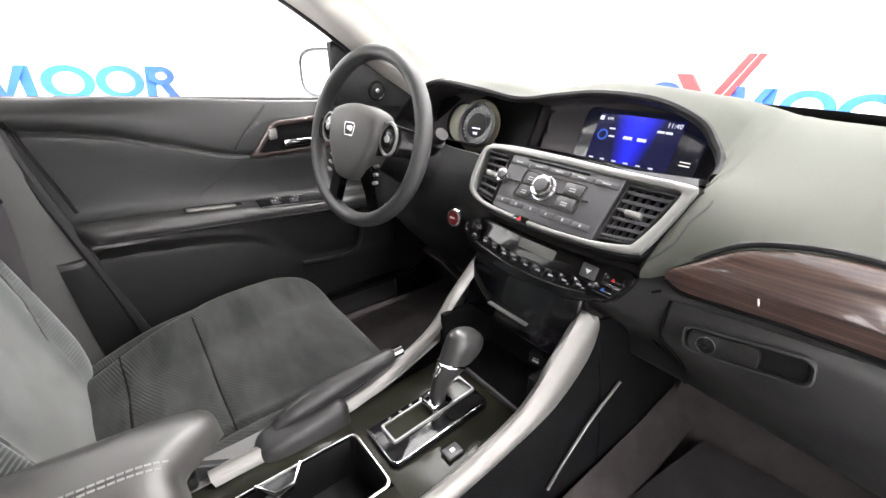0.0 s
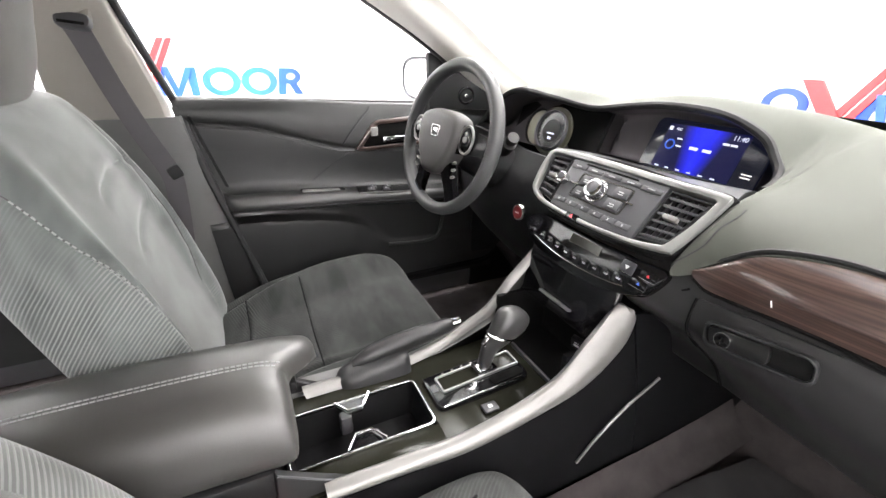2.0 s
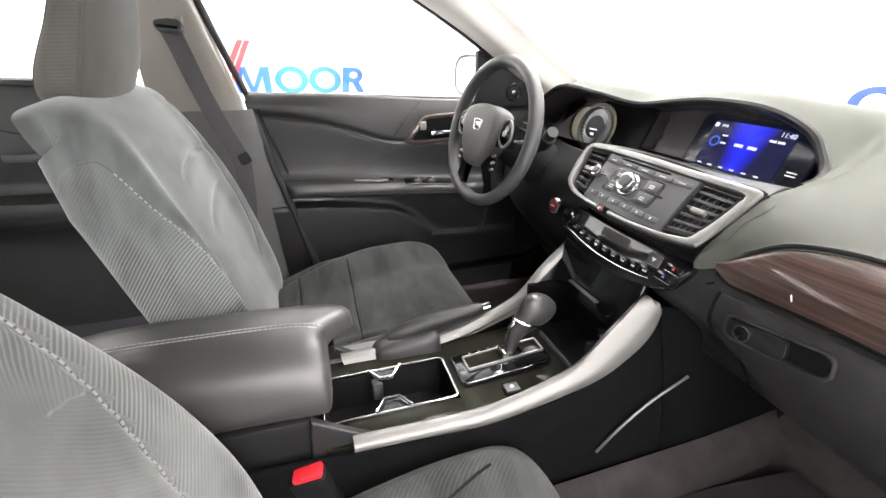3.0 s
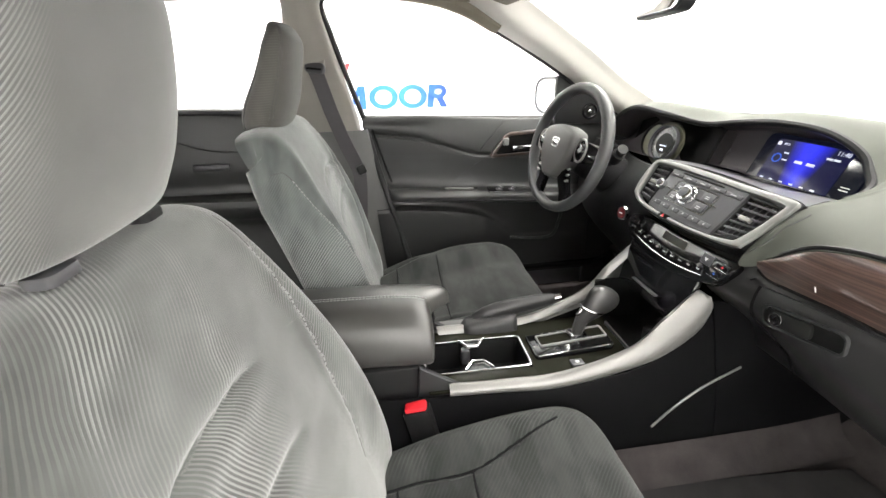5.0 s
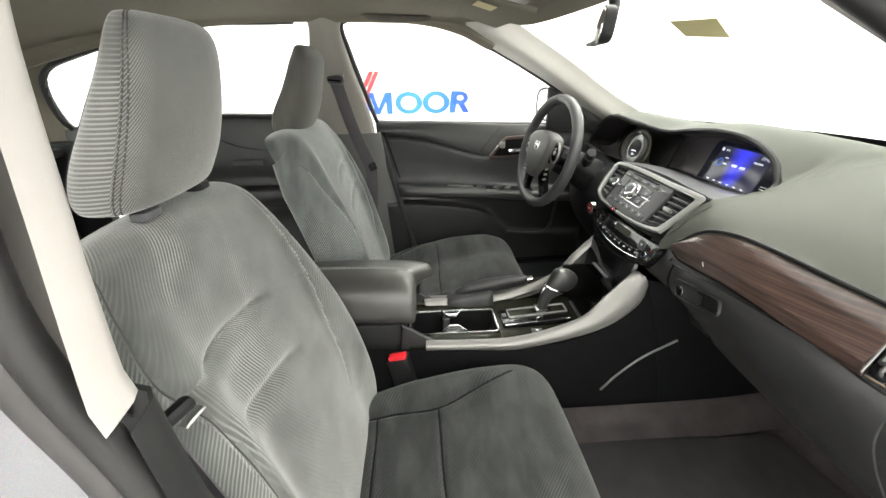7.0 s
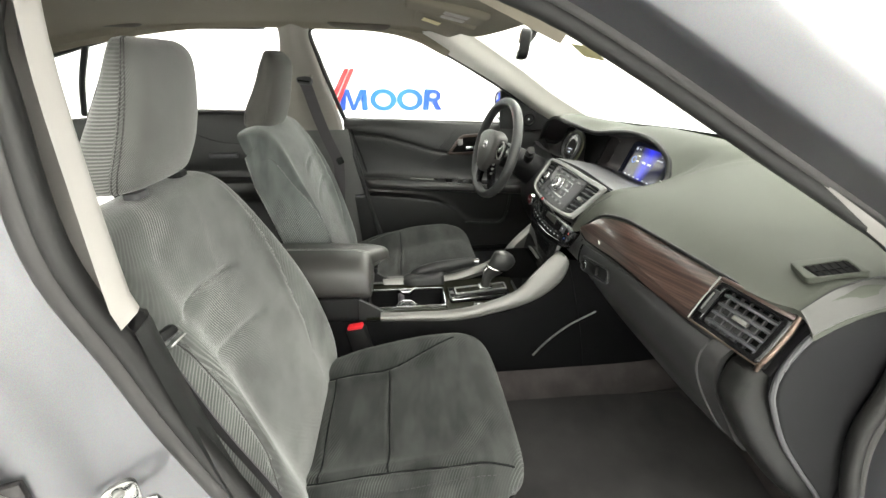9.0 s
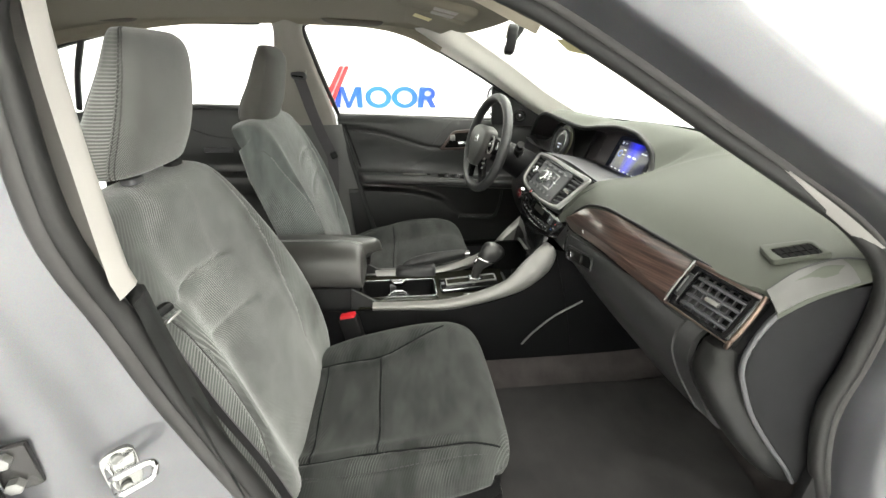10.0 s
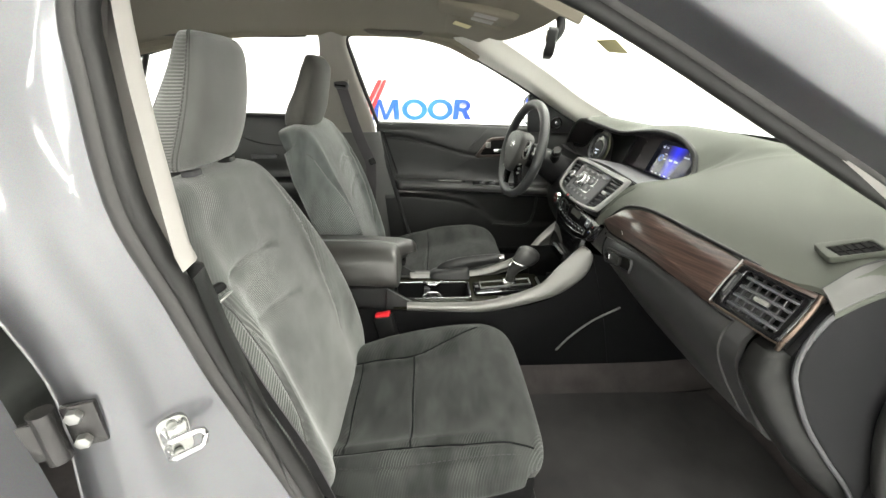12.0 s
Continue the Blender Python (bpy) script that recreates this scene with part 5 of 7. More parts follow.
rows = [[(0.724, 1.0, 0.940), (0.724, 0.93, 0.940), (0.724, 0.82, 0.928), (0.724, 0.75, 0.908), (0.724, 0.704, 0.880)],
        [(0.70, 1.0, 0.967), (0.70, 0.93, 0.969), (0.70, 0.80, 0.956), (0.70, 0.742, 0.940), (0.70, 0.698, 0.906)],
        [(0.62, 1.08, 0.982), (0.62, 0.95, 0.982), (0.62, 0.84, 0.966), (0.625, 0.75, 0.938), (0.63, 0.682, 0.896)],
        [(0.45, 1.16, 0.985), (0.45, 1.0, 1.0), (0.45, 0.86, 0.985), (0.45, 0.74, 0.952), (0.46, 0.645, 0.907)],
        [(0.345, 1.19, 0.985), (0.345, 1.04, 1.006), (0.345, 0.89, 0.993), (0.345, 0.73, 0.958), (0.345, 0.613, 0.921)],
        [(0.297, 1.2, 0.985), (0.297, 1.05, 1.008), (0.297, 0.90, 0.996), (0.297, 0.74, 0.962), (0.297, 0.645, 0.936), (0.297, 0.601, 0.913)],
        [(0.265, 1.21, 0.985), (0.265, 1.05, 1.008), (0.265, 0.905, 0.996), (0.263, 0.74, 0.959), (0.262, 0.650, 0.938), (0.266, 0.608, 0.917), (0.268, 0.594, 0.899)],
        [(0.24, 1.22, 0.985), (0.24, 1.05, 1.008), (0.24, 0.91, 0.996), (0.237, 0.75, 0.957), (0.236, 0.655, 0.940), (0.240, 0.612, 0.917), (0.241, 0.589, 0.882), (0.241, 0.586, 0.875)],
        [(0.222, 1.22, 0.985), (0.222, 1.05, 1.010), (0.22, 0.915, 0.998), (0.217, 0.76, 0.957), (0.219, 0.655, 0.943), (0.221, 0.612, 0.915), (0.216, 0.588, 0.880), (0.210, 0.580, 0.848)],
        [(0.212, 1.225, 0.985), (0.21, 1.05, 1.012), (0.208, 0.92, 1.0), (0.207, 0.77, 0.957), (0.209, 0.658, 0.945), (0.205, 0.614, 0.915), (0.195, 0.589, 0.880), (0.184, 0.577, 0.846)],
        [(0.205, 1.23, 0.985), (0.20, 1.05, 1.012), (0.195, 0.93, 1.002), (0.197, 0.79, 0.958), (0.20, 0.665, 0.932)],
        [(0.18, 1.24, 0.985), (0.175, 1.05, 1.018), (0.17, 0.94, 1.013), (0.17, 0.87, 0.982), (0.176, 0.80, 0.952)],
        [(0.15, 1.25, 0.985), (0.148, 1.05, 1.024), (0.145, 0.94, 1.024), (0.145, 0.88, 1.005), (0.147, 0.83, 0.983)],
        [(0.11, 1.26, 0.985), (0.11, 1.05, 1.03), (0.11, 0.95, 1.038), (0.11, 0.89, 1.03), (0.11, 0.838, 1.014)],
        [(0.03, 1.27, 0.985), (0.03, 1.05, 1.033), (0.03, 0.95, 1.048), (0.03, 0.89, 1.05), (0.03, 0.842, 1.038)],
        [(-0.08, 1.27, 0.985), (-0.08, 1.05, 1.033), (-0.08, 0.95, 1.05), (-0.08, 0.89, 1.053), (-0.08, 0.84, 1.041)],
        [(-0.17, 1.26, 0.985), (-0.17, 1.05, 1.03), (-0.17, 0.95, 1.042), (-0.17, 0.88, 1.042), (-0.17, 0.832, 1.03)]]
rows += [[(-0.25, 1.24, 0.985), (-0.25, 1.03, 1.02), (-0.25, 0.93, 1.028), (-0.25, 0.86, 1.03), (-0.25, 0.80, 1.018)],
         [(-0.33, 1.2, 0.985), (-0.33, 1.0, 1.02), (-0.34, 0.90, 1.035), (-0.34, 0.82, 1.045), (-0.34, 0.752, 1.035)],
         [(-0.45, 1.15, 0.985), (-0.45, 0.98, 1.02), (-0.46, 0.88, 1.038), (-0.46, 0.80, 1.05), (-0.46, 0.738, 1.042)],
         [(-0.57, 1.06, 0.985), (-0.57, 0.95, 1.01), (-0.57, 0.86, 1.02), (-0.565, 0.79, 1.02), (-0.56, 0.74, 1.005)],
         [(-0.70, 0.98, 0.985), (-0.70, 0.93, 0.99), (-0.70, 0.86, 0.985), (-0.69, 0.80, 0.965), (-0.68, 0.76, 0.93)]]
end_piece = surf([[(x + 0.001, y - 0.0012, z + 0.0022) for x, y, z in r] for r in (rows[0][2:], [(0.712, 0.81, 0.9465), (0.712, 0.746, 0.9280), (0.712, 0.700, 0.8960)], rows[1][2:])], 20, 12)
part("end_piece", shell(end_piece, 0.003, (0.4, -0.3, 1)), surface("satin_grey_end_piece", (0.055, 0.055, 0.052), 0.38, grain=900, bump=0.15, spec=0.5), dash, "satin grey dash end piece")
g = surf(rows, 48, 170)
soft = (np.clip((g[:, :, 0] - 0.225) / 0.06, 0, 1) * np.clip((0.66 - g[:, :, 0]) / 0.05, 0, 1))[:, :, None]
for _ in range(40):
    h = g.copy()
    h[1:-1] = (g[:-2] + 2 * g[1:-1] + g[2:]) / 4
    g = g + (h - g) * soft
part("screen_base_seal", tube(g[8:-6, 0] + arr(0, -0.002, 0.006), 0.010), M_SEAL, dash)
seam = [g.reshape(-1, 3)[np.argmin(np.linalg.norm(g.reshape(-1, 3) - p, axis=1))] for p in cr([(0.226, 0.640, 0.938), (0.221, 0.617, 0.920), (0.212, 0.595, 0.890), (0.203, 0.584, 0.864), (0.194, 0.579, 0.850)], 7)]
part("bezel_seam", tube(cr(seam, 24), 0.0011, 6), M_SEAM, dash)
part("top_pad", shell(g, 0.010, (0, -0.45, 1)), M_DASH, dash, "dark grey soft dash top with display hood")
g = g[[k for k in range(len(g)) if g[k, -1, 0] < 0.19 and g[k, -1, 1] > 0.72]]
rim = g[:, -1]
part("hood_rim", tube(rim + arr(0, -0.001, -0.006), 0.008), M_BLACK, dash)
# black cave under the hood
cave = []
for p in rim[::2]:
    d = 0.055 if p[0] > -0.22 else 0.10
    zf = 0.905 if p[0] > -0.22 else 0.90
    cave.append([p + arr(0, 0.002, -0.006), p + arr(0, d * 0.5, -0.016), arr(p[0], p[1] + d, min(p[2] - 0.03, 1.008)), arr(p[0], p[1] + d * 0.75, (p[2] + zf) / 2 - 0.02), arr(p[0], p[1] + d * 0.4, min(zf, p[2] - 0.02)), arr(p[0], p[1] - 0.03, min(zf + 0.012, p[2] - 0.01))])
part("hood_cave", shell(surf(cave, 24, 60), 0.006, (0, -1, 0.3)), M_CAVE, dash, "purplish grey lining under the display hood")
part("centre_shelf", shell(surf([[(-0.2, 0.845, 0.903), (0, 0.845, 0.903), (0.15, 0.835, 0.915)], [(-0.2, 0.74, 0.925), (0, 0.74, 0.925), (0.17, 0.74, 0.935)], [(-0.19, 0.655, 0.94), (0, 0.66, 0.948), (0.2, 0.66, 0.94)]], 15, 15), 0.01, (0, 0, 1)), M_RADIO, dash)
# display
SF = basis((-0.001, 0.857, 0.951), (1, 0, 0), (0, 0.42, 1))
display = part("display_screen", prism(rounded(0.245, 0.122, 0.016), 0.006, 0.002, SF @ Matrix.Translation((0.004, -0.001, -0.004))), M_SCREEN, dash, "glossy display lit with a blue radio page")


def blue_page():
    n = Nodes("display_blue_page")
    x = n.add("SeparateXYZ", Vector=n.coord)
    lay = n.maths("ADD", n.maths("ABSOLUTE", n.maths("SUBTRACT", x.outputs["X"], -0.002)), n.maths("MULTIPLY", n.maths("SUBTRACT", 1.0, x.outputs["Z"]), 0.25))
    c = n.ramp(n.maths("DIVIDE", lay, 0.085), (0.1, (0.012, 0.02, 0.95)), (0.32, (0.008, 0.012, 0.55)), (0.60, (0.003, 0.004, 0.03)))
    n.put("Base Color", (0.005, 0.005, 0.01, 1)).put("Roughness", 0.12).put("Emission Color", c).put("Emission Strength", 1.0)
    return n.mat


part("screen_page", prism(rounded(0.168, 0.094, 0.002), 0.001, 0, SF @ Matrix.Translation((-0.002, 0.002, 0.0025))), blue_page(), display, "blue radio page")
SFW = SF @ Matrix.Translation((0, 0, 0.0038))
words("11:40", 0.0125, SFW @ Matrix.Translation((0.079, 0.036, 0)), M_LIT, display, "clock_digits", "RIGHT")
words("FM1", 0.008, SFW @ Matrix.Translation((-0.068, 0.036, 0)), M_LIT, display, "band_text")


def bars(name, spots, w, h, m, material, parent):
    for a, b in spots:
        part(name, rbox((w, h, 0.0006), 0, m=m @ Matrix.Translation((a, b, 0))), material, parent)


bars("text_bar", [(-0.012, 0.006), (0.016, 0.006)], 0.018, 0.006, SFW, M_LIT, display)
bars("text_bar", [(0.06, 0.026), (0.045, 0.026)], 0.013, 0.004, SFW, M_LIT, display)
bars("text_bar", [(-0.05, 0.02), (-0.046, 0.005)], 0.012, 0.003, SFW, M_LIT, display)
bars("text_bar", [(-0.072 + 0.025 * k, -0.042) for k in range(6)], 0.009, 0.003, SFW, M_LIT, display)
bars("screen_icon", [(-0.08, 0.039)], 0.008, 0.008, SFW, M_LIT, display)
part("tuner_icon", frame_loop(circle(0.011, 20), circle(0.008, 20), 0.0006, 0, SFW @ Matrix.Translation((-0.066, 0.006, 0))), glow("display_dim_blue", (0.02, 0.08, 0.5), 1.0), display)
bars("label_bar", [(0.106, -0.02), (0.106, -0.026)], 0.018, 0.002, SFW, M_WHITE, display)
# instrument cluster
cl = part("cluster_face", shell(surf([[(-0.56, 0.80, 0.90), (-0.40, 0.81, 0.90), (-0.22, 0.80, 0.90)], [(-0.56, 0.835, 1.0), (-0.40, 0.845, 1.015), (-0.22, 0.84, 1.0)]], 15, 9), 0.01, (0, -1, 0)), M_VOID, dash)
GM = basis((-0.340, 0.765, 0.946), (1, 0.12, 0), (0, 0.3, 1)) @ Matrix.Scale(0.84, 4)
part("gauge_ring", frame_loop(circle(0.060, 48), circle(0.056, 48), 0.014, 0.002, GM), M_RADIO, cl)
part("gauge_halo", frame_loop(circle(0.074, 48), circle(0.0595, 48), 0.006, 0.001, GM @ Matrix.Translation((-0.006, 0, -0.012))), surface("olive_gauge_halo", (0.07, 0.068, 0.045), 0.35, bump=0.0), cl)
part("gauge_dial", disc(0.057, 0.003, 40, 0.0, GM), M_GAUGE, cl, "dark gauge dial with lit marks")
part("gauge_dial", disc(0.034, 0.004, 32, 0.0, GM), M_BLACK, cl)
for k in range(21):
    a = radians(225 - 270 * k / 20)
    part("dial_tick", rbox((0.006 if k % 2 else 0.009, 0.0012, 0.0006), 0, m=GM @ Matrix.Translation((0.049 * math.cos(a), 0.049 * math.sin(a), 0.0036)) @ pose(0, 0, 0, 0, 0, math.degrees(a))), M_DIM, cl)
bars("readout_bar", [(0.0, -0.008)], 0.03, 0.004, GM @ Matrix.Translation((0, 0, 0.0048)), M_LIT, cl)
bars("readout_bar", [(-0.004, -0.022), (0.004, -0.022)], 0.006, 0.007, GM @ Matrix.Translation((0, 0, 0.0048)), M_LIT, cl)
GL = basis((-0.415, 0.785, 0.942), (1, 0.05, 0), (0, 0.3, 1))
part("gauge_ring", frame_loop(circle(0.05, 40), circle(0.046, 40), 0.01, 0.002, GL), M_BLACK, cl)
part("gauge_dial", disc(0.046, 0.003, 36, 0.0, GL), surface("olive_lit_gauge", (0.16, 0.155, 0.105), 0.4), cl)

# centre stack
RF = basis((0, 0.6, 0.9), (1, 0, 0), (0, 0.62, 0.785))
outl = [(-0.155, 0.056), (-0.09, 0.061), (0, 0.062), (0.1, 0.061), (0.19, 0.062), (0.207, 0.060), (0.209, 0.054), (0.200, 0.007), (0.186, -0.040), (0.176, -0.049), (0.126, -0.058), (0.05, -0.064), (-0.033, -0.064), (-0.105, -0.059), (-0.145, -0.045), (-0.159, -0.026), (-0.17, 0.018), (-0.169, 0.046)]
inl = [(-0.150, 0.046), (-0.09, 0.049), (0, 0.050), (0.1, 0.049), (0.181, 0.049), (0.192, 0.047), (0.193, 0.043), (0.184, 0.003), (0.170, -0.035), (0.163, -0.041), (0.12, -0.051), (0.05, -0.057), (-0.033, -0.057), (-0.1, -0.052), (-0.136, -0.040), (-0.148, -0.022), (-0.159, 0.018), (-0.159, 0.04)]


def fine(o, n=96):
    c = cr(list(o) + [o[0]], n + 1)
    return [tuple(p) for p in c[:-1]]


stack = thing("centre_stack", "radio and vent panel in a satin silver frame", "radio panel")
part("bezel", frame_loop(fine(outl, 140), fine(inl, 140), 0.018, 0.003, RF @ Matrix.Translation((0, 0, -0.012))), M_BEZEL, stack, "satin silver frame round radio and vents")
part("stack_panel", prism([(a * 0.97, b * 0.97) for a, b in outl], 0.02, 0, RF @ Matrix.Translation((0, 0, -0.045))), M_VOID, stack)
part("stack_surround", frame_loop([(a * 1.012, b * 1.03) for a, b in fine(outl)], [(a * 0.99, b * 0.99) for a, b in fine(outl)], 0.03, 0.004, RF @ Matrix.Translation((0, 0, -0.032))), M_BLACK, stack)
radio = part("radio_face", prism([(-0.098, 0.047), (0, 0.049), (0.116, 0.048), (0.113, -0.051), (0.05, -0.056), (-0.033, -0.056), (-0.084, -0.052)], 0.026, 0.002, RF @ Matrix.Translation((0, 0, -0.024))), M_RADIO, stack, "graphite radio face with buttons")
RW = RF @ Matrix.Translation((0, 0, 0.0022))
part("volume_knob", join(disc(0.018, 0.018, 32, 0.003, RW), frame_loop(circle(0.0215, 36), circle(0.018, 36), 0.004, 0.001, RW)), M_CHROME, radio, "chrome tuning knob")
part("knob_cap", disc(0.012, 0.0192, 28, 0.001, RW), M_RADIO, radio)
part("small_knob", disc(0.012, 0.014, 24, 0.002, RW @ Matrix.Translation((-0.088, 0.0, 0))), M_CHROME, radio, "small chrome knob")
part("knob_cap", disc(0.008, 0.015, 20, 0.001, RW @ Matrix.Translation((-0.088, 0.0, 0))), M_RADIO, radio)
part("button_outline", frame_loop(rounded(0.122, 0.050, 0.006), rounded(0.119, 0.047, 0.005), 0.002, 0, RW @ Matrix.Translation((0.008, -0.001, 0))), M_CHROME, radio)
part("button_bar", rbox((0.16, 0.002, 0.002), 0, m=RW @ Matrix.Translation((0.0, 0.000, 0.001))), M_CHROME, radio)
for a, b, w in [(-0.034, 0.0125, 0.026), (-0.034, -0.0125, 0.026), (0.048, 0.0125, 0.032), (0.046, -0.0125, 0.032)]:
    k = part("radio_button", rbox((w, 0.019, 0.004), 0.002, m=RW @ Matrix.Translation((a, b, 0.001))), M_RADIO, radio)
    bars("label_bar", [(a, b), (a, b - 0.004)], 0.011, 0.0018, RW @ Matrix.Translation((0, 0, 0.0034)), M_MARK, k)
for k in range(5):
    b = part("radio_button", rbox((0.040, 0.0085, 0.003), 0.001, m=RW @ Matrix.Translation((-0.073 + 0.0415 * k, 0.034, 0.0005))), M_RADIO, radio)
    bars("label_bar", [(-0.073 + 0.0415 * k, 0.034)], 0.014, 0.0018, RW @ Matrix.Translation((0, 0, 0.0034)), M_MARK, b)
for k in range(6):
    b = part("preset_button", rbox((0.029, 0.010, 0.003), 0.001, m=RW @ Matrix.Translation((-0.066 + 0.031 * k, -0.0385, 0.0005))), M_RADIO, radio)
    bars("label_bar", [(-0.066 + 0.031 * k, -0.0385)], 0.003, 0.004, RW @ Matrix.Translation((0, 0, 0.0034)), M_MARK, b)
part("disc_slot", rbox((0.12, 0.003, 0.002), 0.0005, m=RW @ Matrix.Translation((0.0, 0.043, 0))), M_VOID, radio)
hz = part("hazard_button", rbox((0.03, 0.012, 0.006), 0.002, m=RF @ Matrix.Translation((-0.012, -0.0605, 0.004))), M_GLOSS, stack, "hazard switch with a red triangle")
part("warning_triangle", prism([(-0.004, -0.003), (0.004, -0.003), (0, 0.004)], 0.0006, 0, RF @ Matrix.Translation((-0.012, -0.0605, 0.0072))), M_RED, hz)


def vent_slats(parent, m, quad, n, cross, lever=True, mat=None):
    """Slats and vanes in a four-cornered opening: quad = foot left, foot right, head right, head left."""
    q = [arr(*p) for p in quad]
    for k in range(n):
        f = (k + 0.5) / n
        l, r = q[0] * (1 - f) + q[3] * f, q[1] * (1 - f) + q[2] * f
        c, w = (l + r) / 2, np.linalg.norm(r - l)
        part("slat", rbox((w, 0.0045, 0.012), 0.001, m=m @ Matrix.Translation((c[0], c[1], -0.006)) @ pose(0, 0, 0, 18, 0, math.degrees(math.atan2(r[1] - l[1], r[0] - l[0])))), mat or M_VENT, parent)
    for k in range(cross):
        f = (k + 0.5) / cross
        l, r = q[0] * (1 - f) + q[1] * f, q[3] * (1 - f) + q[2] * f
        c, w = (l + r) / 2, np.linalg.norm(r - l)
        part("vane", rbox((0.0025, w, 0.01), 0.0008, m=m @ Matrix.Translation((c[0], c[1], -0.010)) @ pose(0, 0, 0, 0, 0, -math.degrees(math.atan2(r[0] - l[0], r[1] - l[1])))), mat or M_VENT, parent)
    if lever:
        c = sum(q) / 4
        part("vent_lever", rbox((0.024, 0.008, 0.01), 0.002, m=m @ Matrix.Translation((c[0], c[1], 0.003))), M_SATIN, parent)


RV = RF @ Matrix.Translation((0, 0, -0.001))
for quad, nv in (([(0.118, -0.045), (0.168, -0.037), (0.190, 0.044), (0.122, 0.044)], 5), ([(-0.134, -0.040), (-0.090, -0.047), (-0.103, 0.044), (-0.154, 0.042)], 4)):
    mid_a, mid_b = sum(a for a, b in quad) / 4, sum(b for a, b in quad) / 4
    ins_q = [(mid_a + (a - mid_a) * 0.95, mid_b + (b - mid_b) * 0.95) for a, b in quad]
    v = part("air_vent", frame_loop(quad, ins_q, 0.012, 0, RV @ Matrix.Translation((0, 0, -0.010))), M_VENT, stack, "black louvred air vent")
    vent_slats(v, RV, ins_q, 6, nv, True, M_RADIO)

# climate panel
AF = basis((0, 0.588, 0.80), (1, 0, 0), (0, 0.42, 1))
ac = thing("climate_panel", "gloss black climate control panel with a row of keys", "climate panel")
aco = [(-0.125, 0.018), (0, 0.016), (0.10, 0.02), (0.166, 0.024), (0.178, 0.01), (0.157, -0.025), (0.127, -0.042), (0.08, -0.054), (0.028, -0.060), (-0.04, -0.060), (-0.11, -0.05), (-0.15, -0.03), (-0.165, -0.010), (-0.15, 0.008)]
part("panel", prism(fine(aco), 0.03, 0.005, AF @ Matrix.Translation((0, 0, -0.022))), M_GLOSS, ac, "gloss black fascia")
AW = AF @ Matrix.Translation((0, 0, 0.0084))
part("climate_display", prism(rounded(0.075, 0.017, 0.003), 0.001, 0, AW @ Matrix.Translation((0.012, 0.002, 0))), surface("dark_lcd_glass", (0.055, 0.055, 0.048), 0.16, bump=0.0), ac)
for k in range(9):
    a, bb = -0.098 + 0.0255 * k, -0.030 + 0.0008 * (k - 4) ** 2 * 0.6
    b = part("climate_key", rbox((0.0235, 0.017, 0.004), 0.0015, m=AW @ Matrix.Translation((a, bb, 0.0))), M_GLOSS, ac)
    bars("label_bar", [(a, bb)], 0.008, 0.0028, AW @ Matrix.Translation((0, 0, 0.0024)), M_MARK, b)
part("key_edge", tube([(AW @ Vector((a, -0.043 + 0.9 * a * a, 0.001)))[:] for a in np.linspace(-0.12, 0.12, 20)], 0.0012, 6), M_CHROME, ac)
for db, col in ((0.004, M_RED), (-0.014, S_BLUE)):
    b = part("temperature_key", rbox((0.03, 0.014, 0.004), 0.002, m=AW @ Matrix.Translation((0.150 + db * 0.5, db, 0.0))), M_GLOSS, ac)
    part("arrow_mark", prism([(-0.003, -0.002), (0.003, -0.002), (0, 0.003)], 0.0005, 0, AW @ Matrix.Translation((0.150 + db * 0.5, db, 0.0022))), col, b)
    part("key_edge", rbox((0.03, 0.001, 0.001), 0, m=AW @ Matrix.Translation((0.150 + db * 0.5, db - 0.007, 0.002))), M_CHROME, ac)
for db in (0.0, -0.016):
    part("temperature_key", rbox((0.026, 0.013, 0.004), 0.002, m=AW @ Matrix.Translation((-0.132, db - 0.006, 0.0))), M_GLOSS, ac)
fk = part("fan_key", rbox((0.026, 0.021, 0.006), 0.002, m=AW @ Matrix.Translation((0.112, 0.002, 0.0))), M_RADIO, ac)
part("arrow_mark", prism([(-0.005, 0.003), (0, -0.004), (0.005, 0.003)], 0.0005, 0, AW @ Matrix.Translation((0.112, 0.002, 0.0032))), M_WHITE, fk)
# bin door and cubby below
BF = basis((0, 0.558, 0.70), (1, 0, 0), (0, 0.22, 1))
binn = thing("storage_bin", "gloss black bin door with a chrome lip", "storage bin")
part("bin_door", prism([(-0.118, 0.07), (0.118, 0.07), (0.116, -0.02), (0.112, -0.050), (-0.112, -0.050), (-0.116, -0.02)], 0.012, 0.004, BF @ Matrix.Translation((0, 0, -0.008))), M_GLOSS, binn)
# satin silver in place of chrome, so the window's reflection is in the colour
part("chrome_lip", rbox((0.090, 0.0045, 0.010), 0.0015, m=BF @ Matrix.Translation((-0.006, -0.020, 0.010))), M_BEZEL, binn, "chrome pull lip, coloured bright for its window reflection")
# cubby sheets coloured near-black for the shade inside
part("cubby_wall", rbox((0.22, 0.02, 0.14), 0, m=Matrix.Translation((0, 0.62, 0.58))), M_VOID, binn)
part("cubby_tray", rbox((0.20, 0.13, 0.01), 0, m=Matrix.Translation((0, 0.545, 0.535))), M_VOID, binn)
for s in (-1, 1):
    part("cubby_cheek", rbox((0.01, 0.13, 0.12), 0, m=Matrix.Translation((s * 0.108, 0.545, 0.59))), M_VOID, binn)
us = part("usb_socket", rbox((0.034, 0.012, 0.026), 0.003, m=Matrix.Translation((0.058, 0.566, 0.612)) @ pose(0, 0, 0, 10, 0, 12)), M_BLACK, binn)
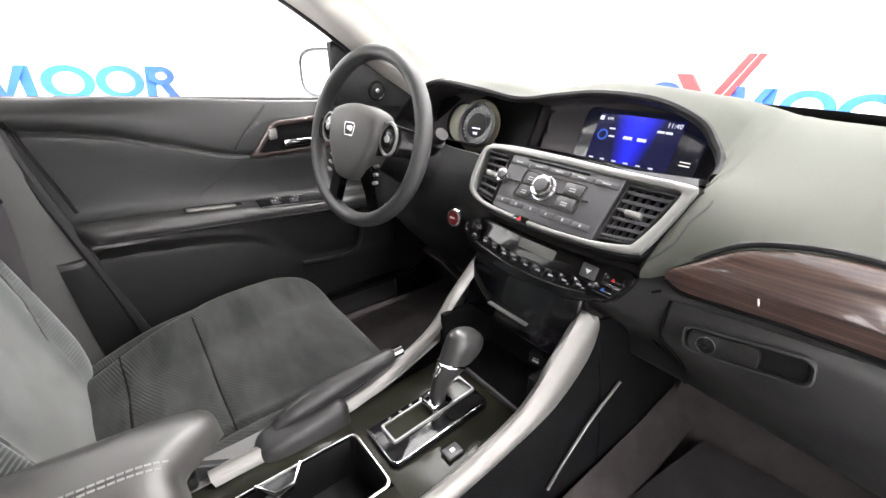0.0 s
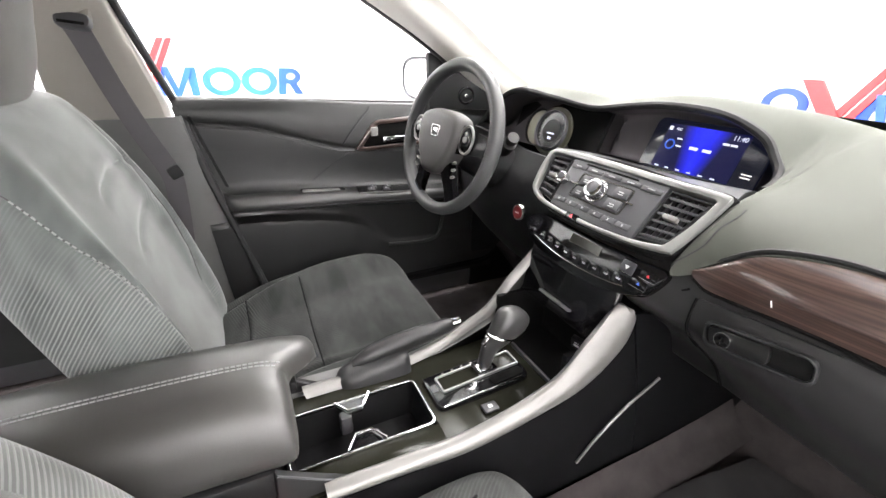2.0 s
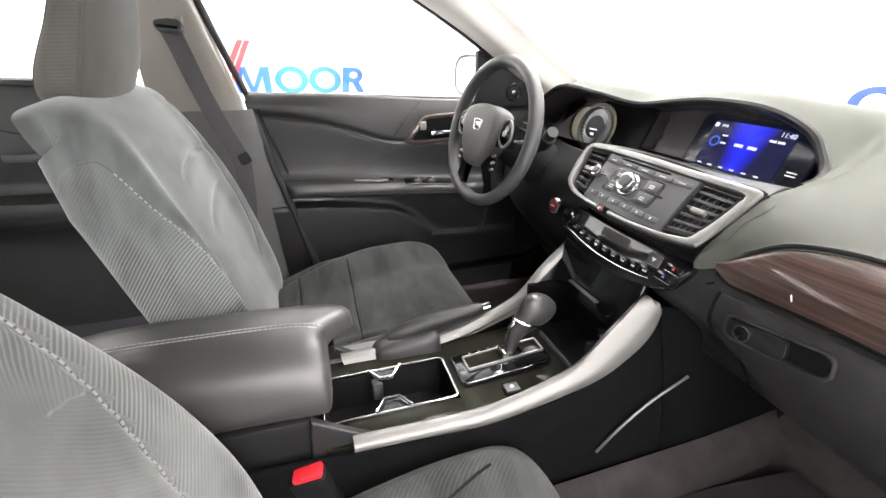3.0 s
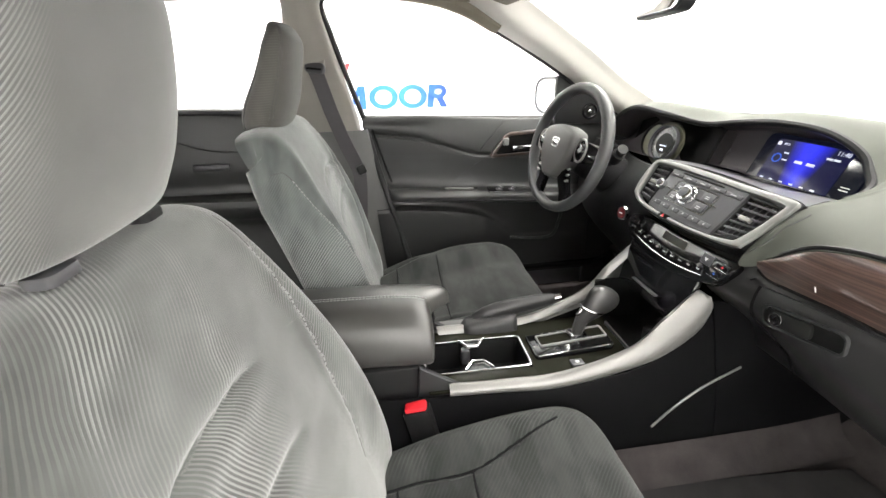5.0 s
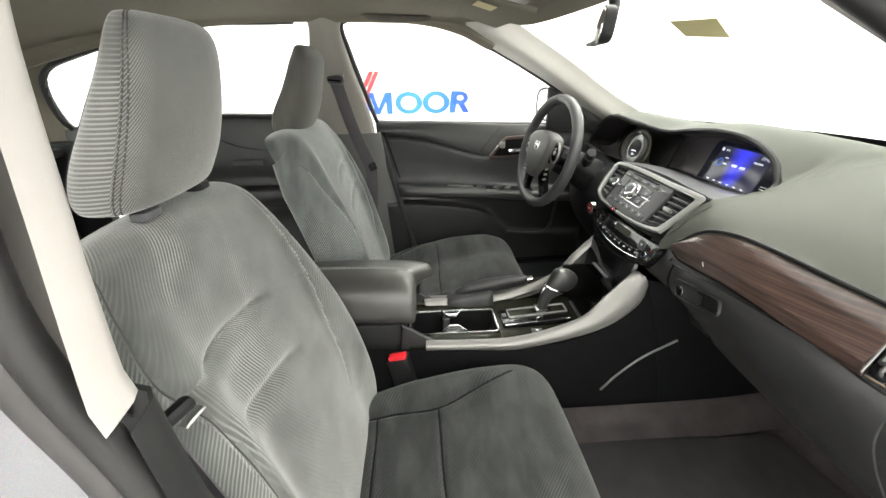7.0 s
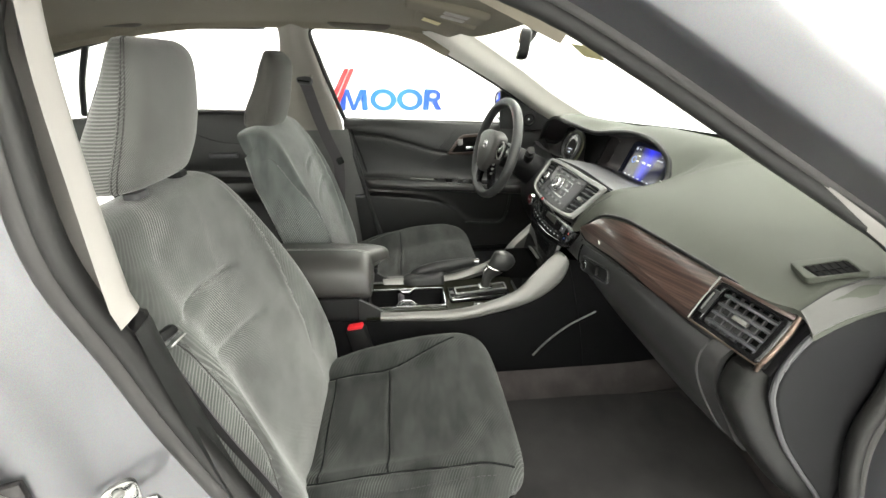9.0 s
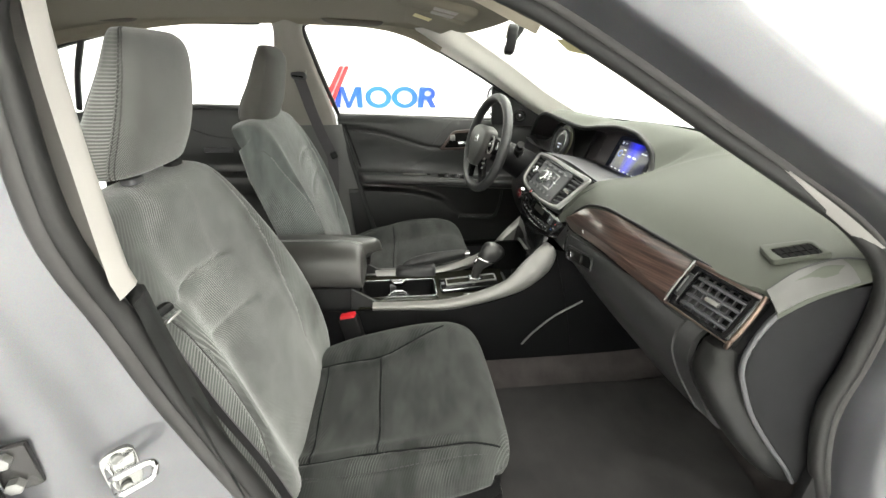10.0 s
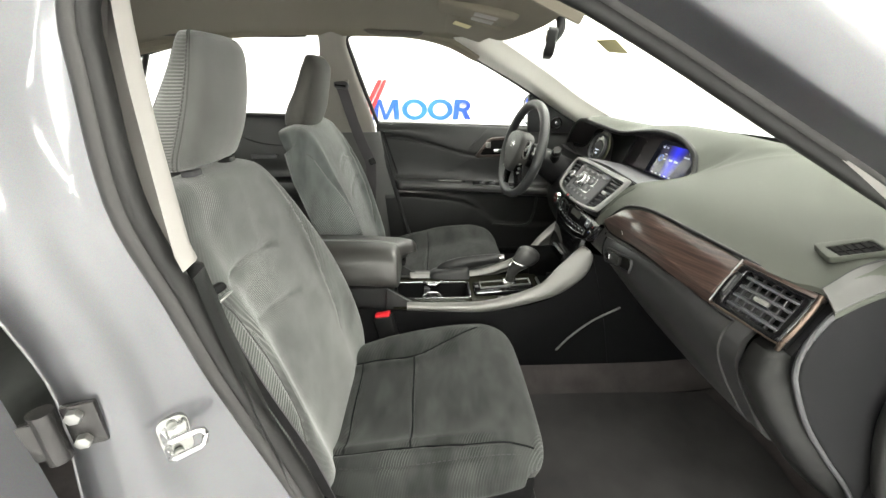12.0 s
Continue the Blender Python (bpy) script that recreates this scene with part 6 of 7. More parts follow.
bars("label_bar", [(0, 0.004), (0, -0.003)], 0.012, 0.004, Matrix.Translation((0.057, 0.559, 0.612)) @ basis((0, 0, 0), (1, 0.2, 0), (0, 0.1, 1)), M_WHITE, us)

# lower dash skins
rows = [[(0.10, 0.66, 0.85), (0.10, 0.612, 0.822), (0.10, 0.594, 0.785), (0.10, 0.604, 0.74), (0.12, 0.70, 0.66), (0.12, 0.80, 0.60)],
        [(0.20, 0.63, 0.855), (0.205, 0.606, 0.828), (0.205, 0.588, 0.788), (0.20, 0.600, 0.745), (0.20, 0.69, 0.67), (0.20, 0.80, 0.60)],
        [(0.32, 0.64, 0.862), (0.32, 0.610, 0.834), (0.32, 0.5885, 0.803), (0.32, 0.598, 0.745), (0.32, 0.66, 0.665), (0.32, 0.80, 0.60)],
        [(0.50, 0.665, 0.862), (0.50, 0.628, 0.834), (0.50, 0.603, 0.806), (0.50, 0.614, 0.735), (0.50, 0.66, 0.665), (0.50, 0.725, 0.595), (0.50, 0.80, 0.60)],
        [(0.60, 0.675, 0.86), (0.60, 0.640, 0.816), (0.60, 0.624, 0.785), (0.60, 0.632, 0.735), (0.60, 0.672, 0.66), (0.60, 0.744, 0.578), (0.60, 0.82, 0.58)],
        [(0.655, 0.70, 0.85), (0.655, 0.652, 0.80), (0.655, 0.643, 0.77), (0.655, 0.650, 0.73), (0.655, 0.69, 0.66), (0.655, 0.758, 0.566), (0.655, 0.83, 0.57)]]
for r in rows[:3]:
    r[4:] = [r[4], (r[4][0], 0.73, 0.60), r[5]]
part("lower_dash", shell(surf(rows, 40, 40), 0.012, (0, -1, 0.1)), M_BLACK_LID, dash, "black grained lower dash")
LD = surf(rows, 60, 60)
lid = LD[14:57, 9:47] + arr(0, -0.0045, 0.0015)
part("glovebox_lid", shell(lid, 0.010, (0, -1, 0.1)), M_BLACK_LID, dash, "black grained glovebox lid")
part("lid_seam", tube(lid[0] + arr(-0.0035, -0.0002, -0.0004), 0.0022, 6), M_VOID, dash)
rows = [[(-0.12, 0.66, 0.90), (-0.12, 0.625, 0.84), (-0.12, 0.61, 0.79), (-0.12, 0.63, 0.72), (-0.12, 0.68, 0.64)],
        [(-0.22, 0.66, 0.91), (-0.22, 0.612, 0.85), (-0.22, 0.592, 0.79), (-0.22, 0.61, 0.71), (-0.22, 0.68, 0.62)],
        [(-0.38, 0.70, 0.90), (-0.38, 0.64, 0.84), (-0.38, 0.61, 0.77), (-0.38, 0.63, 0.68), (-0.38, 0.70, 0.60)],
        [(-0.55, 0.74, 0.91), (-0.55, 0.68, 0.85), (-0.55, 0.65, 0.77), (-0.55, 0.66, 0.68), (-0.55, 0.74, 0.60)],
        [(-0.71, 0.77, 0.93), (-0.71, 0.73, 0.86), (-0.71, 0.70, 0.77), (-0.71, 0.71, 0.68), (-0.71, 0.8, 0.58)]]
part("knee_panel", shell(surf(rows, 24, 30), 0.012, (0, -1, 0.1)), M_BLACK, dash, "black grained knee panel")
# unseen block that keeps the inside of the dash dark
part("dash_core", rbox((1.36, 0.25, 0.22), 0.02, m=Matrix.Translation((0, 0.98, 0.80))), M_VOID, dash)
sb = part("start_button", disc(0.019, 0.014, 32, 0.003, basis((-0.203, 0.592, 0.794), (1, 0.1, 0), (0, 0.1, 1))), M_CHROME, dash, "round red engine start button in a chrome ring")
part("button_cap", disc(0.015, 0.0155, 28, 0.002, basis((-0.203, 0.592, 0.794), (1, 0.1, 0), (0, 0.1, 1))), surface("dark_red_button", (0.16, 0.008, 0.012), 0.35, var=0.05, bump=0.0), sb)
part("button_mark", rbox((0.012, 0.003, 0.001), 0, m=basis((-0.203, 0.592, 0.794), (1, 0.1, 0), (0, 0.1, 1)) @ Matrix.Translation((0, 0, 0.0158))), M_WHITE, sb)
# wood trim with its edge line
top = [(0.212, 0.586, 0.845), (0.247, 0.592, 0.876), (0.272, 0.598, 0.896), (0.297, 0.605, 0.907), (0.345, 0.617, 0.915), (0.40, 0.629, 0.914), (0.55, 0.668, 0.900), (0.703, 0.712, 0.882)]
ridge = [(0.213, 0.581, 0.844), (0.235, 0.5795, 0.851), (0.26, 0.580, 0.855), (0.295, 0.581, 0.859), (0.35, 0.585, 0.863), (0.42, 0.592, 0.863), (0.50, 0.607, 0.852), (0.58, 0.624, 0.840), (0.706, 0.654, 0.826)]
foot = [(0.215, 0.585, 0.839), (0.236, 0.588, 0.829), (0.265, 0.589, 0.830), (0.295, 0.590, 0.832), (0.354, 0.595, 0.835), (0.43, 0.602, 0.834), (0.50, 0.613, 0.826), (0.58, 0.630, 0.816), (0.707, 0.662, 0.810)]


def along_x(points, xs):
    c = cr(points, 200)
    return np.array([[x, np.interp(x, c[:, 0], c[:, 1]), np.interp(x, c[:, 0], c[:, 2])] for x in xs])


xs = 0.2155 + (0.584 - 0.2155) * np.linspace(0, 1, 70) ** 1.3
T, R, F = along_x(top, xs), along_x(ridge, xs), along_x(foot, xs)
wg = []
for a, c, b in zip(T, R, F):
    upper = [a * (1 - k) + c * k + arr(0, -0.004, 0.005) * math.sin(math.pi * k) for k in np.linspace(0, 0.97, 12)]
    wg.append(upper + [c + arr(0, 0.0002, -0.0006)] + [c * (1 - k) + b * k for k in (0.08, 0.3, 0.6, 1.0)] + [b + arr(0, 0.008, 0.0)])
part("wood_trim", shell(wg, 0.005, (0, -1, 0.4)), M_WOOD, dash, "glossy dark zebra-grain wood trim")
part("wood_edge", tube(F + arr(0, 0.003, -0.003), 0.0035), M_VOID, dash)
part("wood_edge", tube(along_x(top, np.linspace(0.214, 0.70, 60)) + arr(0, 0.0, 0.0035), 0.0042), M_BLACK, dash)
part("wood_scratch", tube([(0.3155, 0.5815, 0.8575), (0.3175, 0.5835, 0.849)], 0.0009, 5), M_WHITE, dash)
# outboard vent let into the wood
OV = basis((0.6435, 0.6695, 0.8560), (1, 0.26, -0.06), (-0.05, 0.62, 1))
v = part("air_vent", frame_loop(rounded(0.122, 0.084, 0.010), rounded(0.092, 0.066, 0.006), 0.010, 0.003, OV @ Matrix.Translation((-0.001, -0.003, -0.004))), M_GLOSS, dash, "louvred outboard air vent with bronze and wood edging")
part("vent_back", rbox((0.118, 0.080, 0.02), 0.004, m=OV @ Matrix.Translation((-0.002, -0.003, -0.036))), M_VOID, v)
for a, b, w, h in ((-0.055, 0, 0.014, 0.084), (0.054, 0, 0.014, 0.084), (0, 0.037, 0.12, 0.01), (0, -0.04, 0.12, 0.008)):
    part("vent_wall", rbox((w, h, 0.026), 0.001, m=OV @ Matrix.Translation((a, b - 0.002, -0.0165))), M_BLACK, v)
part("vent_top_strip", rbox((0.128, 0.009, 0.012), 0.003, m=OV @ Matrix.Translation((0.0, 0.0415, 0.001))), M_WOOD, v, "wood strip above the louvres")
part("vent_edge", tube([(OV @ Vector(q))[:] for q in cr([(0.060, 0.046, 0.006), (0.063, 0.02, 0.007), (0.063, -0.020, 0.006), (0.060, -0.040, 0.002), (0.056, -0.052, -0.010)], 20)], 0.0042, 10), M_BRONZE, v, "bronze end strip")
part("vent_edge", tube([(OV @ Vector(q))[:] for q in ((0.058, -0.045, 0.001), (0.0, -0.0455, 0.004), (-0.060, -0.0455, 0.005))], 0.0022, 8), M_BRONZE, v)
part("vent_edge", tube([(OV @ Vector(q))[:] for q in ((-0.0640, -0.044, 0.0085), (-0.0640, 0.0, 0.0105), (-0.0640, 0.043, 0.0085))], 0.0016, 8), M_BEZEL, v)
part("thumb_wheel", rbox((0.012, 0.046, 0.008), 0.003, m=OV @ Matrix.Translation((-0.054, -0.002, 0.006))), M_VENT, v)
part("wheel_mark", rbox((0.003, 0.034, 0.001), 0, m=OV @ Matrix.Translation((-0.055, -0.002, 0.0104))), M_BEZEL, v)
vent_slats(v, OV @ Matrix.Translation((0.002, -0.003, 0.002)), [(-0.046, -0.033), (0.046, -0.033), (0.046, 0.033), (-0.046, 0.033)], 4, 6, True, M_RADIO)
# demister grille let into the dash top
DQ = [Vector(p) for p in ((0.621, 0.743, 0.9355), (0.651, 0.800, 0.9565), (0.698, 0.792, 0.9555), (0.669, 0.727, 0.930))]
DV = basis(sum(DQ, Vector()) / 4, DQ[2] - DQ[0], DQ[1] - DQ[3]) @ Matrix.Translation((0, 0, 0.003))
QO = [tuple((DV.inverted() @ p)[:2]) for p in DQ]
QI = [tuple((DV.inverted() @ Vector(p))[:2]) for p in ((0.641, 0.746, 0.935), (0.659, 0.793, 0.956), (0.691, 0.783, 0.954), (0.674, 0.740, 0.936))]


def soft_quad(q, r, n=5):
    out = []
    for k, p in enumerate(q):
        p, a, b = arr(*p), arr(*q[k - 1]), arr(*q[(k + 1) % 4])
        a, b = p + (a - p) / np.linalg.norm(a - p) * r, p + (b - p) / np.linalg.norm(b - p) * r
        out += [tuple((1 - f) ** 2 * a + 2 * f * (1 - f) * p + f * f * b) for f in np.linspace(0, 1, n)]
    return out


dv = part("demister_vent", frame_loop(soft_quad(QO, 0.008), soft_quad(QI, 0.005), 0.010, 0.002, DV @ Matrix.Translation((0, 0, -0.001))), M_DASH, dash, "dark grey demister grille")
part("vent_back", prism(soft_quad(QI, 0.004), 0.001, 0, DV @ Matrix.Translation((0, 0, 0.0056))), M_VOID, dv)
for k in range(6):
    f = (k + 0.5) / 6
    l, r = arr(*QI[0]) * (1 - f) + arr(*QI[1]) * f, arr(*QI[3]) * (1 - f) + arr(*QI[2]) * f
    part("slat", rbox((0.0018, np.linalg.norm(l - r), 0.002), 0, m=DV @ Matrix.Translation((*((l + r) / 2), 0.007)) @ pose(0, 0, 0, 0, 0, -math.degrees(math.atan2(l[0] - r[0], l[1] - r[1])))), M_VOID, dv)
for f in (0.5,):
    l, r = arr(*QI[0]) * (1 - f) + arr(*QI[3]) * f, arr(*QI[1]) * (1 - f) + arr(*QI[2]) * f
    part("slat", rbox((np.linalg.norm(l - r), 0.0018, 0.002), 0, m=DV @ Matrix.Translation((*((l + r) / 2), 0.007)) @ pose(0, 0, 0, 0, 0, math.degrees(math.atan2(r[1] - l[1], r[0] - l[0])))), M_VOID, dv)
# seam of the dash top's end piece, end cap, corner panel below the vent
part("end_seam", tube(cr([(0.700, 0.698, 0.907), (0.700, 0.742, 0.9415), (0.701, 0.80, 0.9575), (0.712, 0.86, 0.955)], 24), 0.0018, 6), M_SEAM, dash)
endo = [(0.86, 0.942), (0.814, 0.928), (0.76, 0.910), (0.72, 0.885), (0.697, 0.85), (0.685, 0.809), (0.687, 0.775), (0.697, 0.747), (0.739, 0.671), (0.80, 0.592), (0.856, 0.527), (0.89, 0.48), (0.95, 0.48), (0.95, 0.70), (0.95, 0.93)]
part("end_cap", prism(endo[:1] + [tuple(p) for p in cr(endo[1:12], 60)] + endo[12:], 0.018, 0.007, basis((0.706, 0, 0), (0, 1, 0), (0, 0, 1)), 3), M_CAP, dash, "black dash end cap")
# bead in a lighter grey that draws the highlight on the cap's edge
part("cap_highlight_bead", tube([(0.719, p[0] - 0.001, p[1]) for p in cr(endo[1:12], 60)], 0.0045, 8), M_RADIO, dash)
EDGE = [(0.72, 0.800), (0.672, 0.800), (0.657, 0.790), (0.650, 0.764), (0.648, 0.742), (0.658, 0.712), (0.70, 0.645), (0.757, 0.572), (0.815, 0.505), (0.86, 0.465)]
corner = surf([[(x, y + d, z) for y, z in EDGE] for x, d in ((0.657, 0.004), (0.664, 0.0), (0.690, 0.004), (0.704, 0.020), (0.710, 0.055), (0.711, 0.09))], 30, 16)
part("corner_panel", shell(corner, 0.008, (0.4, -1, 0.2)), M_CORNER, dash, "dark grey dash corner panel")
# near-black filler, added to keep the corner's inside dark
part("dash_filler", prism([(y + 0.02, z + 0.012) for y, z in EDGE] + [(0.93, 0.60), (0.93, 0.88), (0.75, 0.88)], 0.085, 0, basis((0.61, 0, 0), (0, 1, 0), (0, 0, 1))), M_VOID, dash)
part("vent_filler", prism([(0.72, 0.88), (0.684, 0.815), (0.678, 0.798), (0.75, 0.775), (0.80, 0.88)], 0.03, 0.003, basis((0.682, 0, 0), (0, 1, 0), (0, 0, 1))), M_BLACK, dash)
# glovebox lid seam, lock and pull
gl = thing("glovebox_latch", "black glovebox pull with a round lock button", "glovebox latch")
GF = basis((0.321, 0.5825, 0.7865), (1, 0.04, 0.17), (0, 0.06, 1))
part("pull_recess", frame_loop(rounded(0.130, 0.037, 0.012), rounded(0.122, 0.029, 0.010), 0.006, 0.002, GF), M_INSERT, gl)
part("pull_plate", prism(rounded(0.074, 0.026, 0.008), 0.008, 0.002, GF @ Matrix.Translation((-0.02, 0.0, 0.0))), M_CORNER, gl)
part("recess_back", rbox((0.118, 0.027, 0.002), 0, m=GF), M_VOID, gl)
part("lock_button", disc(0.010, 0.004, 28, 0.001, GF @ Matrix.Translation((-0.036, 0.0, 0.0075))), M_GLOSS, gl, "round black lock button")
part("lock_ring", frame_loop(circle(0.011, 28), circle(0.0098, 28), 0.0045, 0.0005, GF @ Matrix.Translation((-0.036, 0.0, 0.0072))), M_CHROME, gl)
part("keyhole", rbox((0.002, 0.007, 0.001), 0, m=GF @ Matrix.Translation((-0.036, 0.0, 0.0118))), M_VOID, gl)
part("lid_seam", tube(cr([(0.212, 0.592, 0.815), (0.19, 0.60, 0.795), (0.178, 0.615, 0.76), (0.18, 0.65, 0.715), (0.20, 0.69, 0.67)], 24), 0.0018), M_VOID, dash)

# ---- steering wheel ----
sw = thing("steering_wheel", "dark grey four-spoke steering wheel with silver switches", "steering wheel")
SW = basis((-0.387, 0.487, 0.935), (1, 0.15, 0), (0, 0.262, 0.965))
ringp = [(SW @ Vector((0.169 * math.cos(a), 0.170 * math.sin(a), 0)))[:] for a in np.linspace(0, 2 * math.pi, 72, endpoint=False)]
zax = (SW.to_3x3() @ Vector((0, 0, 1)))[:]
part("rim", sweep(ringp, circle(0.0165, 14, 0.92, 1.08), zax, closed=True), M_RIM, sw, "dark grey moulded rim")
hub = [(-0.088, 0.03), (-0.07, 0.055), (0, 0.068), (0.07, 0.055), (0.088, 0.03), (0.08, -0.02), (0.05, -0.07), (0.025, -0.09), (-0.025, -0.09), (-0.05, -0.07), (-0.08, -0.02)]
hb = prism([(a * 0.88, b * 0.95) for a, b in fine(hub, 60)], 0.05, 0.014, SW @ Matrix.Translation((0, 0, -0.008)), 4)
part("airbag_cover", hb, M_HUB, sw, "grey airbag cover")
for s in (-1, 1):
    sp = surf([[(s * 0.065, 0.04, 0.02), (s * 0.07, 0.0, 0.024), (s * 0.066, -0.028, 0.02)], [(s * 0.115, 0.03, 0.014), (s * 0.117, 0.0, 0.016), (s * 0.115, -0.022, 0.014)], [(s * 0.168, 0.02, 0.006), (s * 0.17, 0.0, 0.008), (s * 0.168, -0.018, 0.006)]], 7, 9)
    bm = shell(sp if s > 0 else sp[:, ::-1], 0.02)
    bmesh.ops.transform(bm, matrix=SW, verts=bm.verts)
    part("spoke", bm, M_GLOSS, sw)
    part("switch_pad", frame_loop([(a * 0.9, b * 1.25) for a, b in circle(0.026, 28)], [(a * 0.9, b * 1.25) for a, b in circle(0.0225, 28)], 0.006, 0.0012, SW @ Matrix.Translation((s * 0.098, 0.008, 0.018))), M_SATIN, sw, "silver rimmed thumb switch")
    part("thumb_switch", disc(0.018, 0.007, 24, 0.002, SW @ Matrix.Translation((s * 0.098, 0.008, 0.018))), M_GLOSS, sw)
    part("switch_dot", disc(0.007, 0.009, 18, 0.001, SW @ Matrix.Translation((s * 0.098, 0.008, 0.018))), M_BEZEL, sw)
    lo = surf([[(s * 0.03, -0.075, 0.022), (s * 0.062, -0.05, 0.022)], [(s * 0.05, -0.12, 0.012), (s * 0.078, -0.105, 0.012)], [(s * 0.062, -0.16, 0.006), (s * 0.095, -0.142, 0.006)]], 5, 9)
    bm = shell(lo if s < 0 else lo[:, ::-1], 0.018)
    bmesh.ops.transform(bm, matrix=SW, verts=bm.verts)
    part("lower_spoke", bm, M_GLOSS, sw)
    for k in range(3):
        part("spoke_key", rbox((0.014, 0.006, 0.006), 0.002, m=SW @ Matrix.Translation((s * (0.075 + 0.002 * k), -0.048 - 0.016 * k, 0.02)) @ pose(0, 0, 0, 0, 0, s * 20)), M_SATIN, sw)
part("badge", frame_loop(rounded(0.032, 0.027, 0.006, taper=0.25), rounded(0.027, 0.022, 0.004, taper=0.25), 0.003, 0.0008, SW @ Matrix.Translation((0.003, 0.012, 0.0415))), M_CHROME, sw, "chrome badge frame")
part("badge_plate", prism(rounded(0.017, 0.013, 0.003, taper=0.25), 0.002, 0.0006, SW @ Matrix.Translation((0.003, 0.012, 0.0415))), M_CHROME, sw)
bars("text_bar", [(0.0, -0.045)], 0.018, 0.006, SW @ Matrix.Translation((0, 0, 0.0415)), M_VENT, sw)
col = [(SW @ Vector(p))[:] for p in ((0, -0.01, -0.01), (0, -0.015, -0.06), (0, -0.03, -0.13), (0, -0.05, -0.2))]
part("column_shroud", sweep(cr(col, 12), circle(0.062, 24, 0.95, 0.85), (0.1, 0, 1), scale=np.linspace(0.8, 1.2, 12)), M_BLACK, sw, "black column shroud")
st = thing("wiper_stalk", "black wiper stalk with a grey tip", "stalk")
part("arm", tube(cr([(-0.33, 0.60, 0.90), (-0.29, 0.59, 0.925), (-0.262, 0.585, 0.945)], 12), 0.010, 12), M_BLACK, st)
part("sleeve", tube([(-0.296, 0.590, 0.918), (-0.266, 0.585, 0.940)], 0.017, 16), M_BLACK, st)
part("tip", tube([(-0.262, 0.585, 0.945), (-0.250, 0.583, 0.955)], 0.0135, 16), M_CORNER, st, "grey stalk tip")

# ---- centre console ----
con = thing("centre_console", "black centre console with satin silver side trims", "centre console")
for s in (-1, 1):
    up = [(0.124, 0.586, 0.735), (0.122, 0.570, 0.739), (0.123, 0.512, 0.680), (0.122, 0.449, 0.613), (0.114, 0.309, 0.562), (0.108, 0.18, 0.553), (0.105, 0.06, 0.555)]
    lo = [(0.134, 0.592, 0.728), (0.138, 0.600, 0.706), (0.140, 0.577, 0.645), (0.139, 0.489, 0.578), (0.129, 0.309, 0.529), (0.122, 0.18, 0.528), (0.118, 0.06, 0.536)]
    U, L = cr(up, 40), cr(lo, 40)
    L = U + (L - U) * np.interp(np.linspace(0, 1, 40), [0, 0.15, 0.4, 0.85, 1], [1, 0.95, 0.84, 0.86, 1])[:, None]
    gg = np.array([[a + arr(-0.012, 0.004, -0.012), a + arr(-0.006, 0, -0.001), a + arr(0.003, 0, -0.001), (a + b) / 2 + arr(0.008, 0, 0.002), b, b + arr(-0.010, 0.004, -0.004)] for a, b in zip(U, L)]) * arr(s, 1, 1)
    gg = surf(gg, 16, 60)
    part("side_trim", shell(gg, 0.004, (s * 0.7, 0, 0.7)), M_SATIN, con, "satin silver curved trim strip")
    skin = surf([[(s * 0.132, 0.60, 0.70), (s * 0.138, 0.66, 0.58), (s * 0.145, 0.72, 0.45), (s * 0.15, 0.8, 0.30)], [(s * 0.132, 0.50, 0.58), (s * 0.138, 0.53, 0.50), (s * 0.142, 0.55, 0.40), (s * 0.148, 0.56, 0.29)], [(s * 0.122, 0.3, 0.53), (s * 0.13, 0.3, 0.46), (s * 0.136, 0.3, 0.38), (s * 0.142, 0.3, 0.28)], [(s * 0.115, 0.0, 0.535), (s * 0.122, 0.0, 0.46), (s * 0.13, 0.0, 0.38), (s * 0.135, 0.0, 0.28)], [(s * 0.108, -0.36, 0.56), (s * 0.115, -0.36, 0.47), (s * 0.125, -0.36, 0.38), (s * 0.13, -0.36, 0.28)]], 16, 30)
    part("side_panel", shell(skin, 0.006, (s, 0, 0)), M_SIDE, con, "black grained side panel")
part("panel_seam", tube(cr([(0.146, 0.522, 0.40), (0.148, 0.56, 0.45), (0.149, 0.62, 0.505), (0.15, 0.70, 0.552)], 24), 0.003), M_SATIN, con)
part("front_side_panel", shell(surf([[(0.135, 0.6, 0.72), (0.14, 0.7, 0.70), (0.14, 0.9, 0.65)], [(0.145, 0.66, 0.5), (0.15, 0.8, 0.5), (0.15, 1.05, 0.48)], [(0.15, 0.7, 0.3), (0.155, 0.85, 0.3), (0.155, 1.1, 0.3)]], 9, 9), 0.006, (1, 0, 0)), M_SIDE, con)
part("front_side_panel", shell(surf([[(-0.135, 0.6, 0.72), (-0.14, 0.7, 0.70), (-0.14, 0.9, 0.65)], [(-0.145, 0.66, 0.5), (-0.15, 0.8, 0.5), (-0.15, 1.05, 0.48)], [(-0.15, 0.7, 0.3), (-0.155, 0.85, 0.3), (-0.155, 1.1, 0.3)]], 9, 9), 0.006, (-1, 0, 0)), M_SIDE, con)
# top plate: in front of the cup holder, and strips beside it
part("top_plate", shell(surf([[(-0.105, 0.262, 0.537), (0, 0.262, 0.537), (0.105, 0.262, 0.537)], [(-0.11, 0.38, 0.54), (0, 0.38, 0.54), (0.11, 0.38, 0.54)], [(-0.11, 0.50, 0.545), (0, 0.50, 0.545), (0.11, 0.50, 0.545)]], 9, 9), 0.006, (0, 0, 1)), M_PLATE, con, "gloss black console plate tinted with an olive headliner reflection")
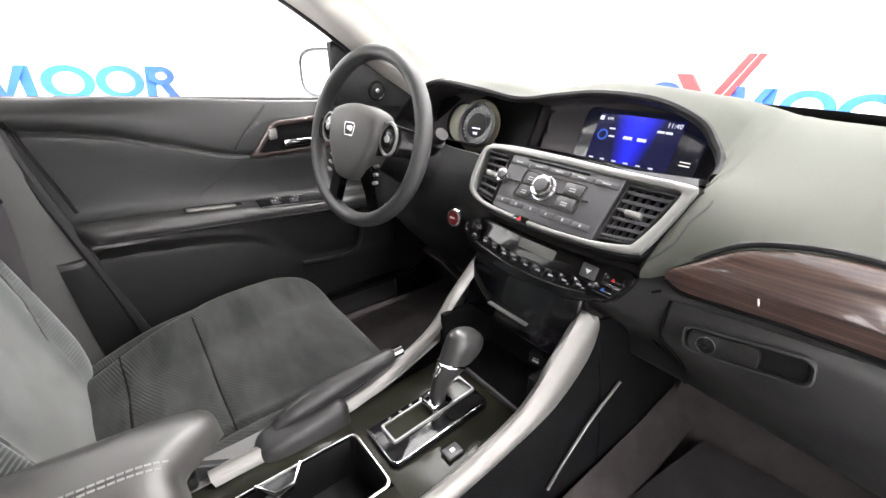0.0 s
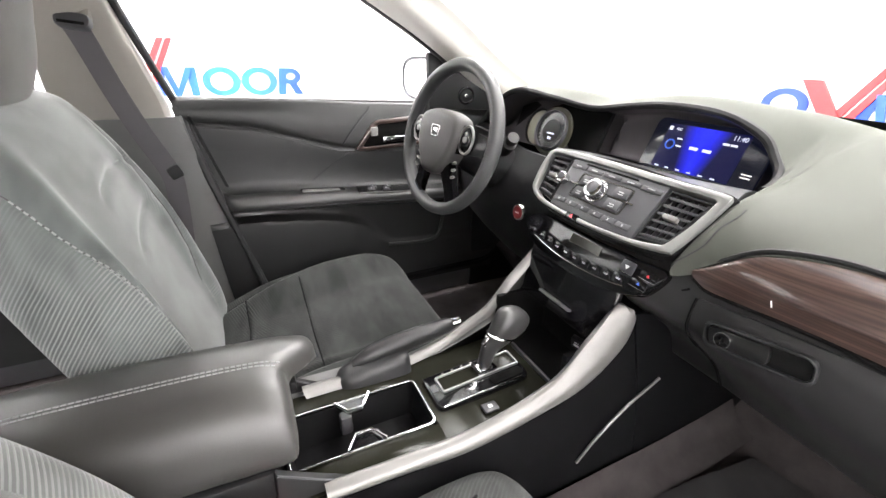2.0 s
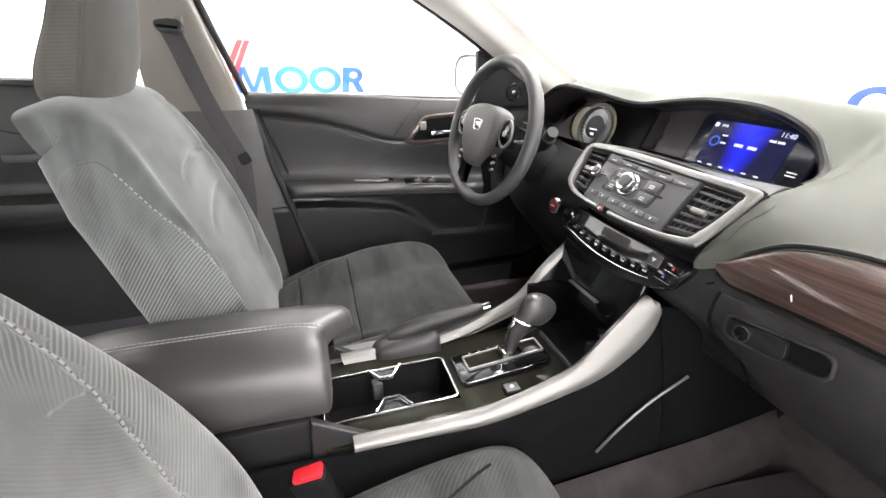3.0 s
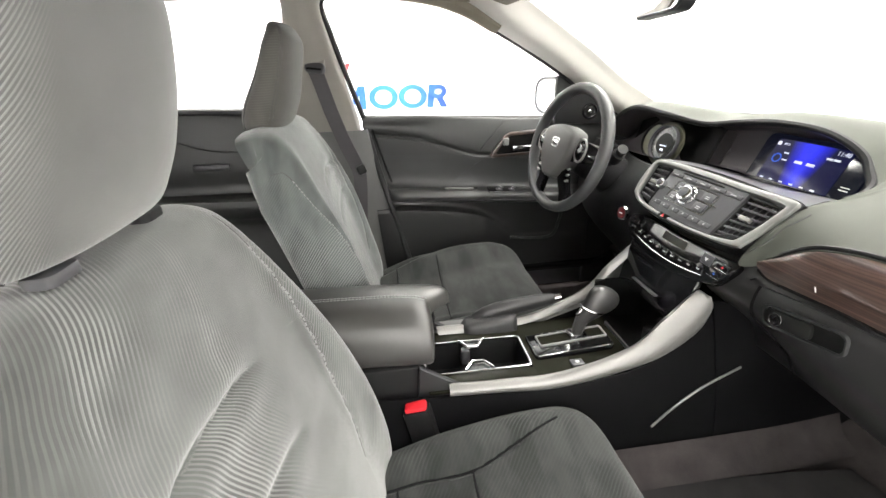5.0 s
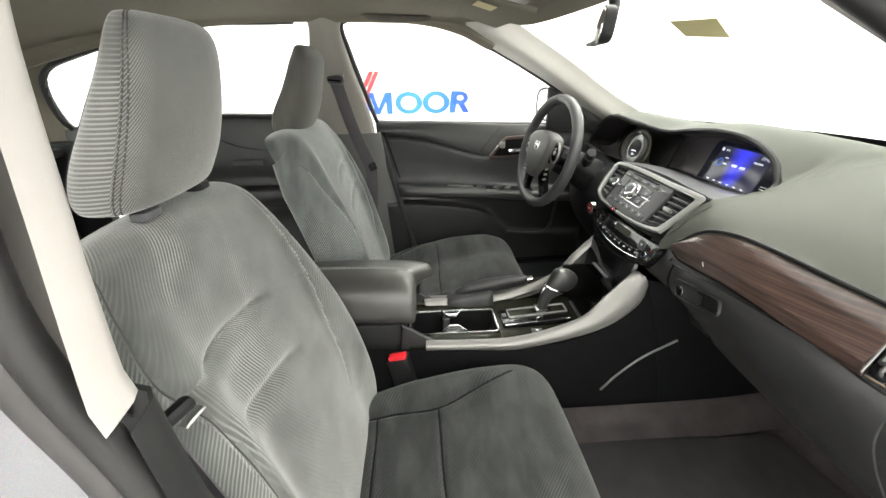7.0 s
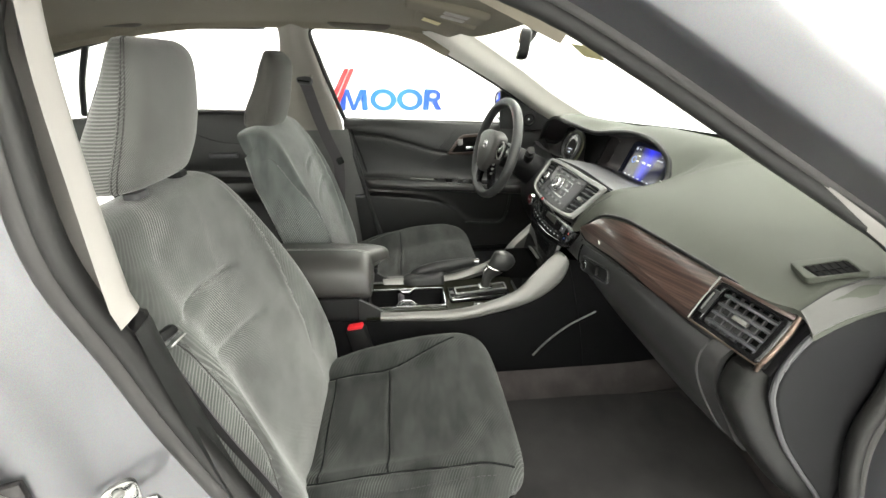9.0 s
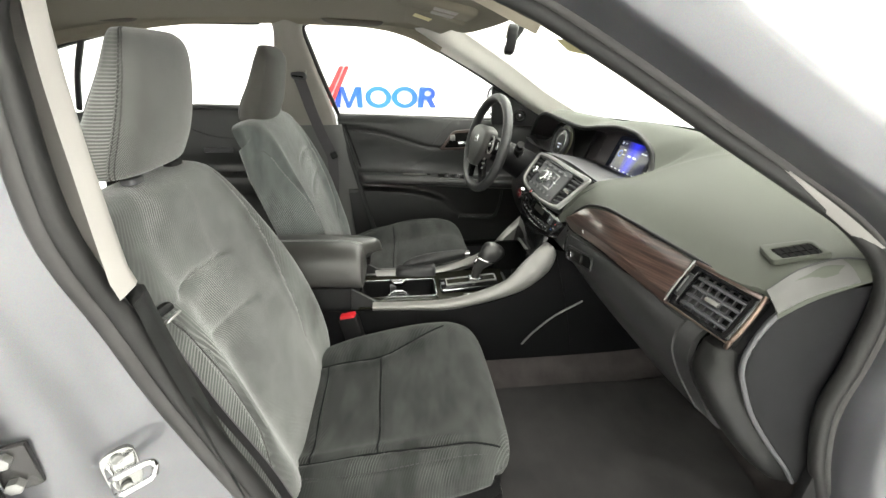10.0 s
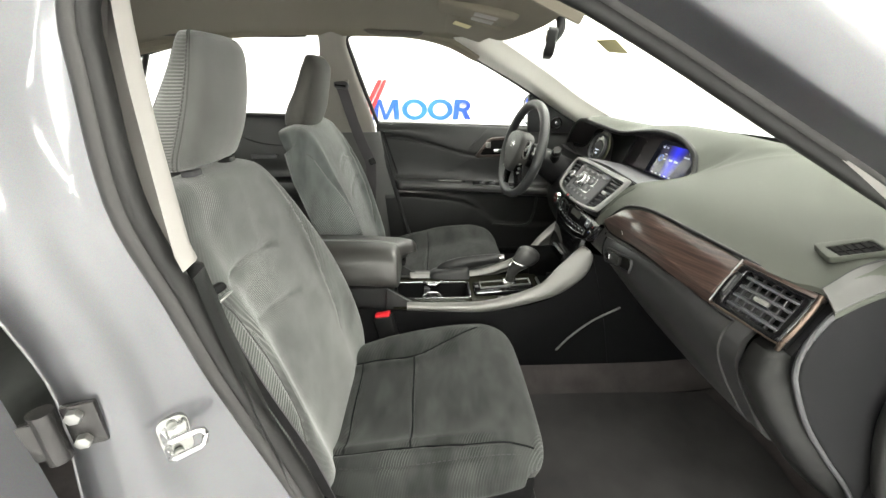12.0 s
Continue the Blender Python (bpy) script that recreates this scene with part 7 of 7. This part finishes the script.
for x0, x1 in ((-0.105, -0.056), (0.058, 0.105)):
    part("top_plate", rbox((x1 - x0, 0.245, 0.006), 0.001, m=Matrix.Translation(((x0 + x1) / 2, 0.14, 0.535))), M_PLATE, con)
cup = thing("cup_holder", "twin cup holder with a chrome rim", "cup holder")
CM = Matrix.Translation((0.001, 0.138, 0.537))
part("rim", frame_loop(rounded(0.116, 0.248, 0.014), rounded(0.106, 0.238, 0.010), 0.007, 0.0015, CM), M_CHROME, cup, "bright chrome rim")
wl = rounded(0.106, 0.238, 0.010)
part("well", grid_bm([[(a, b, 0.002) for a, b in wl], [(a * 0.98, b * 0.98, -0.03) for a, b in wl], [(a * 0.9, b * 0.95, -0.07) for a, b in wl], [(a * 0.3, b * 0.3, -0.072) for a, b in wl], [(a * 0.02, b * 0.02, -0.072) for a, b in wl]], wrap=True), M_BLACK, cup).location = CM.translation
for s in (-1, 1):
    tab = prism([(-0.03, 0.0), (0.03, 0.0), (0.013, 0.026), (-0.013, 0.026)], 0.006, 0.002, CM @ basis((s * 0.053, 0.0, 0.003), (0, -s, 0), (-s, 0, 0)))
    part("grip_tab", tab, M_GLOSS, cup, "black cup grip")
    part("grip_edge", tube([(CM @ basis((s * 0.053, 0.0, 0.010), (0, -s, 0), (-s, 0, 0)) @ Vector((a, b, 0)))[:] for a, b in ((-0.032, -0.001), (-0.013, 0.026), (0.013, 0.026), (0.032, -0.001))], 0.0022, 6), M_CHROME, cup)
    part("grip_arm", rbox((0.02, 0.02, 0.04), 0.004, m=CM @ Matrix.Translation((s * 0.03, s * 0.018, -0.02))), M_RADIO, cup)
# shift gate and lever
gate = thing("shift_gate", "gloss black shift gate with a chrome edge", "shift gate")
GT = basis((-0.004, 0.371, 0.546), (1, 0, 0), (0, 1, 0.08))
part("gate_block", prism(rounded(0.088, 0.194, 0.012), 0.012, 0.004, GT @ Matrix.Translation((0, 0, -0.006))), M_GLOSS, gate)
part("gate_frame", frame_loop(rounded(0.042, 0.168, 0.004), rounded(0.034, 0.160, 0.003), 0.005, 0.001, GT @ Matrix.Translation((-0.010, 0.009, 0.006))), M_BEZEL, gate, "chrome gate frame")
part("gate_brush", prism(rounded(0.034, 0.160, 0.003), 0.001, 0, GT @ Matrix.Translation((-0.010, 0.009, 0.0065))), M_PLATE, gate)
for k in range(5):
    part("gear_mark", rbox((0.0045, 0.005, 0.0006), 0, m=GT @ Matrix.Translation((-0.0365, 0.03 - 0.021 * k, 0.0064))), M_SATIN, gate)
part("gate_edge", tube([(GT @ Vector((a, b, 0.007)))[:] for a, b in ((-0.040, -0.094), (0.030, -0.0945), (0.0405, -0.088), (0.0415, -0.07), (0.0415, 0.08))], 0.0014, 6), M_CHROME, gate)
part("shift_release", rbox((0.018, 0.012, 0.003), 0.001, m=GT @ Matrix.Translation((-0.008, -0.085, 0.006))), M_RADIO, gate)
part("side_tray", prism(rounded(0.020, 0.070, 0.008), 0.002, 0.0005, GT @ Matrix.Translation((0.026, 0.055, 0.006))), M_VOID, gate)
pb = part("plate_button", rbox((0.022, 0.03, 0.006), 0.003, m=Matrix.Translation((0.069, 0.36, 0.544))), M_RADIO, con)
part("button_mark", rbox((0.006, 0.008, 0.001), 0, m=Matrix.Translation((0.069, 0.36, 0.5475))), M_WHITE, pb)
lev = thing("gear_lever", "black leather gear knob with chrome accents", "gear lever")
part("stem", rbox((0.034, 0.046, 0.016), 0.006, m=Matrix.Translation((-0.012, 0.394, 0.560)) @ pose(0, 0, 0, -8, 0, 0)), M_CHROME, lev, "chrome stem")
kn = []
for w, dl, y, z in ((0.012, 0.013, 0.392, 0.556), (0.0115, 0.0135, 0.396, 0.580), (0.013, 0.017, 0.404, 0.602), (0.018, 0.027, 0.422, 0.622), (0.022, 0.035, 0.440, 0.640), (0.023, 0.037, 0.449, 0.657), (0.021, 0.032, 0.452, 0.672), (0.013, 0.020, 0.452, 0.682), (0.003, 0.005, 0.452, 0.686)):
    kn.append([(-0.012 + w * math.copysign(abs(math.cos(a)) ** 0.8, math.cos(a)), y + dl * math.sin(a), z - 0.32 * dl * math.sin(a)) for a in np.linspace(0, 2 * math.pi, 24, endpoint=False)])
part("knob", grid_bm(surf([r + [r[0]] for r in kn], 33, 40)[:, :-1], wrap=True, caps=True), M_LEATHER, lev, "black leather-wrapped knob")
part("knob_band", tube([(-0.012 + 0.0205 * math.cos(a), 0.4285 + 0.0315 * math.sin(a), 0.629 - 0.010 * math.sin(a)) for a in np.linspace(-2.2, 1.5, 30)], 0.0028, 8), M_CHROME, lev)
part("knob_insert", rbox((0.010, 0.016, 0.022), 0.003, m=Matrix.Translation((-0.012, 0.396, 0.622)) @ pose(0, 0, 0, -40, 0, 0)), M_CHROME, lev, "chrome insert below the knob")
part("tray_edge", rbox((0.15, 0.006, 0.010), 0.002, m=Matrix.Translation((0.012, 0.496, 0.549))), M_RADIO, con)
# parking brake
pbk = thing("parking_brake", "black leather parking brake lever with chrome button", "parking brake")
path = cr([(-0.122, 0.160, 0.556), (-0.122, 0.21, 0.572), (-0.121, 0.29, 0.588), (-0.118, 0.375, 0.601)], 24)
part("handle", sweep(path, [(a * (1.0 if b > 0 else 0.9), b) for a, b in circle(0.019, 20, 0.85, 1.1)], (0, 0, 1), scale=np.interp(np.linspace(0, 1, 24), [0, 0.15, 0.4, 0.8, 0.96, 1], [0.7, 1.1, 1.2, 0.95, 0.82, 0.6])), M_GRIP, pbk, "black leather grip")
part("release_button", tube([(-0.119, 0.37, 0.601), (-0.115, 0.392, 0.606)], 0.0095, 14), M_CHROME, pbk, "chrome release button")
base = []
for y, w, top, foot in ((0.125, 0.012, 0.545, 0.530), (0.134, 0.024, 0.556, 0.524), (0.16, 0.030, 0.564, 0.520), (0.21, 0.031, 0.571, 0.520), (0.255, 0.030, 0.576, 0.524), (0.268, 0.024, 0.570, 0.530)):
    base.append([(-0.112 + w * u, y, foot + (top - foot) * v) for u, v in ((-1, 0.0), (-1, 0.55), (-0.8, 0.9), (-0.4, 1.0), (0.4, 1.0), (0.8, 0.9), (1, 0.55), (1, 0.0))])
part("lever_boot", grid_bm(surf([r + [r[0]] for r in base], 33, 20)[:, :-1], wrap=True, caps=True), M_GRIP, pbk, "black moulded lever base")
part("side_plate", rbox((0.05, 0.16, 0.01), 0.003, m=Matrix.Translation((-0.128, 0.10, 0.535))), M_PILLAR, pbk, "grey base plate")
# armrest lid
arm = thing("armrest", "black leatherette armrest lid with double stitching", "armrest")
sec = [(-0.098, 0.625), (-0.104, 0.660), (-0.098, 0.692), (-0.066, 0.710), (-0.01, 0.714), (0.040, 0.706), (0.076, 0.678), (0.088, 0.636), (0.084, 0.608), (0.060, 0.598), (-0.08, 0.598)]
ring = []
for y, sx, dz, top in ((-0.345, 0.7, 0.0, 0.7), (-0.33, 0.92, 0.003, 0.93), (-0.25, 1.0, 0.004, 1.0), (-0.1, 1.0, 0.001, 1.0), (-0.02, 1.0, -0.004, 1.0), (0.015, 0.985, -0.009, 0.97), (0.032, 0.93, -0.014, 0.86), (0.038, 0.6, -0.018, 0.5)):
    ring.append([(-0.008 + (x + 0.008) * sx, y, 0.65 + (z - 0.65) * top + dz) for x, z in sec])
ag = surf([r + [r[0]] for r in ring], 66, 60)[:, :-1]
reach = np.clip((0.0 - ag[:, :, 0]) / 0.06, 0, 1)
reach = reach * reach * (3 - 2 * reach) * np.clip((ag[:, :, 1] + 0.03) / 0.065, 0, 1)
ag[:, :, 1] += 0.050 * reach * np.clip((ag[:, :, 2] - 0.634) / 0.02, 0.0, 1)
part("lid_latch", rbox((0.05, 0.016, 0.022), 0.006, m=Matrix.Translation((-0.062, 0.042, 0.622))), M_BLACK, arm, "black lid latch below the nose")
part("lid", grid_bm(ag, wrap=True, caps=True), M_LID, arm, "black leatherette lid")
for x in (-0.013, -0.006):
    line = [min((p for p in row if p[2] > 0.655), key=lambda p: abs(p[0] - x)) for row in ag[6:-5]]
    line = [arr(x, p[1], p[2] + 0.0004) for p in line]
    stitches("stitching", cr(line[::3], 120), 0.0013, 0.006, 0.0015, M_THREAD, arm, "pale double stitching")
part("box", rbox((0.19, 0.37, 0.30), 0.010, m=Matrix.Translation((-0.005, -0.18, 0.448))), M_BLACK, con, "black console box")
for x in (0.086, -0.128):
    part("box_wedge", prism([(0.0, 0.600), (-0.01, 0.46), (0.14, 0.46), (0.128, 0.496), (0.098, 0.535), (0.05, 0.566)], 0.014, 0.003, basis((x, 0, 0), (0, 1, 0), (0, 0, 1))), M_LOWER, con)
    part("wedge_edge", tube([(x + 0.012, 0.002, 0.6005), (x + 0.012, 0.05, 0.567), (x + 0.012, 0.097, 0.5365)], 0.0016, 6), M_RADIO, con)

# ---- belts and buckles ----
for x in (0.125, -0.155):
    bk = thing("belt_buckle", "black seat belt buckle with a red release button", "seat belt buckle", "belt buckles")
    BM = Matrix.Translation((x, -0.01, 0.51)) @ pose(0, 0, 0, 12, 0, -8)
    part("housing", rbox((0.034, 0.058, 0.10), 0.008, m=BM @ Matrix.Translation((0, 0, -0.035))), M_BLACK, bk)
    part("release_button", rbox((0.026, 0.046, 0.014), 0.005, m=BM @ Matrix.Translation((0, 0.0, 0.016))), M_RED, bk, "bright red release button")


def belt(name, path, w, turn, parent):
    p = cr(path, 40)
    t = np.gradient(p, axis=0)
    t /= np.linalg.norm(t, axis=1, keepdims=True)
    n = np.array(turn, float)
    s = np.cross(t, n)
    s /= np.linalg.norm(s, axis=1, keepdims=True)
    g = np.stack([p - s * w / 2, p - s * w / 4, p + s * w / 4, p + s * w / 2], 1)
    return part(name, shell(g, 0.0018), M_WEB, parent)


bl = thing("seat_belt", "dark webbing seat belt hanging down the centre pillar", "seat belt", "seat belts")
belt("webbing", [(-0.640, -0.230, 1.160), (-0.644, -0.220, 1.125), (-0.645, -0.195, 1.028), (-0.634, -0.163, 0.935), (-0.620, -0.130, 0.855), (-0.615, -0.125, 0.80), (-0.625, -0.14, 0.60), (-0.64, -0.14, 0.42)], 0.046, (0.92, -0.25, 0.12), bl)
GD = basis((-0.648, -0.226, 1.163), (0.2, 0.95, -0.1), (-0.4, 0.1, 1))
part("guide_loop", prism(rounded(0.062, 0.030, 0.013), 0.016, 0.005, GD @ Matrix.Translation((0, -0.004, 0))), M_RADIO, bl, "grey belt guide loop")
part("guide_slot", rbox((0.046, 0.006, 0.002), 0.0008, m=GD @ Matrix.Translation((0, -0.010, 0.016))), M_VOID, bl)
part("guide_cover", prism(rounded(0.060, 0.085, 0.02, taper=0.2), 0.018, 0.006, GD @ Matrix.Translation((0, 0.030, -0.006))), M_TAUPE, bl, "taupe belt guide cover")
part("tongue", rbox((0.02, 0.03, 0.03), 0.006, m=Matrix.Translation((-0.612, -0.118, 0.852)) @ pose(0, 0, 0, 20, 0, 20)), M_BLACK, bl)
br = thing("seat_belt", "dark webbing seat belt with a tongue beside the passenger seat", "seat belt", "seat belts")
belt("webbing", [(0.715, -0.225, 0.965), (0.70, -0.205, 0.94), (0.684, -0.187, 0.90), (0.682, -0.14, 0.75), (0.675, -0.09, 0.6), (0.66, -0.06, 0.45)], 0.04, (-0.8, 0.5, 0.2), br)
part("tongue", rbox((0.036, 0.02, 0.014), 0.006, m=Matrix.Translation((0.674, -0.178, 0.905)) @ pose(0, 0, 0, 20, 10, -30)), M_BLACK, br)
part("tongue_blade", rbox((0.024, 0.024, 0.003), 0.001, m=Matrix.Translation((0.662, -0.172, 0.888)) @ pose(0, 0, 0, 30, 20, -30)), M_ZINC, br)

# ---- roof fittings ----
for y0 in (0.003, -0.84):
    gh = thing("grab_handle", "folded beige grab handle on the headliner edge", "grab handle", "grab handles")
    part("grip", tube(cr([(-0.565, y0 - 0.11, 1.378), (-0.545, y0 - 0.095, 1.356), (-0.542, y0 - 0.05, 1.346), (-0.542, y0 + 0.05, 1.343), (-0.545, y0 + 0.095, 1.345), (-0.565, y0 + 0.11, 1.36)], 30), 0.011, 10), M_GRAB, gh)
    for s in (-1, 1):
        part("hinge_cap", rbox((0.02, 0.03, 0.03), 0.006, m=Matrix.Translation((-0.56, y0 + s * 0.105, 1.368))), M_GRAB, gh)
vis = thing("sun_visor", "beige folded sun visor with a pale label", "sun visor")
part("flap", rbox((0.38, 0.17, 0.022), 0.009, 3, m=Matrix.Translation((-0.31, 0.262, 1.342)) @ pose(0, 0, 0, -16, 0, 4)), M_HEAD, vis)
part("label", rbox((0.07, 0.05, 0.001), 0, m=Matrix.Translation((-0.185, 0.236, 1.3345)) @ pose(0, 0, 0, -16, 0, 4)), M_YELLOW, vis, "pale paper label")
ov = thing("overhead_console", "beige overhead lamp console", "overhead console")
part("body", rbox((0.16, 0.2, 0.035), 0.012, 3, m=Matrix.Translation((0.0, 0.26, 1.352)) @ pose(0, 0, 0, -12, 0, 0)), M_HEAD, ov)
for s in (-1, 1):
    part("lamp_lens", rbox((0.05, 0.06, 0.006), 0.002, m=Matrix.Translation((s * 0.04, 0.28, 1.331)) @ pose(0, 0, 0, -12, 0, 0)), M_TAUPE, ov)
mi = thing("rear_view_mirror", "black-backed rear-view mirror on the windscreen", "rear-view mirror")
MM = basis((0.02, 0.44, 1.27), (1, -0.24, 0), (0, 0.12, 1))
part("mirror_shell", prism(rounded(0.21, 0.066, 0.025), 0.024, 0.008, MM @ pose(0, 0, 0, 0, 180, 0)), M_BLACK, mi)
part("mirror_glass", prism(rounded(0.20, 0.058, 0.022), 0.003, 0.001, MM), M_MIRROR, mi)
part("stem", tube(cr([(0.02, 0.46, 1.28), (0.01, 0.48, 1.31), (0.0, 0.47, 1.36)], 10), 0.012, 10), M_BLACK, mi)
stk = thing("screen_sticker", "yellow paper sticker on the windscreen", "sticker")
part("paper", shell(surf([[(0.162, 0.52, 1.268), (0.322, 0.50, 1.258)], [(0.172, 0.55, 1.243), (0.312, 0.535, 1.233)]], 4, 4), 0.001), M_YELLOW, stk)

# carpet climbing the console side, and floor mat
gc = surf([[(0.156, y, 0.352 + 0.02 * k), (0.162, y, 0.338 + 0.02 * k), (0.185, y, 0.306 + 0.02 * k), (0.225, y, 0.289 + 0.02 * k)] for y, k in ((-0.1, 0), (0.3, 0), (0.6, 0), (0.85, 0.2), (1.02, 1.0))], 10, 24)
tagged(part("carpet_upturn", shell(gc, 0.01, (0.6, 0, 1)), M_CARPET), "charcoal carpet turned up along the console", "carpet", kind="structure")
fm = thing("floor_mat", "dark carpet floor mat in the passenger footwell", "floor mat")
part("mat_pad", shell(surf([[(0.222, 0.36, 0.294), (0.45, 0.36, 0.292), (0.68, 0.36, 0.292)], [(0.222, 0.7, 0.294), (0.45, 0.7, 0.292), (0.70, 0.7, 0.292)], [(0.26, 0.95, 0.32), (0.45, 0.98, 0.315), (0.66, 0.95, 0.315)]], 12, 12), 0.01, (0, 0, 1)), M_MAT, fm)
